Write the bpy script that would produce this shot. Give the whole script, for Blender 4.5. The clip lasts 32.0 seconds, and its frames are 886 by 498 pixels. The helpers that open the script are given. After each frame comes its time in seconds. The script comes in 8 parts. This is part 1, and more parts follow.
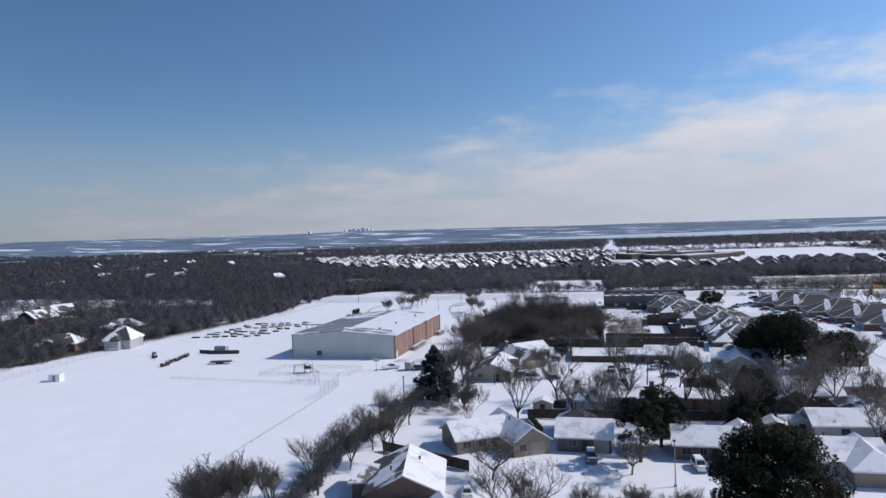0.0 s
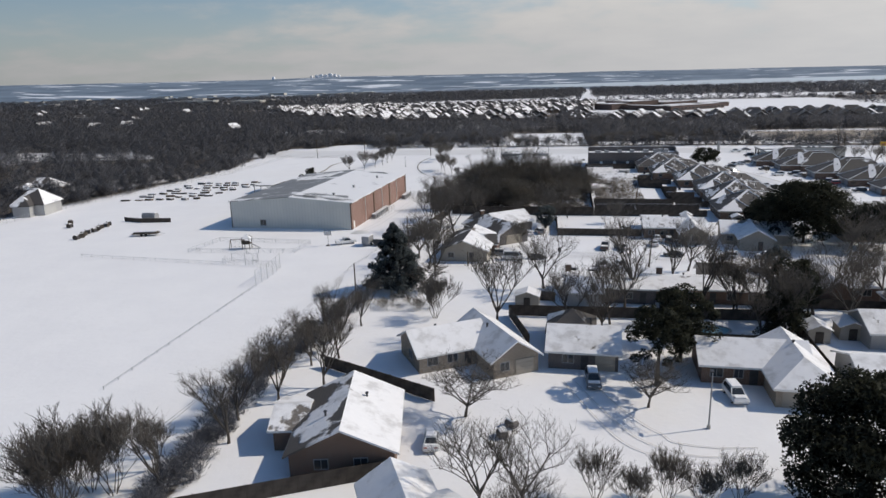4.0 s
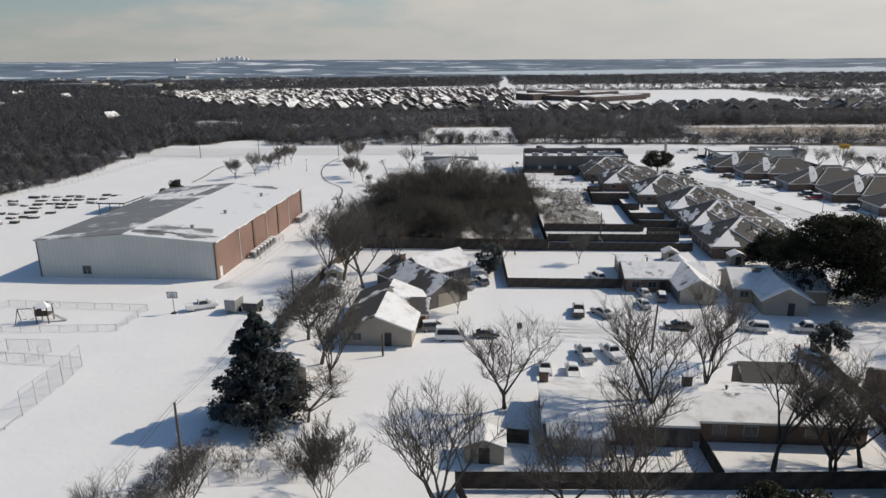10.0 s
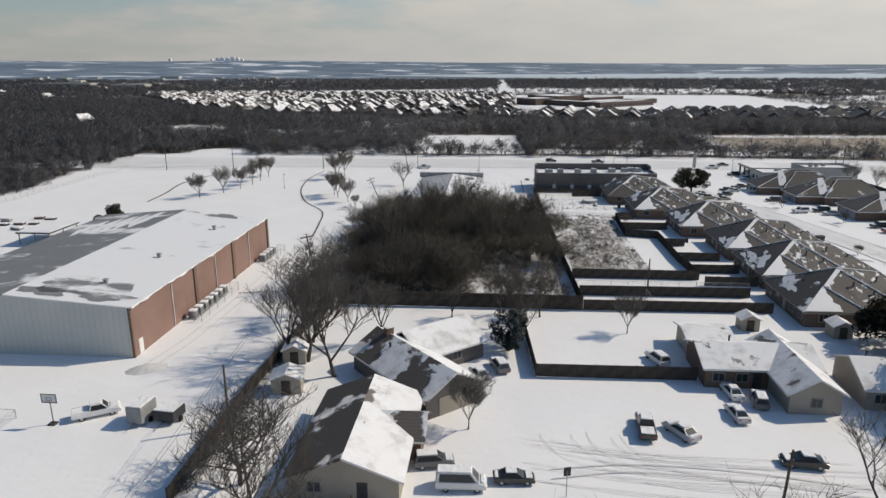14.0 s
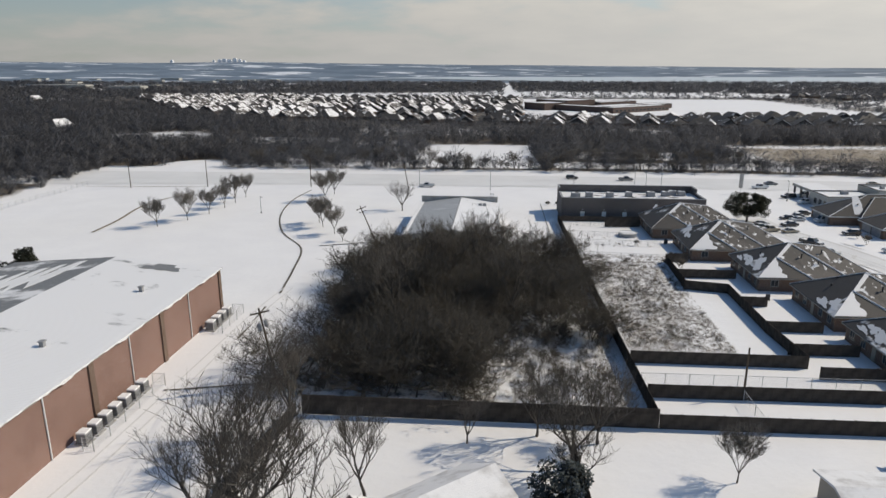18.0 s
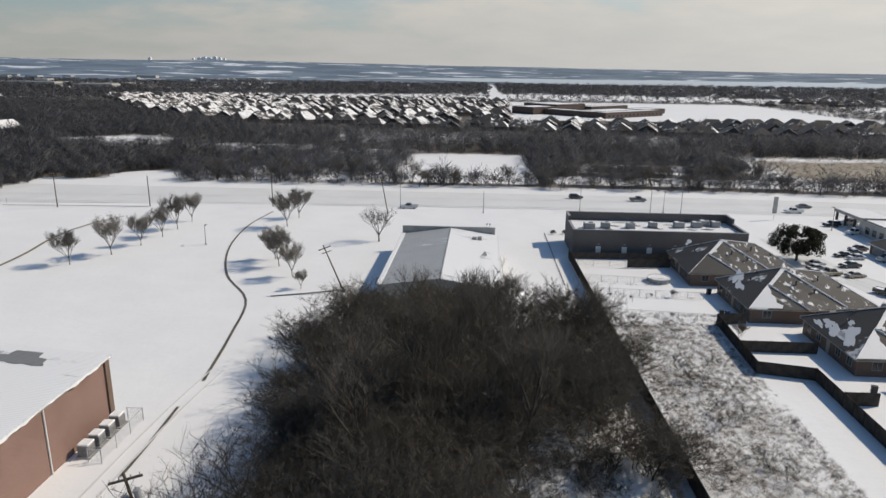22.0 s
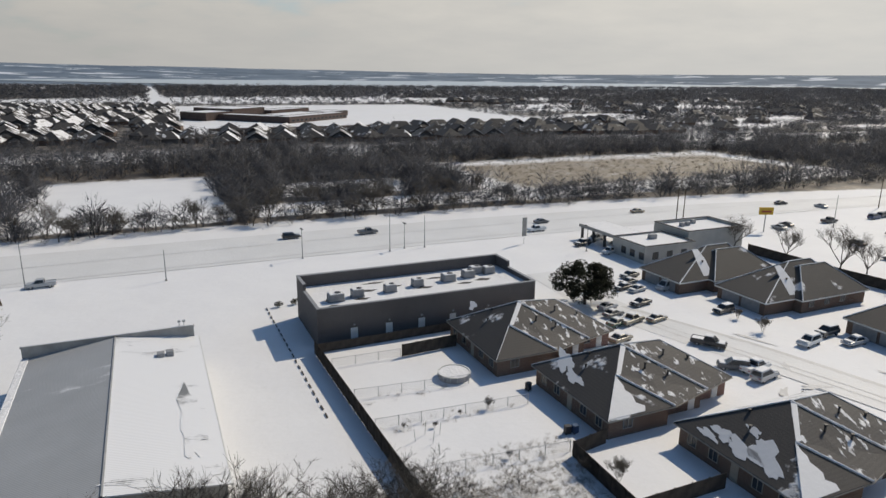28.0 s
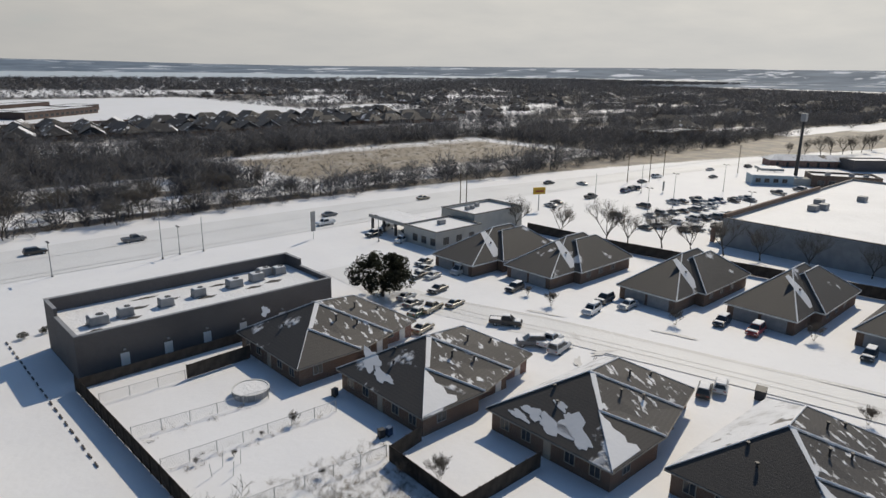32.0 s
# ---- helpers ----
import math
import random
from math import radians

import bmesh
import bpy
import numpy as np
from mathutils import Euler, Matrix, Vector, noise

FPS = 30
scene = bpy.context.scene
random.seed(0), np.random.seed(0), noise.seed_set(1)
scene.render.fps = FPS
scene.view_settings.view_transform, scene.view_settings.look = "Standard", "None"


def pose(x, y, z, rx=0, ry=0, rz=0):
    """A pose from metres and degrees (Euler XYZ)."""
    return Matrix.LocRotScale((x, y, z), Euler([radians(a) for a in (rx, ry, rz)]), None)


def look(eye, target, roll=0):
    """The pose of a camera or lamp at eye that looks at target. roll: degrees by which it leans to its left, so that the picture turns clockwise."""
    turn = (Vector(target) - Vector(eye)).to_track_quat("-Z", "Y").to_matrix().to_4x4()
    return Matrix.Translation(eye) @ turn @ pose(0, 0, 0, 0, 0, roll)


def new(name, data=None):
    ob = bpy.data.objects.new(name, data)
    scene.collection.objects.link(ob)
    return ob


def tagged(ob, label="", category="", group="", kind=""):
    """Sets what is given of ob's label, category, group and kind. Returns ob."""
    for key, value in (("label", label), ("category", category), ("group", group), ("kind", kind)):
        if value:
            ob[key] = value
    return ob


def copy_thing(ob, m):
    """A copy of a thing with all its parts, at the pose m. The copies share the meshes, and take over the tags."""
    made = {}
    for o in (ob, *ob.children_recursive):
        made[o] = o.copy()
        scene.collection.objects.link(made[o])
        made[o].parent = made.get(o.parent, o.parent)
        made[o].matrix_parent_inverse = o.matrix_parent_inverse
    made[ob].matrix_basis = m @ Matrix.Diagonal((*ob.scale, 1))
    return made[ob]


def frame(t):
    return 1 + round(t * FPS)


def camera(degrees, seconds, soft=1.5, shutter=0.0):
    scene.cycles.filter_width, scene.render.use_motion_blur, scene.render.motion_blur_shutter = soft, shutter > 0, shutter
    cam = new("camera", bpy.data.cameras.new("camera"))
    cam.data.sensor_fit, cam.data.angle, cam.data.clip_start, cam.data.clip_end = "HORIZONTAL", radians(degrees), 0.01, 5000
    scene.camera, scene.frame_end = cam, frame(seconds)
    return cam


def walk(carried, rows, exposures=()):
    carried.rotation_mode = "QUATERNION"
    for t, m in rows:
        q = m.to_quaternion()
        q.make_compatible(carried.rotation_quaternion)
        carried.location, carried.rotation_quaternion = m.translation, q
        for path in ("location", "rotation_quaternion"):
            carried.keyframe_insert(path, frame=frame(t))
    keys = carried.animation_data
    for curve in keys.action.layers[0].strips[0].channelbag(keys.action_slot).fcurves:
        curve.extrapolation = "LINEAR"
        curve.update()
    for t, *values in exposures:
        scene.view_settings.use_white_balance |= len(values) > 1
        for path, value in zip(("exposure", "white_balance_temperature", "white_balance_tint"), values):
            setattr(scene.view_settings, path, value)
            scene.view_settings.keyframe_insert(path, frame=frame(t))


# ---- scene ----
cam = camera(67.5, 32.0)

PATH = [
    (0, (0.292, -3.079, 38.611), (-0.205, -1.143, 38.566), -2.1),
    (1, (-1.023, 4.777, 38.56), (-1.525, 6.708, 38.424), -1.9),
    (2, (-2.667, 12.205, 38.47), (-3.167, 14.126, 38.228), -1.8),
    (3, (-4.216, 19.516, 38.391), (-4.704, 21.419, 38.018), -2.0),
    (3.5, (-5.006, 24.129, 38.313), (-5.456, 26.026, 37.868), -1.8),
    (5.5, (-8.491, 40.055, 38.935), (-8.791, 41.959, 38.401), -1.6),
    (6, (-9.243, 44.063, 38.97), (-9.479, 45.976, 38.437), -1.3),
    (6.5, (-9.978, 47.949, 39.102), (-10.192, 49.864, 38.568), -1.3),
    (7, (-10.628, 52.356, 38.892), (-10.805, 54.275, 38.358), -1.2),
    (8, (-11.605, 60.846, 38.682), (-11.782, 62.765, 38.148), -1.1),
    (9, (-12.768, 69.749, 38.524), (-12.94, 71.669, 37.988), -0.8),
    (10, (-13.946, 78.316, 38.922), (-14.114, 80.235, 38.385), -0.7),
    (11, (-15.063, 87.202, 39.227), (-15.225, 89.122, 38.69), -0.4),
    (12, (-16.058, 95.976, 39.138), (-16.215, 97.897, 38.604), -0.2),
    (13, (-17.107, 104.718, 38.842), (-17.26, 106.64, 38.309), -0.1),
    (14.5, (-18.392, 117.827, 38.532), (-18.547, 119.75, 38.003), -0.2),
    (16.5, (-20.385, 135.814, 38.842), (-20.547, 137.736, 38.315), 0.0),
    (18, (-21.774, 149.053, 38.894), (-21.936, 150.976, 38.37), 0.0),
    (19, (-22.906, 157.735, 39.055), (-23.059, 159.659, 38.532), 0.2),
    (20, (-23.358, 165.259, 39.328), (-23.511, 167.183, 38.806), 0.3),
    (20.5, (-23.808, 169.467, 39.406), (-23.95, 171.393, 38.884), 0.4),
    (21, (-24.369, 173.925, 39.314), (-24.491, 175.852, 38.793), 0.6),
    (22, (-25.285, 182.625, 39.188), (-25.394, 184.553, 38.666), 0.7),
    (23, (-26.118, 191.393, 39.199), (-26.217, 193.321, 38.677), 0.9),
    (23.5, (-26.519, 195.998, 39.143), (-26.613, 197.926, 38.62), 0.9),
    (24, (-26.748, 200.339, 39.042), (-26.801, 202.269, 38.521), 0.7),
    (24.5, (-27.0, 204.632, 39.136), (-26.821, 206.556, 38.621), 1.0),
    (25, (-27.519, 208.996, 38.948), (-27.084, 210.881, 38.44), 1.2),
    (25.5, (-27.705, 213.415, 38.879), (-27.243, 215.294, 38.37), 1.2),
    (27.5, (-26.203, 230.202, 39.633), (-25.492, 232.0, 39.122), 0.7),
    (28, (-25.588, 233.25, 39.646), (-24.798, 235.015, 39.135), 0.7),
    (29, (-24.29, 236.668, 39.263), (-23.371, 238.368, 38.748), 1.0),
    (30, (-23.417, 238.023, 38.828), (-22.369, 239.644, 38.308), 0.8),
    (31, (-23.222, 238.615, 38.476), (-22.027, 240.132, 37.955), 0.9),
    (32, (-23.357, 238.566, 38.491), (-22.041, 239.977, 37.966), 0.9),
]
walk(cam, [(t, look(eye, target, roll)) for t, eye, target, roll in PATH], [(0, -0.25, 6250, 15), (2, -0.26, 6430, 14), (3.5, -0.28, 6950, 12), (5.5, -0.29, 7560, 9), (12, -0.30, 7620, 9), (24, -0.27, 7600, 9), (29, -0.47, 7600, 9), (32, -0.50, 7560, 9)])

# ---- light ----
SUN_AZ, SUN_EL = radians(22), radians(40)
sun_way = Vector((math.cos(SUN_EL) * math.cos(SUN_AZ), math.cos(SUN_EL) * math.sin(SUN_AZ), math.sin(SUN_EL)))
sun = new("sun", bpy.data.lights.new("sun", "SUN"))
sun.data.energy, sun.data.angle, sun.data.color = 3.9, radians(0.6), (1.0, 0.95, 0.87)
sun.matrix_world = look(sun_way * 100, (0, 0, 0))

world = bpy.data.worlds.new("winter_sky")
scene.world = world
world.use_nodes = True
wn, wl = world.node_tree.nodes, world.node_tree.links
wn.clear()
sky = wn.new("ShaderNodeTexSky")
sky.sky_type, sky.sun_disc = "NISHITA", False
sky.sun_elevation, sky.sun_rotation = SUN_EL, radians(90) - SUN_AZ
sky.air_density, sky.dust_density, sky.ozone_density = 1.0, 0.4, 2.5
coord = wn.new("ShaderNodeTexCoord")
split = wn.new("ShaderNodeSeparateXYZ")
wl.new(coord.outputs["Generated"], split.inputs[0])


def wmath(op, a, b=None, c=None, clamp=False):
    n = wn.new("ShaderNodeMath")
    n.operation, n.use_clamp = op, clamp
    for i, v in enumerate((a, b, c)):
        if v is None:
            continue
        if isinstance(v, (int, float)):
            n.inputs[i].default_value = v
        else:
            wl.new(v, n.inputs[i])
    return n.outputs[0]


up = wmath("MAXIMUM", split.outputs[2], 0.0)
flat = wmath("ADD", up, 0.20)
comb = wn.new("ShaderNodeCombineXYZ")
wl.new(wmath("DIVIDE", split.outputs[0], flat), comb.inputs[0])
wl.new(wmath("DIVIDE", split.outputs[1], flat), comb.inputs[1])
cloud = wn.new("ShaderNodeTexNoise")
cloud.inputs["Scale"].default_value, cloud.inputs["Detail"].default_value, cloud.inputs["Roughness"].default_value = 1.9, 8.0, 0.56
wl.new(comb.outputs[0], cloud.inputs["Vector"])
# a low bank of cloud that thins out upwards, and grows towards the sun's side
bank = wmath("MULTIPLY_ADD", up, -2.5, 0.50)
side = wmath("MULTIPLY", split.outputs[0], 0.42)
lift = wmath("ADD", wmath("ADD", cloud.outputs["Fac"], bank), side)
cover = wn.new("ShaderNodeMapRange")
cover.interpolation_type = "SMOOTHSTEP"
cover.inputs["From Min"].default_value, cover.inputs["From Max"].default_value = 0.50, 0.86
wl.new(lift, cover.inputs["Value"])
tone = wn.new("ShaderNodeMixRGB")
tone.inputs[1].default_value, tone.inputs[2].default_value = (5.4, 5.9, 6.6, 1), (10.2, 10.3, 10.4, 1)
wl.new(cloud.outputs["Fac"], tone.inputs[0])
blend = wn.new("ShaderNodeMixRGB")
wl.new(cover.outputs[0], blend.inputs[0])
clear = wn.new("ShaderNodeVectorMath")
clear.operation = "MULTIPLY"
clear.inputs[1].default_value = (0.96, 1.21, 1.40)
wl.new(sky.outputs[0], clear.inputs[0])
wl.new(clear.outputs[0], blend.inputs[1])
wl.new(tone.outputs[0], blend.inputs[2])
# the even winter haze along the horizon
haze = wn.new("ShaderNodeMapRange")
haze.interpolation_type = "SMOOTHSTEP"
haze.inputs["From Min"].default_value, haze.inputs["From Max"].default_value = 0.20, 0.0
wl.new(up, haze.inputs["Value"])
veil = wn.new("ShaderNodeMixRGB")
wl.new(wmath("MULTIPLY", haze.outputs[0], 0.74), veil.inputs[0])
wl.new(blend.outputs[0], veil.inputs[1])
veil.inputs[2].default_value = (5.75, 6.2, 7.0, 1)
back = wn.new("ShaderNodeBackground")
back.inputs["Strength"].default_value = 0.088
# brighter towards the sun's side
glow = wn.new("ShaderNodeVectorMath")
glow.operation = "SCALE"
wl.new(veil.outputs[0], glow.inputs[0])
wl.new(wmath("MULTIPLY_ADD", split.outputs[0], 0.40, 1.06), glow.inputs["Scale"])
wl.new(glow.outputs[0], back.inputs["Color"])
out = wn.new("ShaderNodeOutputWorld")
wl.new(back.outputs[0], out.inputs["Surface"])

# ---- materials ----


class Nodes:
    """A small builder for procedural materials."""

    def __init__(self, name):
        self.m = bpy.data.materials.new(name)
        self.m.use_nodes = True
        self.n, self.l = self.m.node_tree.nodes, self.m.node_tree.links
        self.b = self.n["Principled BSDF"]
        self.pos = self.n.new("ShaderNodeTexCoord").outputs["Object"]

    def noise(self, scale, detail=4.0, rough=0.55, vec=None):
        t = self.n.new("ShaderNodeTexNoise")
        t.inputs["Scale"].default_value, t.inputs["Detail"].default_value, t.inputs["Roughness"].default_value = scale, detail, rough
        self.l.new(vec or self.pos, t.inputs["Vector"])
        return t.outputs["Fac"]

    def mix(self, fac, a, b):
        t = self.n.new("ShaderNodeMixRGB")
        for i, v in enumerate((fac, a, b)):
            if isinstance(v, tuple):
                t.inputs[i].default_value = (*v, 1)
            elif isinstance(v, (int, float)):
                t.inputs[i].default_value = v
            else:
                self.l.new(v, t.inputs[i])
        return t.outputs[0]

    def ramp(self, fac, lo, hi):
        t = self.n.new("ShaderNodeMapRange")
        t.interpolation_type = "SMOOTHSTEP"
        t.inputs["From Min"].default_value, t.inputs["From Max"].default_value = lo, hi
        self.l.new(fac, t.inputs["Value"])
        return t.outputs[0]

    def math(self, op, a, b=0.0):
        t = self.n.new("ShaderNodeMath")
        t.operation = op
        for i, v in enumerate((a, b)):
            if isinstance(v, (int, float)):
                t.inputs[i].default_value = v
            else:
                self.l.new(v, t.inputs[i])
        return t.outputs[0]

    def stretch(self, x, y, z):
        t = self.n.new("ShaderNodeMapping")
        t.inputs["Scale"].default_value = (x, y, z)
        self.l.new(self.pos, t.inputs["Vector"])
        return t.outputs[0]

    def bump(self, height, strength, distance):
        t = self.n.new("ShaderNodeBump")
        t.inputs["Strength"].default_value, t.inputs["Distance"].default_value = strength, distance
        self.l.new(height, t.inputs["Height"])
        self.l.new(t.outputs[0], self.b.inputs["Normal"])

    def attribute(self, name):
        t = self.n.new("ShaderNodeAttribute")
        t.attribute_name = name
        return t.outputs["Fac"]

    def random(self):
        return self.n.new("ShaderNodeObjectInfo").outputs["Random"]

    def done(self, colour, rough, metal=0.0):
        if isinstance(colour, tuple):
            self.b.inputs["Base Color"].default_value = (*colour, 1)
        else:
            self.l.new(colour, self.b.inputs["Base Color"])
        if isinstance(rough, (int, float)):
            self.b.inputs["Roughness"].default_value = rough
        else:
            self.l.new(rough, self.b.inputs["Roughness"])
        self.b.inputs["Metallic"].default_value = metal
        return self.m


def speckled(name, a, b, scale, rough=0.8, bump=0.0, fine=None, metal=0.0):
    """Two tones at two scales, with a little relief."""
    k = Nodes(name)
    broad = k.mix(k.ramp(k.noise(scale), 0.35, 0.65), a, b)
    grain = k.noise(fine or scale * 12, 3.0)
    c = k.mix(k.math("MULTIPLY", grain, 0.35), broad, tuple(v * 0.55 for v in a))
    if bump:
        k.bump(grain, bump, 0.05)
    if rough >= 0.8:
        k.b.inputs["Specular IOR Level"].default_value = 0.15
    return k.done(c, rough, metal)


SNOW = (0.825, 0.825, 0.835)


def snow_material(name, tint=SNOW, bump=0.5):
    k = Nodes(name)
    n1, n2 = k.noise(0.09, 5.0), k.noise(1.7, 5.0)
    c = k.mix(k.ramp(n1, 0.3, 0.7), tint, tuple(v * 0.93 for v in tint))
    c = k.mix(k.math("MULTIPLY", k.ramp(n2, 0.5, 0.8), 0.25), c, tuple(v * 0.86 for v in tint))
    k.bump(k.math("ADD", n2, k.math("MULTIPLY", n1, 3.0)), bump, 0.35)
    return k.done(c, 0.62)


def ground_material():
    """Snow over turf; the mask says how much dead leaves, dead grass and painted hedgerow shade shows through."""
    k = Nodes("snowy_ground")
    n0, n1, n2, n3 = k.noise(0.012, 4.0), k.noise(0.10, 6.0), k.noise(0.9, 6.0, 0.65), k.noise(4.0, 3.0)
    snow = k.mix(k.ramp(n1, 0.3, 0.7), SNOW, (0.79, 0.79, 0.805))
    snow = k.mix(k.math("MULTIPLY", k.ramp(n2, 0.52, 0.75), 0.3), snow, (0.70, 0.70, 0.71))
    snow = k.mix(k.math("MULTIPLY", k.ramp(n0, 0.45, 0.7), 0.25), snow, (0.74, 0.73, 0.71))
    earth = k.mix(k.ramp(n3, 0.35, 0.65), (0.115, 0.088, 0.062), (0.20, 0.16, 0.11))
    earth = k.mix(k.ramp(n1, 0.4, 0.6), earth, (0.075, 0.062, 0.05))
    straw = k.mix(k.ramp(n2, 0.4, 0.65), (0.21, 0.165, 0.11), (0.31, 0.25, 0.175))
    earth = k.mix(k.attribute("grass"), earth, straw)
    patch = k.math("ADD", k.math("MULTIPLY", n2, 0.75), k.math("MULTIPLY", n1, 0.45))
    fine = k.math("ADD", k.math("MULTIPLY", k.noise(2.6, 5.0, 0.7), 0.8), k.math("MULTIPLY", n1, 0.4))
    patch = k.mix(k.attribute("grass"), patch, fine)
    shown = k.ramp(k.math("ADD", k.attribute("litter_shade"), patch), 1.0, 1.26)
    k.bump(k.math("ADD", k.math("MULTIPLY", n2, 0.35), k.math("MULTIPLY", n1, 2.0)), 0.3, 0.3)
    return k.done(k.mix(shown, snow, earth), 0.68)


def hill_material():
    """Wooded hills with snowy clearings; blue distance haze is put into both colours."""
    k = Nodes("hazy_far_hills")
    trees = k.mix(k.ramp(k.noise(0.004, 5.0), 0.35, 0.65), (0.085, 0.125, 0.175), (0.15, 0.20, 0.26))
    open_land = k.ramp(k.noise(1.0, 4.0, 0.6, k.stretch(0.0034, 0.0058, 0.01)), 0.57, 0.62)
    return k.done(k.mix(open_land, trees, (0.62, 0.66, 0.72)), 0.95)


def woods_material(name, a, b, c, scale=0.018):
    """Twigs whose tone drifts from stand to stand and from tree to tree."""
    k = Nodes(name)
    stand = k.mix(k.ramp(k.noise(scale, 4.0), 0.38, 0.62), a, b)
    t = k.n.new("ShaderNodeNewGeometry").outputs["Random Per Island"]
    stand = k.mix(k.math("MULTIPLY", t, 0.5), stand, c)
    tone = k.mix(k.ramp(k.noise(scale * 6, 3.0), 0.5, 0.75), stand, a)
    thin, both = k.n.new("ShaderNodeBsdfTranslucent"), k.n.new("ShaderNodeMixShader")
    k.l.new(tone, thin.inputs["Color"])
    both.inputs[0].default_value = 0.42
    k.l.new(k.b.outputs[0], both.inputs[1])
    k.l.new(thin.outputs[0], both.inputs[2])
    k.l.new(both.outputs[0], k.n["Material Output"].inputs["Surface"])
    return k.done(tone, 0.95)


def roof_material(name, shingle, shingle2, amount, scale=0.2, streak=0.0):
    """Shingles partly under snow; amount 0 to 1 is how much lies on them."""
    k = Nodes(name)
    rnd = k.random()
    t = k.n.new("ShaderNodeVectorMath")
    t.operation = "ADD"
    s = k.n.new("ShaderNodeCombineXYZ")
    k.l.new(k.math("MULTIPLY", rnd, 91.0), s.inputs[0])
    k.l.new(k.pos, t.inputs[0])
    k.l.new(s.outputs[0], t.inputs[1])
    vec = t.outputs[0]
    if streak:
        lie = k.n.new("ShaderNodeMapping")
        lie.inputs["Rotation"].default_value = (0, 0, radians(-28))
        lie.inputs["Scale"].default_value = (1 + streak, 1 / (1 + streak), 1 / (1 + streak))
        k.l.new(vec, lie.inputs["Vector"])
        vec = lie.outputs[0]
    n1 = k.noise(scale, 5.0, 0.6, vec)
    grain = k.noise(9.0, 2.0)
    rows = k.n.new("ShaderNodeTexWave")
    rows.bands_direction = "Z"
    rows.inputs["Scale"].default_value, rows.inputs["Distortion"].default_value = 1.6, 0.6
    k.l.new(k.pos, rows.inputs["Vector"])
    base = k.mix(grain, shingle, shingle2)
    base = k.mix(k.math("MULTIPLY", rows.outputs["Fac"], 0.25), base, tuple(v * 0.6 for v in shingle))
    edge = 0.5 + (0.5 - amount) * 0.42
    shown = k.ramp(n1, edge - 0.02, edge + 0.035)
    snow = k.mix(k.noise(1.3), SNOW, (0.73, 0.735, 0.755))
    snow = k.mix(k.math("MULTIPLY", k.ramp(k.noise(0.42, 5.0, 0.6, t.outputs[0]), 0.46, 0.7), 0.62), snow, (0.40, 0.39, 0.385))
    k.bump(k.math("ADD", k.math("MULTIPLY", shown, 2.0), grain), 0.5, 0.08)
    return k.done(k.mix(shown, base, snow), 0.75)


def metal_roof_material(name, amount, sheet_tone=(0.23, 0.235, 0.24)):
    """Ribbed sheet roof: snow has slid from parts of it along the ribs."""
    k = Nodes(name)
    rib = k.n.new("ShaderNodeTexWave")
    rib.bands_direction = "Y"
    rib.inputs["Scale"].default_value = 1.05
    k.l.new(k.pos, rib.inputs["Vector"])
    long = k.noise(1.0, 5.0, 0.6, k.stretch(0.05, 0.16, 0.1))
    fine = k.noise(0.35, 5.0, 0.6)
    mask = k.math("ADD", k.math("ADD", k.math("MULTIPLY", long, 0.7), k.math("MULTIPLY", fine, 0.3)), k.math("MULTIPLY", rib.outputs["Fac"], 0.05))
    edge = 0.53 + (0.5 - amount) * 0.4
    shown = k.ramp(mask, edge - 0.02, edge + 0.04)
    sheet = k.mix(k.noise(0.2), tuple(v * 0.83 for v in sheet_tone), tuple(v * 1.17 for v in sheet_tone))
    sheet = k.mix(k.math("MULTIPLY", rib.outputs["Fac"], 0.4), sheet, tuple(v * 0.62 for v in sheet_tone))
    k.bump(k.math("ADD", rib.outputs["Fac"], shown), 0.4, 0.06)
    return k.done(k.mix(shown, sheet, SNOW), 0.55, 0.15)


def brick_material(name, a, b, mortar=(0.42, 0.38, 0.34), scale=1.0):
    k = Nodes(name)
    mp = k.n.new("ShaderNodeMapping")
    mp.inputs["Rotation"].default_value = (radians(90), 0, 0)
    geo = k.n.new("ShaderNodeCombineXYZ")
    sep = k.n.new("ShaderNodeSeparateXYZ")
    k.l.new(k.pos, sep.inputs[0])
    k.l.new(k.math("ADD", sep.outputs[0], sep.outputs[1]), geo.inputs[0])
    k.l.new(sep.outputs[2], geo.inputs[1])
    t = k.n.new("ShaderNodeTexBrick")
    t.inputs["Scale"].default_value = scale
    t.inputs["Brick Width"].default_value, t.inputs["Row Height"].default_value, t.inputs["Mortar Size"].default_value = 0.22, 0.075, 0.008
    t.inputs["Color1"].default_value, t.inputs["Color2"].default_value, t.inputs["Mortar"].default_value = (*a, 1), (*b, 1), (*mortar, 1)
    k.l.new(geo.outputs[0], t.inputs["Vector"])
    stain = k.mix(k.math("MULTIPLY", k.ramp(k.noise(0.25), 0.4, 0.7), 0.35), t.outputs["Color"], tuple(v * 0.6 for v in a))
    k.bump(t.outputs["Fac"], -0.3, 0.02)
    return k.done(stain, 0.85)


def siding_material(name, a, b, period, axis="Z", rough=0.6):
    k = Nodes(name)
    w = k.n.new("ShaderNodeTexWave")
    w.bands_direction, w.wave_profile = axis, "SAW"
    w.inputs["Scale"].default_value = 0.314 / period
    k.l.new(k.pos, w.inputs["Vector"])
    c = k.mix(k.ramp(k.noise(0.3), 0.35, 0.7), a, b)
    c = k.mix(k.math("MULTIPLY", k.ramp(w.outputs["Fac"], 0.86, 1.0), 0.5), c, tuple(v * 0.55 for v in a))
    k.bump(w.outputs["Fac"], 0.35, 0.04)
    return k.done(c, rough)


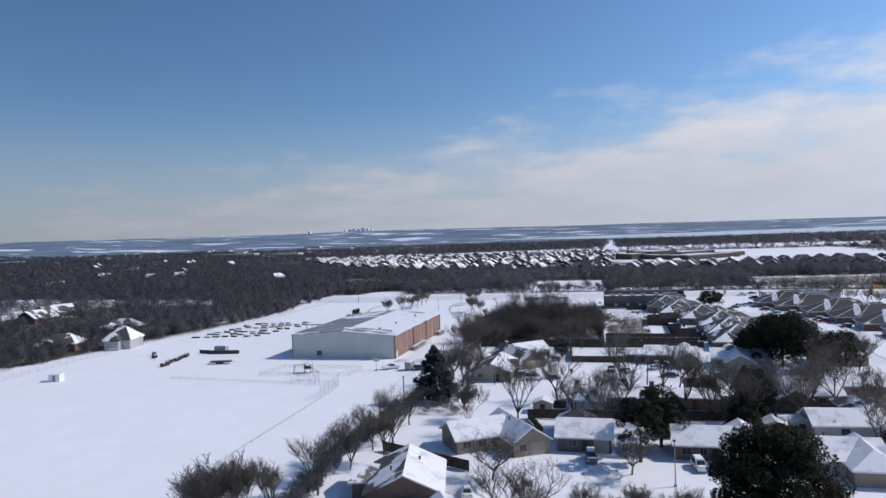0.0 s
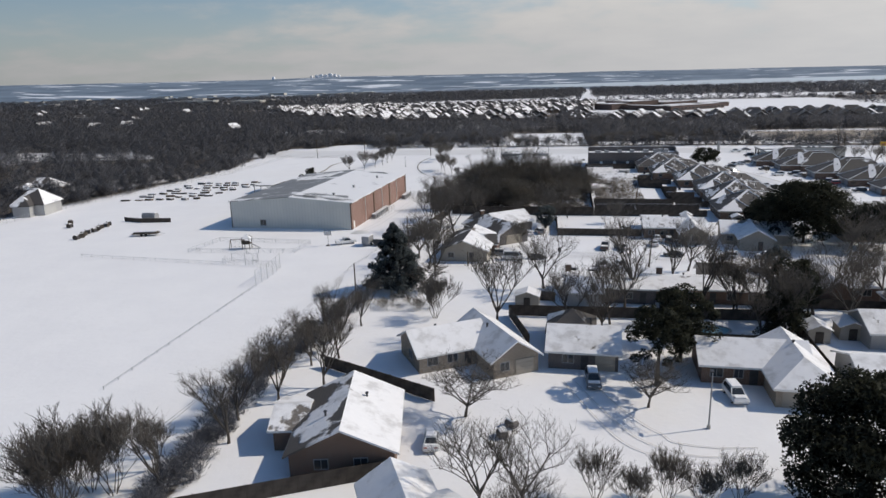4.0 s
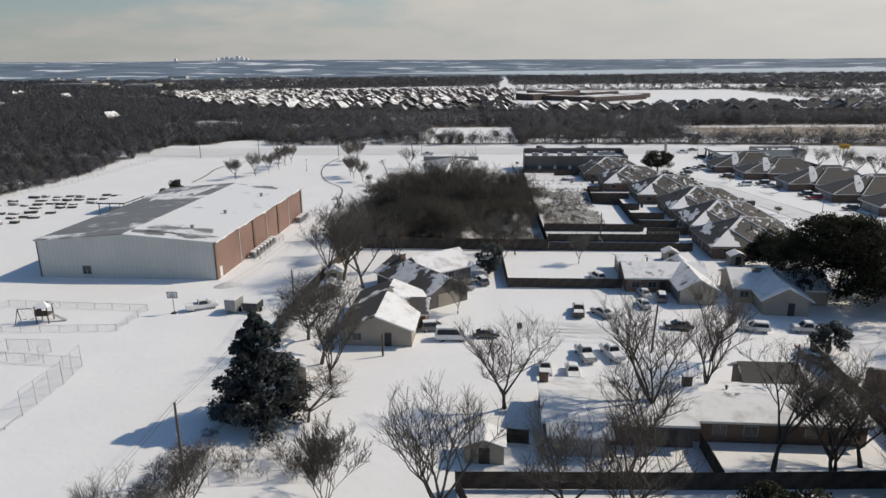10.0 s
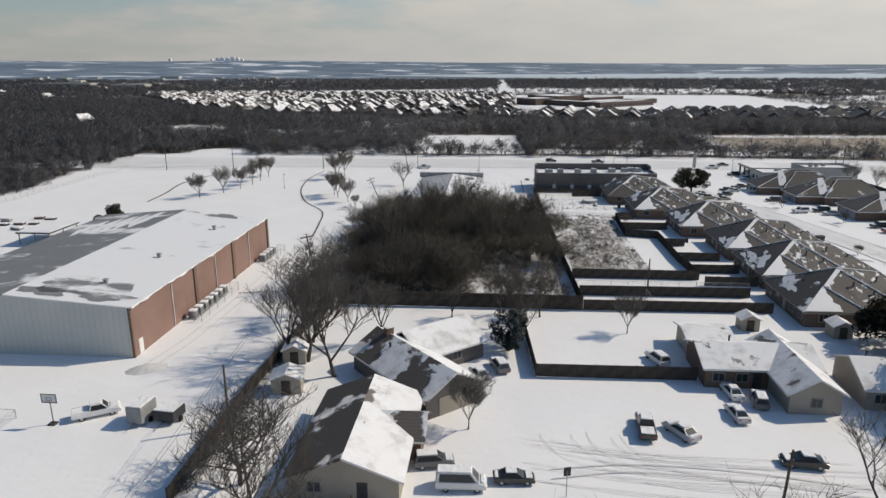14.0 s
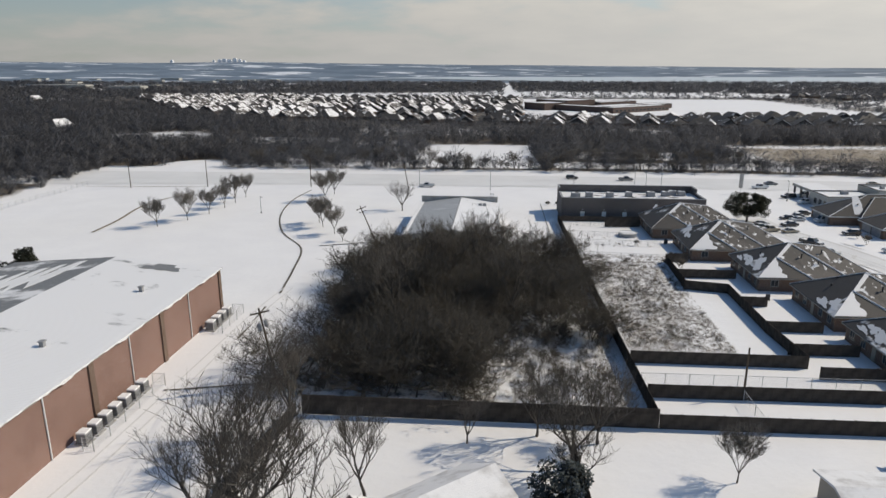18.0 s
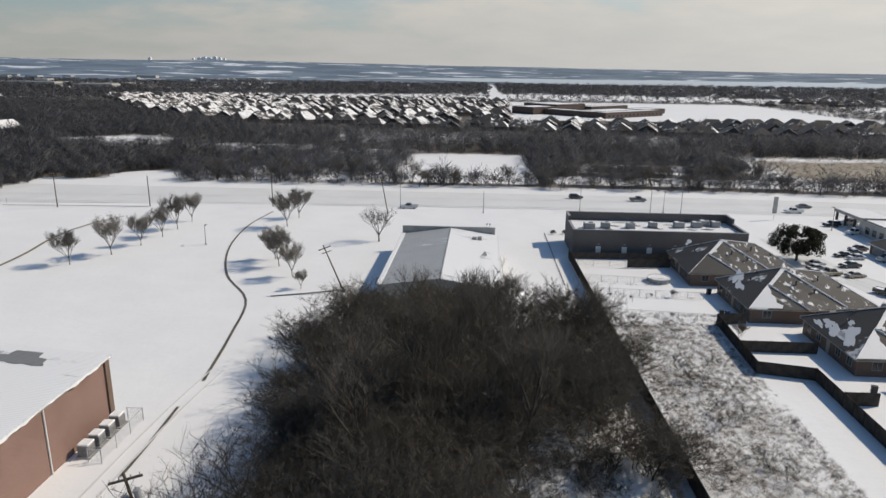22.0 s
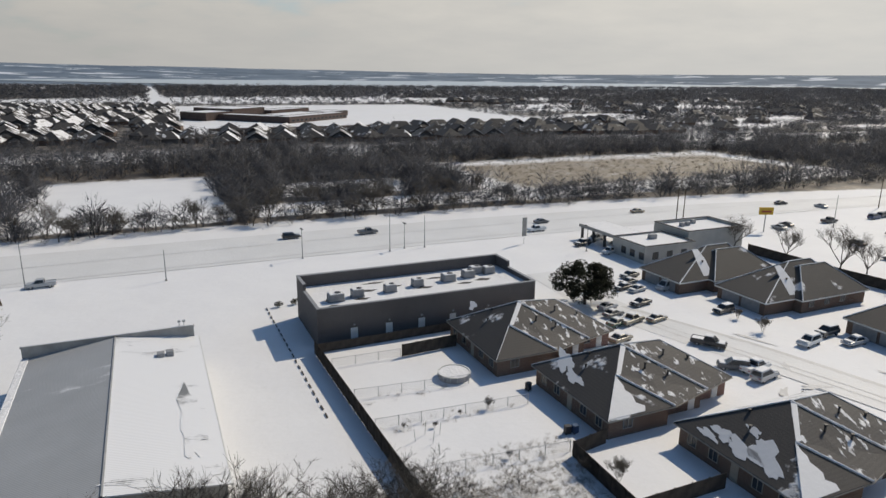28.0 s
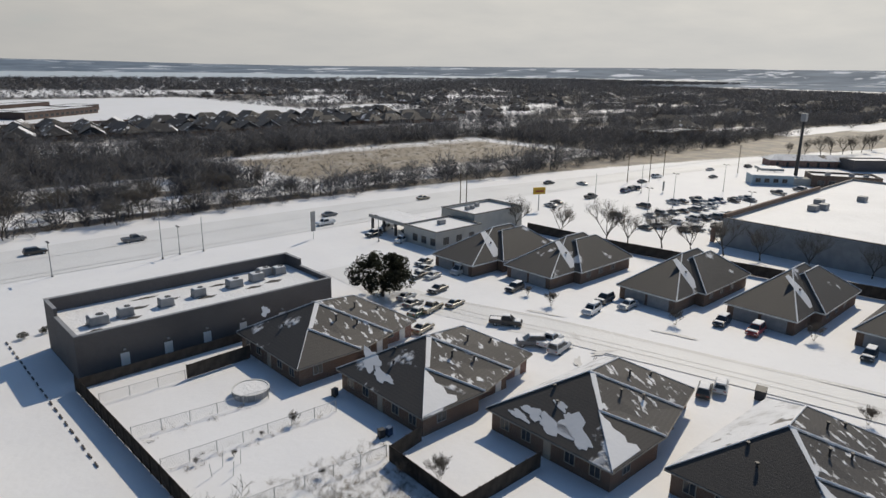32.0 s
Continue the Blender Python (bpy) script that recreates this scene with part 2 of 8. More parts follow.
def paint_material(name, colour, rough=0.3):
    k = Nodes(name)
    c = k.mix(k.math("MULTIPLY", k.ramp(k.noise(2.0), 0.45, 0.75), 0.25), colour, tuple(0.6 * v + 0.12 for v in colour))
    k.b.inputs["Coat Weight"].default_value = 0.4
    return k.done(c, rough)


def glass_material(name):
    k = Nodes(name)
    return k.done(k.mix(k.noise(1.0), (0.02, 0.025, 0.03), (0.05, 0.055, 0.06)), 0.12)


M = dict(
    ground=ground_material(),
    snow=snow_material("snow"),
    roof_cap=snow_material("thin_roof_snow", (0.80, 0.80, 0.81), 0.10),
    packed=snow_material("packed_snow", (0.73, 0.73, 0.73), 0.2),
    track=snow_material("tyre_track_slush", (0.63, 0.62, 0.61), 0.3),
    rut=snow_material("driven_snow", (0.685, 0.685, 0.69), 0.3),
    ice=snow_material("frozen_lake", (0.50, 0.56, 0.60), 0.1),
    bark=speckled("bark", (0.085, 0.073, 0.063), (0.135, 0.118, 0.102), 1.2, 0.9, 0.5),
    twig=woods_material("twigs", (0.098, 0.088, 0.080), (0.150, 0.136, 0.122), (0.165, 0.152, 0.140), 0.4),
    twig_grey=speckled("pale_grey_twigs", (0.13, 0.12, 0.11), (0.19, 0.175, 0.16), 0.4, 0.9),
    grove=woods_material("thicket_twigs", (0.078, 0.073, 0.066), (0.122, 0.107, 0.088), (0.138, 0.127, 0.113), 0.05),
    # pale blue-grey: the haze over the woods is put into the twigs' colour
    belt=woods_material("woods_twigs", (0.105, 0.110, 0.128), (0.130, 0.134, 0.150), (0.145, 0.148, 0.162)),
    ever=woods_material("evergreen_needles", (0.085, 0.108, 0.118), (0.115, 0.138, 0.146), (0.130, 0.150, 0.152), 0.5),
    oak=woods_material("live_oak_leaves", (0.028, 0.033, 0.024), (0.044, 0.049, 0.033), (0.052, 0.056, 0.038), 0.5),
    brush=speckled("dry_brush", (0.15, 0.12, 0.085), (0.26, 0.21, 0.15), 0.3, 0.95),
    bare_path=speckled("bare_wet_path", (0.10, 0.088, 0.075), (0.16, 0.145, 0.125), 0.5, 0.8),
    wood=speckled("weathered_fence_boards", (0.060, 0.051, 0.044), (0.105, 0.090, 0.077), 0.8, 0.9, 0.4),
    pole=speckled("creosote_pole", (0.10, 0.075, 0.055), (0.15, 0.12, 0.09), 0.8, 0.9, 0.3),
    steel=speckled("galvanised_steel", (0.46, 0.47, 0.48), (0.56, 0.57, 0.58), 2.0, 0.5, 0.0, None, 0.3),
    white=speckled("white_paint", (0.72, 0.72, 0.70), (0.80, 0.80, 0.78), 1.0, 0.55),
    grey=speckled("grey_paint", (0.26, 0.27, 0.28), (0.33, 0.33, 0.34), 1.0, 0.6),
    dark=speckled("dark_paint", (0.03, 0.03, 0.033), (0.055, 0.055, 0.06), 1.0, 0.6),
    concrete=speckled("concrete", (0.36, 0.35, 0.33), (0.46, 0.45, 0.43), 0.6, 0.9, 0.2),
    glass=glass_material("window_glass"),
    tyre=speckled("tyre_rubber", (0.018, 0.018, 0.018), (0.03, 0.03, 0.03), 4.0, 0.85),
    metal_wall=siding_material("cream_metal_siding", (0.47, 0.49, 0.475), (0.515, 0.53, 0.505), 0.9, "X", 0.5),
    tan_wall=siding_material("tan_metal_siding", (0.42, 0.41, 0.37), (0.47, 0.45, 0.41), 0.9, "X", 0.55),
    brick_red=brick_material("red_brown_brick", (0.255, 0.140, 0.110), (0.205, 0.110, 0.088), (0.32, 0.25, 0.22)),
    brick_tan=brick_material("tan_brick", (0.27, 0.22, 0.165), (0.22, 0.175, 0.13)),
    brick_brown=brick_material("brown_brick", (0.165, 0.095, 0.065), (0.12, 0.072, 0.052), (0.22, 0.19, 0.16)),
    brick_dark=brick_material("dark_red_brown_brick", (0.10, 0.060, 0.048), (0.078, 0.048, 0.040), (0.12, 0.10, 0.09)),
    brick_grey=brick_material("grey_brown_brick", (0.112, 0.100, 0.098), (0.088, 0.080, 0.080), (0.16, 0.15, 0.145)),
    siding=siding_material("cream_lap_siding", (0.31, 0.28, 0.235), (0.36, 0.325, 0.275), 0.2),
    siding_grey=siding_material("grey_lap_siding", (0.33, 0.33, 0.33), (0.40, 0.40, 0.39), 0.2),
    store_wall=speckled("grey_stucco", (0.30, 0.31, 0.32), (0.37, 0.38, 0.39), 0.5, 0.85, 0.2),
    stucco=speckled("pale_stucco", (0.46, 0.45, 0.42), (0.52, 0.51, 0.475), 0.5, 0.85, 0.2),
    roof_snow=roof_material("snow_covered_shingles", (0.15, 0.13, 0.115), (0.20, 0.175, 0.155), 1.05),
    roof_most=roof_material("mostly_snowy_shingles", (0.14, 0.125, 0.11), (0.19, 0.17, 0.15), 0.80),
    roof_half=roof_material("half_snowy_shingles", (0.075, 0.067, 0.061), (0.12, 0.106, 0.096), 0.50),
    roof_bare=roof_material("bare_shingles_with_snow_patches", (0.054, 0.049, 0.047), (0.088, 0.080, 0.076), 0.42, 0.15),
    roof_dark=roof_material("dark_shingles_with_little_snow", (0.044, 0.040, 0.039), (0.072, 0.066, 0.063), 0.22, 0.15),
    roof_streak=roof_material("bare_shingles_with_fine_snow_streaks", (0.056, 0.051, 0.049), (0.090, 0.082, 0.078), 0.30, 0.7, 0.3),
    roof_metal_clear=metal_roof_material("clear_ribbed_metal_roof", 0.2, (0.44, 0.45, 0.46)),
    roof_metal_bare=metal_roof_material("bare_ribbed_metal_roof", 0.37),
    roof_metal_half=metal_roof_material("half_clear_ribbed_metal_roof", 0.55),
    roof_metal_snow=metal_roof_material("snowy_ribbed_metal_roof", 0.80),
    pool_water=speckled("frozen_pool", (0.22, 0.42, 0.46), (0.30, 0.50, 0.53), 0.5, 0.25),
    yellow=speckled("yellow_sign_face", (0.62, 0.38, 0.03), (0.68, 0.43, 0.05), 2.0, 0.5),
    pale_blue=speckled("pale_blue_paint", (0.36, 0.46, 0.52), (0.42, 0.52, 0.58), 1.0, 0.6),
    blue_plastic=speckled("blue_plastic", (0.04, 0.09, 0.18), (0.06, 0.12, 0.22), 2.0, 0.5),
    red=speckled("red_paint", (0.34, 0.05, 0.03), (0.40, 0.08, 0.05), 1.0, 0.5),
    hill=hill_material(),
    # near-white base stands for the haze in front of the skyline
    tower=speckled("hazed_far_tower", (0.88, 0.89, 0.91), (0.90, 0.91, 0.93), 0.01, 0.9),
)
PAINT = {n: paint_material("car_paint_" + n, c) for n, c in dict(
    white=(0.75, 0.75, 0.74), silver=(0.45, 0.46, 0.47), black=(0.02, 0.02, 0.022), grey=(0.13, 0.135, 0.14),
    red=(0.30, 0.03, 0.025), blue=(0.04, 0.07, 0.16), tan=(0.34, 0.29, 0.21), green=(0.05, 0.09, 0.06), orange=(0.55, 0.14, 0.03), yellow=(0.6, 0.42, 0.05)).items()}

# ---- mesh helpers ----


class Mesh:
    """Collects vertices and faces; part() makes one object of it."""

    def __init__(self):
        self.v, self.f = [], []

    def add(self, verts, faces):
        o = len(self.v)
        self.v += [tuple(p) for p in verts]
        self.f += [tuple(i + o for i in f) for f in faces]
        return self

    def box(self, x0, x1, y0, y1, z0, z1, bevel=0.0):
        if not bevel:
            v = [(x, y, z) for z in (z0, z1) for x, y in ((x0, y0), (x1, y0), (x1, y1), (x0, y1))]
            return self.add(v, [(3, 2, 1, 0), (4, 5, 6, 7), (0, 1, 5, 4), (1, 2, 6, 5), (2, 3, 7, 6), (3, 0, 4, 7)])
        b = bevel
        rings = [(z0, b), (z0 + b, 0), (z1 - b, 0), (z1, b)]
        v, f = [], []
        for z, i in rings:
            c = b if i == 0 else b * 1.6
            v += [(x0 + c, y0 + i, z), (x1 - c, y0 + i, z), (x1 - i, y0 + c, z), (x1 - i, y1 - c, z), (x1 - c, y1 - i, z), (x0 + c, y1 - i, z), (x0 + i, y1 - c, z), (x0 + i, y0 + c, z)]
        for r in range(3):
            f += [(r * 8 + i, r * 8 + (i + 1) % 8, r * 8 + 8 + (i + 1) % 8, r * 8 + 8 + i) for i in range(8)]
        f += [tuple(range(7, -1, -1)), tuple(range(24, 32))]
        return self.add(v, f)

    def tube(self, p, q, r0, r1, n=6, caps=True):
        p, q = Vector(p), Vector(q)
        d = q - p
        a = d.orthogonal().normalized()
        b = d.normalized().cross(a)
        v = []
        for c, r in ((p, r0), (q, r1)):
            v += [c + (a * math.cos(i * math.tau / n) + b * math.sin(i * math.tau / n)) * r for i in range(n)]
        f = [(i, (i + 1) % n, n + (i + 1) % n, n + i) for i in range(n)]
        if caps:
            f += [tuple(range(n - 1, -1, -1)), tuple(range(n, 2 * n))]
        return self.add(v, f)

    def slab(self, pts, thick):
        """A flat polygon, thickened straight down."""
        n = len(pts)
        v = [tuple(p) for p in pts] + [(p[0], p[1], p[2] - thick) for p in pts]
        f = [tuple(range(n)), tuple(range(2 * n - 1, n - 1, -1))]
        f += [(i, n + i, n + (i + 1) % n, (i + 1) % n) for i in range(n)]
        return self.add(v, f)

    def data(self, name):
        me = bpy.data.meshes.new(name)
        me.from_pydata(self.v, [], self.f)
        return me


def part(name, mesh, material, parent=None, label="", smooth=False):
    me = mesh if isinstance(mesh, bpy.types.Mesh) else mesh.data(name)
    if not me.materials:
        me.materials.append(material)
    if smooth:
        me.polygons.foreach_set("use_smooth", [True] * len(me.polygons))
    ob = new(name, me)
    ob.parent = parent
    if label:
        ob["label"] = label
    return ob


def thing(name, label, category, group="", at=None, kind=""):
    ob = new(name)
    ob.empty_display_size = 0.3
    if at is not None:
        ob.matrix_world = at
    return tagged(ob, label, category, group, kind)


def big_mesh(name, verts, tris):
    """A mesh from arrays: vertices n x 3, triangles or quads m x k."""
    me = bpy.data.meshes.new(name)
    k = tris.shape[1]
    me.vertices.add(len(verts))
    me.vertices.foreach_set("co", verts.astype(np.float32).ravel())
    me.loops.add(tris.size)
    me.loops.foreach_set("vertex_index", tris.astype(np.int32).ravel())
    me.polygons.add(len(tris))
    me.polygons.foreach_set("loop_start", np.arange(0, tris.size, k, dtype=np.int32))
    me.update(calc_edges=True)
    return me


def scatter(name, templates, places, rng, soft=0.0):
    """Joins turned and scaled copies of (verts, tris) at rows of x, y, z, size, height into one mesh.
    soft: normals follow the crown's round shape, as fine twigs scatter light."""
    V, F, N, o = [], [], [], 0
    which = rng.integers(0, len(templates), len(places))
    turn = rng.uniform(0, math.tau, len(places))
    for w, (tv, tf) in enumerate(templates):
        sel = np.nonzero(which == w)[0]
        if not len(sel):
            continue
        p = places[sel]
        c, s = np.cos(turn[sel])[:, None], np.sin(turn[sel])[:, None]
        x = (tv[None, :, 0] * c - tv[None, :, 1] * s) * p[:, 3:4] + p[:, 0:1]
        y = (tv[None, :, 0] * s + tv[None, :, 1] * c) * p[:, 3:4] + p[:, 1:2]
        z = tv[None, :, 2] * p[:, 4:5] + p[:, 2:3]
        V.append(np.stack((x, y, z), -1).reshape(-1, 3))
        if soft:
            h = tv[:, 2].max()
            n = np.stack((x - p[:, 0:1], y - p[:, 1:2], (tv[None, :, 2] - h * 0.35) * p[:, 4:5] + 0.01), -1).reshape(-1, 3)
            N.append(n / np.maximum(np.linalg.norm(n, axis=1), 1e-4)[:, None])
        F.append((tf[None] + (np.arange(len(sel)) * len(tv))[:, None, None] + o).reshape(-1, tf.shape[1]))
        o += len(sel) * len(tv)
    me = big_mesh(name, np.concatenate(V), np.concatenate(F))
    if soft:
        me.attributes.new("custom_normal", "FLOAT_VECTOR", "POINT").data.foreach_set("vector", np.concatenate(N).astype(np.float32).ravel())
        me.polygons.foreach_set("use_smooth", [True] * len(me.polygons))
    return me

# ---- the land ----
rng = np.random.default_rng(7)


def smooth(a, b, v):
    t = np.clip((v - a) / (b - a), 0, 1)
    return t * t * (3 - 2 * t)


def inside(x, y, x0, x1, y0, y1, soft=4.0):
    return smooth(x0 - soft, x0 + soft, x) * smooth(x1 + soft, x1 - soft, x) * smooth(y0 - soft, y0 + soft, y) * smooth(y1 + soft, y1 - soft, y)


def wave(x, y, s, k=0.0):
    """A cheap uneven field from -1 to 1."""
    return (np.sin(x / s + 1.7 * np.sin(y / s * 0.7 + k)) + np.sin(y / s * 1.3 + 2.1 * np.sin(x / s * 0.6 - k))) / 2


def road_south(x):
    return 369 - 0.00022 * (x - 20) ** 2


def road_north(x):
    return 404 - 0.0005 * np.maximum(-x - 20, 0) ** 1.45 - 0.00055 * np.maximum(x - 20, 0) ** 2


def west_edge(y):
    return -172 + 6 * np.sin(y / 37) + 0.02 * (y - 200)


def woods_back(x):
    return np.interp(x, [-900, -500, -400, -250, -160, -40, 70, 100, 260, 330, 700], [1100, 930, 850, 655, 590, 552, 550, 562, 562, 560, 560])


def wooded(x, y):
    """How thickly woods stand at a place, 0 to 1."""
    back = woods_back(x)
    north = smooth(0, 8, y - road_north(x) - 4) * smooth(8, -10, y - back - 9 * wave(x, y, 31, 1.0))
    west = smooth(0, 14, west_edge(y) - x) * smooth(-120, -20, y) * smooth(10, -10, y - back)
    west = west * (0.5 + 0.5 * smooth(-0.62, -0.2, wave(x, y, 23, 5.0)))
    w = np.maximum(north, west)
    w = w * (1 - inside(x, y, -58, -5, 420, 504, 4))
    w = w * (1 - 0.5 * inside(x, y, -138, -60, 414, 505, 8))
    w = w * (1 - 0.97 * inside(x, y, 2, 84, 421, 437, 3)) * (1 - 0.92 * inside(x, y, 14, 62, 450, 474, 5))
    w = w * (1 - 0.95 * inside(x, y, 84, 258, 420, 512, 8))
    # the town: few trees between the houses, then open plain with dark stands
    town = inside(x, y, -520, 420, 500, 1200, 20) * smooth(-6, 10, y - back)
    w = np.maximum(w, 0.60 * town * (1 - inside(x, y, 6, 300, 705, 1060, 10)) * (1 - inside(x, y, -300, -190, 1050, 1250, 10)))
    beyond = np.maximum(np.maximum(smooth(1170, 1230, y), np.maximum(smooth(330, 420, x) * smooth(0, 40, y - 430), smooth(285, 325, x) * smooth(640, 700, y))), smooth(-440, -540, x) * smooth(0, 40, y - back))
    w = np.maximum(w, beyond * (0.9 - 0.5 * smooth(250, 340, x) * smooth(0.0, 0.5, wave(x, y * 1.5, 44, 1.0))))
    w = w * (1 - inside(x, y, 235, 330, 585, 680, 8))
    for cx, cy, rx, ry in WOOD_GAPS:
        w = w * (1 - 0.97 * smooth(1.25, 0.75, np.hypot((x - cx) / rx, (y - cy) / ry)))
    w = w * (1 - 0.9 * smooth(-420, -560, x) * smooth(1330, 1420, y) * smooth(0.0, 0.3, wave(x * 0.45, y * 2.0, 95, 2.0)))
    w = w * (1 - inside(x, y, -310, -190, 1060, 1150, 14))
    w = w * (1 - inside(x, y, -17, 4, 700, 2100, 3))
    far = smooth(1000, 1350, y)
    return w * (1 - 0.9 * far * smooth(0.7, 0.9, wave(x * 0.5, y * 1.6, 260, 2.0)))


# snowy gaps in the woods: middle and half widths
WOOD_GAPS = (
    (-225, 535, 34, 26), (-148, 420, 15, 12), (-143, 517, 34, 11), (-85, 500, 20, 8), (-330, 520, 40, 12), (-260, 455, 30, 8), (-400, 640, 40, 14), (-420, 380, 50, 14), (-330, 300, 30, 12),
    (-300, 210, 22, 16), (-480, 470, 40, 20), (430, 560, 60, 18), (520, 700, 70, 30), (400, 800, 50, 22), (600, 520, 70, 22), (640, 900, 90, 36), (380, 470, 40, 14), (538, 607, 40, 16), (475, 522, 44, 16), (732, 613, 70, 20), (846, 555, 70, 20), (500, 408, 60, 12), (430, 440, 60, 16), (359, 506, 34, 14), (440, 640, 44, 14), (620, 470, 60, 12), (-230, 330, 18, 8), (300, 540, 44, 16), (420, 556, 40, 8), (256, 655, 24, 10), (590, 392, 60, 12),
    (480, 1000, 60, 26), (700, 640, 60, 24), (800, 1050, 110, 34), (560, 1180, 120, 30),
)


def litter_shade(x, y):
    v = 0.74 * wooded(x, y) * smooth(2100, 1900, np.hypot(x, y))
    v = np.maximum(v, (0.50 - 0.14 * inside(x, y, -25, -4, 217, 242, 3)) * inside(x, y, -51, -7, 219, 283, 5))
    v = np.maximum(v, (0.47 - 0.07 * smooth(-2, 12, x)) * inside(x, y, -3, 13.5, 237, 286, 2.5))
    # dark band along the hedgerow: brush, and its shade put into the ground colour
    v = np.maximum(v, 0.55 * np.exp(-((x - np.interp(y, [60, 79, 105, 134, 167, 205, 216], [-45.5, -45.5, -48.3, -45.2, -46.5, -47.2, -46.8])) / 2.6) ** 2) * inside(x, y, -60, -30, 66, 214, 4))
    v = np.maximum(v, 0.26 * inside(x, y, -52, -38, 186, 216, 4))
    v = np.maximum(v, 0.66 * inside(x, y, 92, 250, 432, 508, 12))
    v = np.maximum(v, 0.66 * inside(x, y, -520, 330, 600, 1180, 14) * (1 - inside(x, y, 6, 330, 705, 1060, 8)))
    v = np.maximum(v, 0.30 * inside(x, y, -30, 45, 60, 150, 8) * smooth(0.1, 0.9, wave(x, y, 9, 4.0)))
    return v


def axis_lines(near0, near1, step, far0, far1):
    a = list(np.arange(near0, near1 + step, step))
    d = step
    while a[-1] < far1:
        d *= 1.16
        a.append(a[-1] + d)
    d = step
    while a[0] > far0:
        d *= 1.16
        a.insert(0, a[0] - d)
    a[0], a[-1] = far0, far1
    return np.array(a)


def ground_height(x, y):
    far = np.hypot(x, y)
    az = np.degrees(np.arctan2(x, y - 130))
    ridge = np.interp(az, [-90, -48, -30, -22, -4, 6, 14, 24, 34, 45, 62, 90], [78, 82, 78, 80, 70, 60, 52, 45, 46, 55, 63, 66])
    ridge = ridge + 1.8 * np.sin(x / 410 + y / 900) + 1.2 * np.sin(x / 150) + 0.7 * np.sin(x / 61 + 1.0)
    foot = np.interp(az, [-30, -4, 10, 40], [2700, 3350, 3700, 3750])
    rise = smooth(foot, 4780, far) * ridge
    near = 0.05 * wave(x, y, 23, 0.5) + 0.025 * wave(x, y, 7, 2.0)
    return near * smooth(0, 30, np.abs(y - 385)) + rise


gx = axis_lines(-185, 190, 2.0, -4960, 4960)
gy = axis_lines(55, 420, 2.0, -900, 4960)
GX, GY = np.meshgrid(gx, gy)
verts = np.stack((GX, GY, ground_height(GX, GY)), -1).reshape(-1, 3)
idx = np.arange(GX.size).reshape(GX.shape)
quads = np.stack((idx[:-1, :-1], idx[:-1, 1:], idx[1:, 1:], idx[1:, :-1]), -1).reshape(-1, 4)
keep = np.hypot(verts[quads, 0].mean(1), verts[quads, 1].mean(1)) < 4985
me = big_mesh("ground", verts, quads[keep])
me.attributes.new("litter_shade", "FLOAT", "POINT").data.foreach_set("value", litter_shade(verts[:, 0], verts[:, 1]).astype(np.float32))
me.attributes.new("grass", "FLOAT", "POINT").data.foreach_set("value", np.maximum(inside(verts[:, 0], verts[:, 1], 88, 254, 424, 514, 8), inside(verts[:, 0], verts[:, 1], -4, 15, 235, 287, 2)).astype(np.float32))
me.materials.append(M["ground"])
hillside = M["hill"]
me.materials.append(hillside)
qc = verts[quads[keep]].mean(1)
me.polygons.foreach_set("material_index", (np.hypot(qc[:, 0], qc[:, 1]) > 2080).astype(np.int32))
me.polygons.foreach_set("use_smooth", [True] * len(me.polygons))
tagged(new("ground", me), "snow-covered flat ground reaching to low hills", "ground", kind="structure")


def strip(name, pts, width, z, material, label, category, kind="structure"):
    """A flat band along a line of points."""
    m = Mesh()
    P = [Vector((*p, 0)) for p in pts]
    if len(P) > 2:
        Q = [P[0] * 2 - P[1]] + P + [P[-1] * 2 - P[-2]]
        fine = []
        for i in range(1, len(Q) - 2):
            for t in (0, 0.2, 0.4, 0.6, 0.8):
                a, b, c, d = Q[i - 1:i + 3]
                fine.append(0.5 * (2 * b + (c - a) * t + (2 * a - 5 * b + 4 * c - d) * t * t + (3 * b - a - 3 * c + d) * t ** 3))
        P = fine + [P[-1]]
    L, R = [], []
    for i, p in enumerate(P):
        d = (P[min(i + 1, len(P) - 1)] - P[max(i - 1, 0)]).normalized()
        n = Vector((-d.y, d.x, 0)) * width / 2
        L.append((p.x + n.x, p.y + n.y, z))
        R.append((p.x - n.x, p.y - n.y, z))
    for i in range(len(P) - 1):
        m.add([R[i], R[i + 1], L[i + 1], L[i]], [(0, 1, 2, 3)])
    return tagged(part(name, m, material), label, category, kind=kind)


# the frozen lake far off
lake = Mesh()
for i in range(80):
    ring = []
    for k in (i, i + 1):
        deg = -15 + k * 1.0
        a = radians(deg)
        r0 = float(np.interp(deg, [-15, -4, 6, 23, 43, 55, 66], [3300, 2560, 2080, 1720, 1950, 2700, 3500])) + 45 * math.sin(k * 0.83) + 25 * math.sin(k * 2.1)
        r1 = float(np.interp(deg, [-15, -4, 10, 40, 66], [3310, 3500, 3790, 3830, 3700])) + 25 * math.sin(k * 0.9)
        ring.append([(r * math.sin(a), 130 + r * math.cos(a), 1.6) for r in (r0, max(r1, r0 + 1))])
    lake.add([ring[0][0], ring[1][0], ring[1][1], ring[0][1]], [(3, 2, 1, 0)])
tagged(part("water", lake, M["ice"]), "pale frozen lake below low hills", "lake", kind="structure")

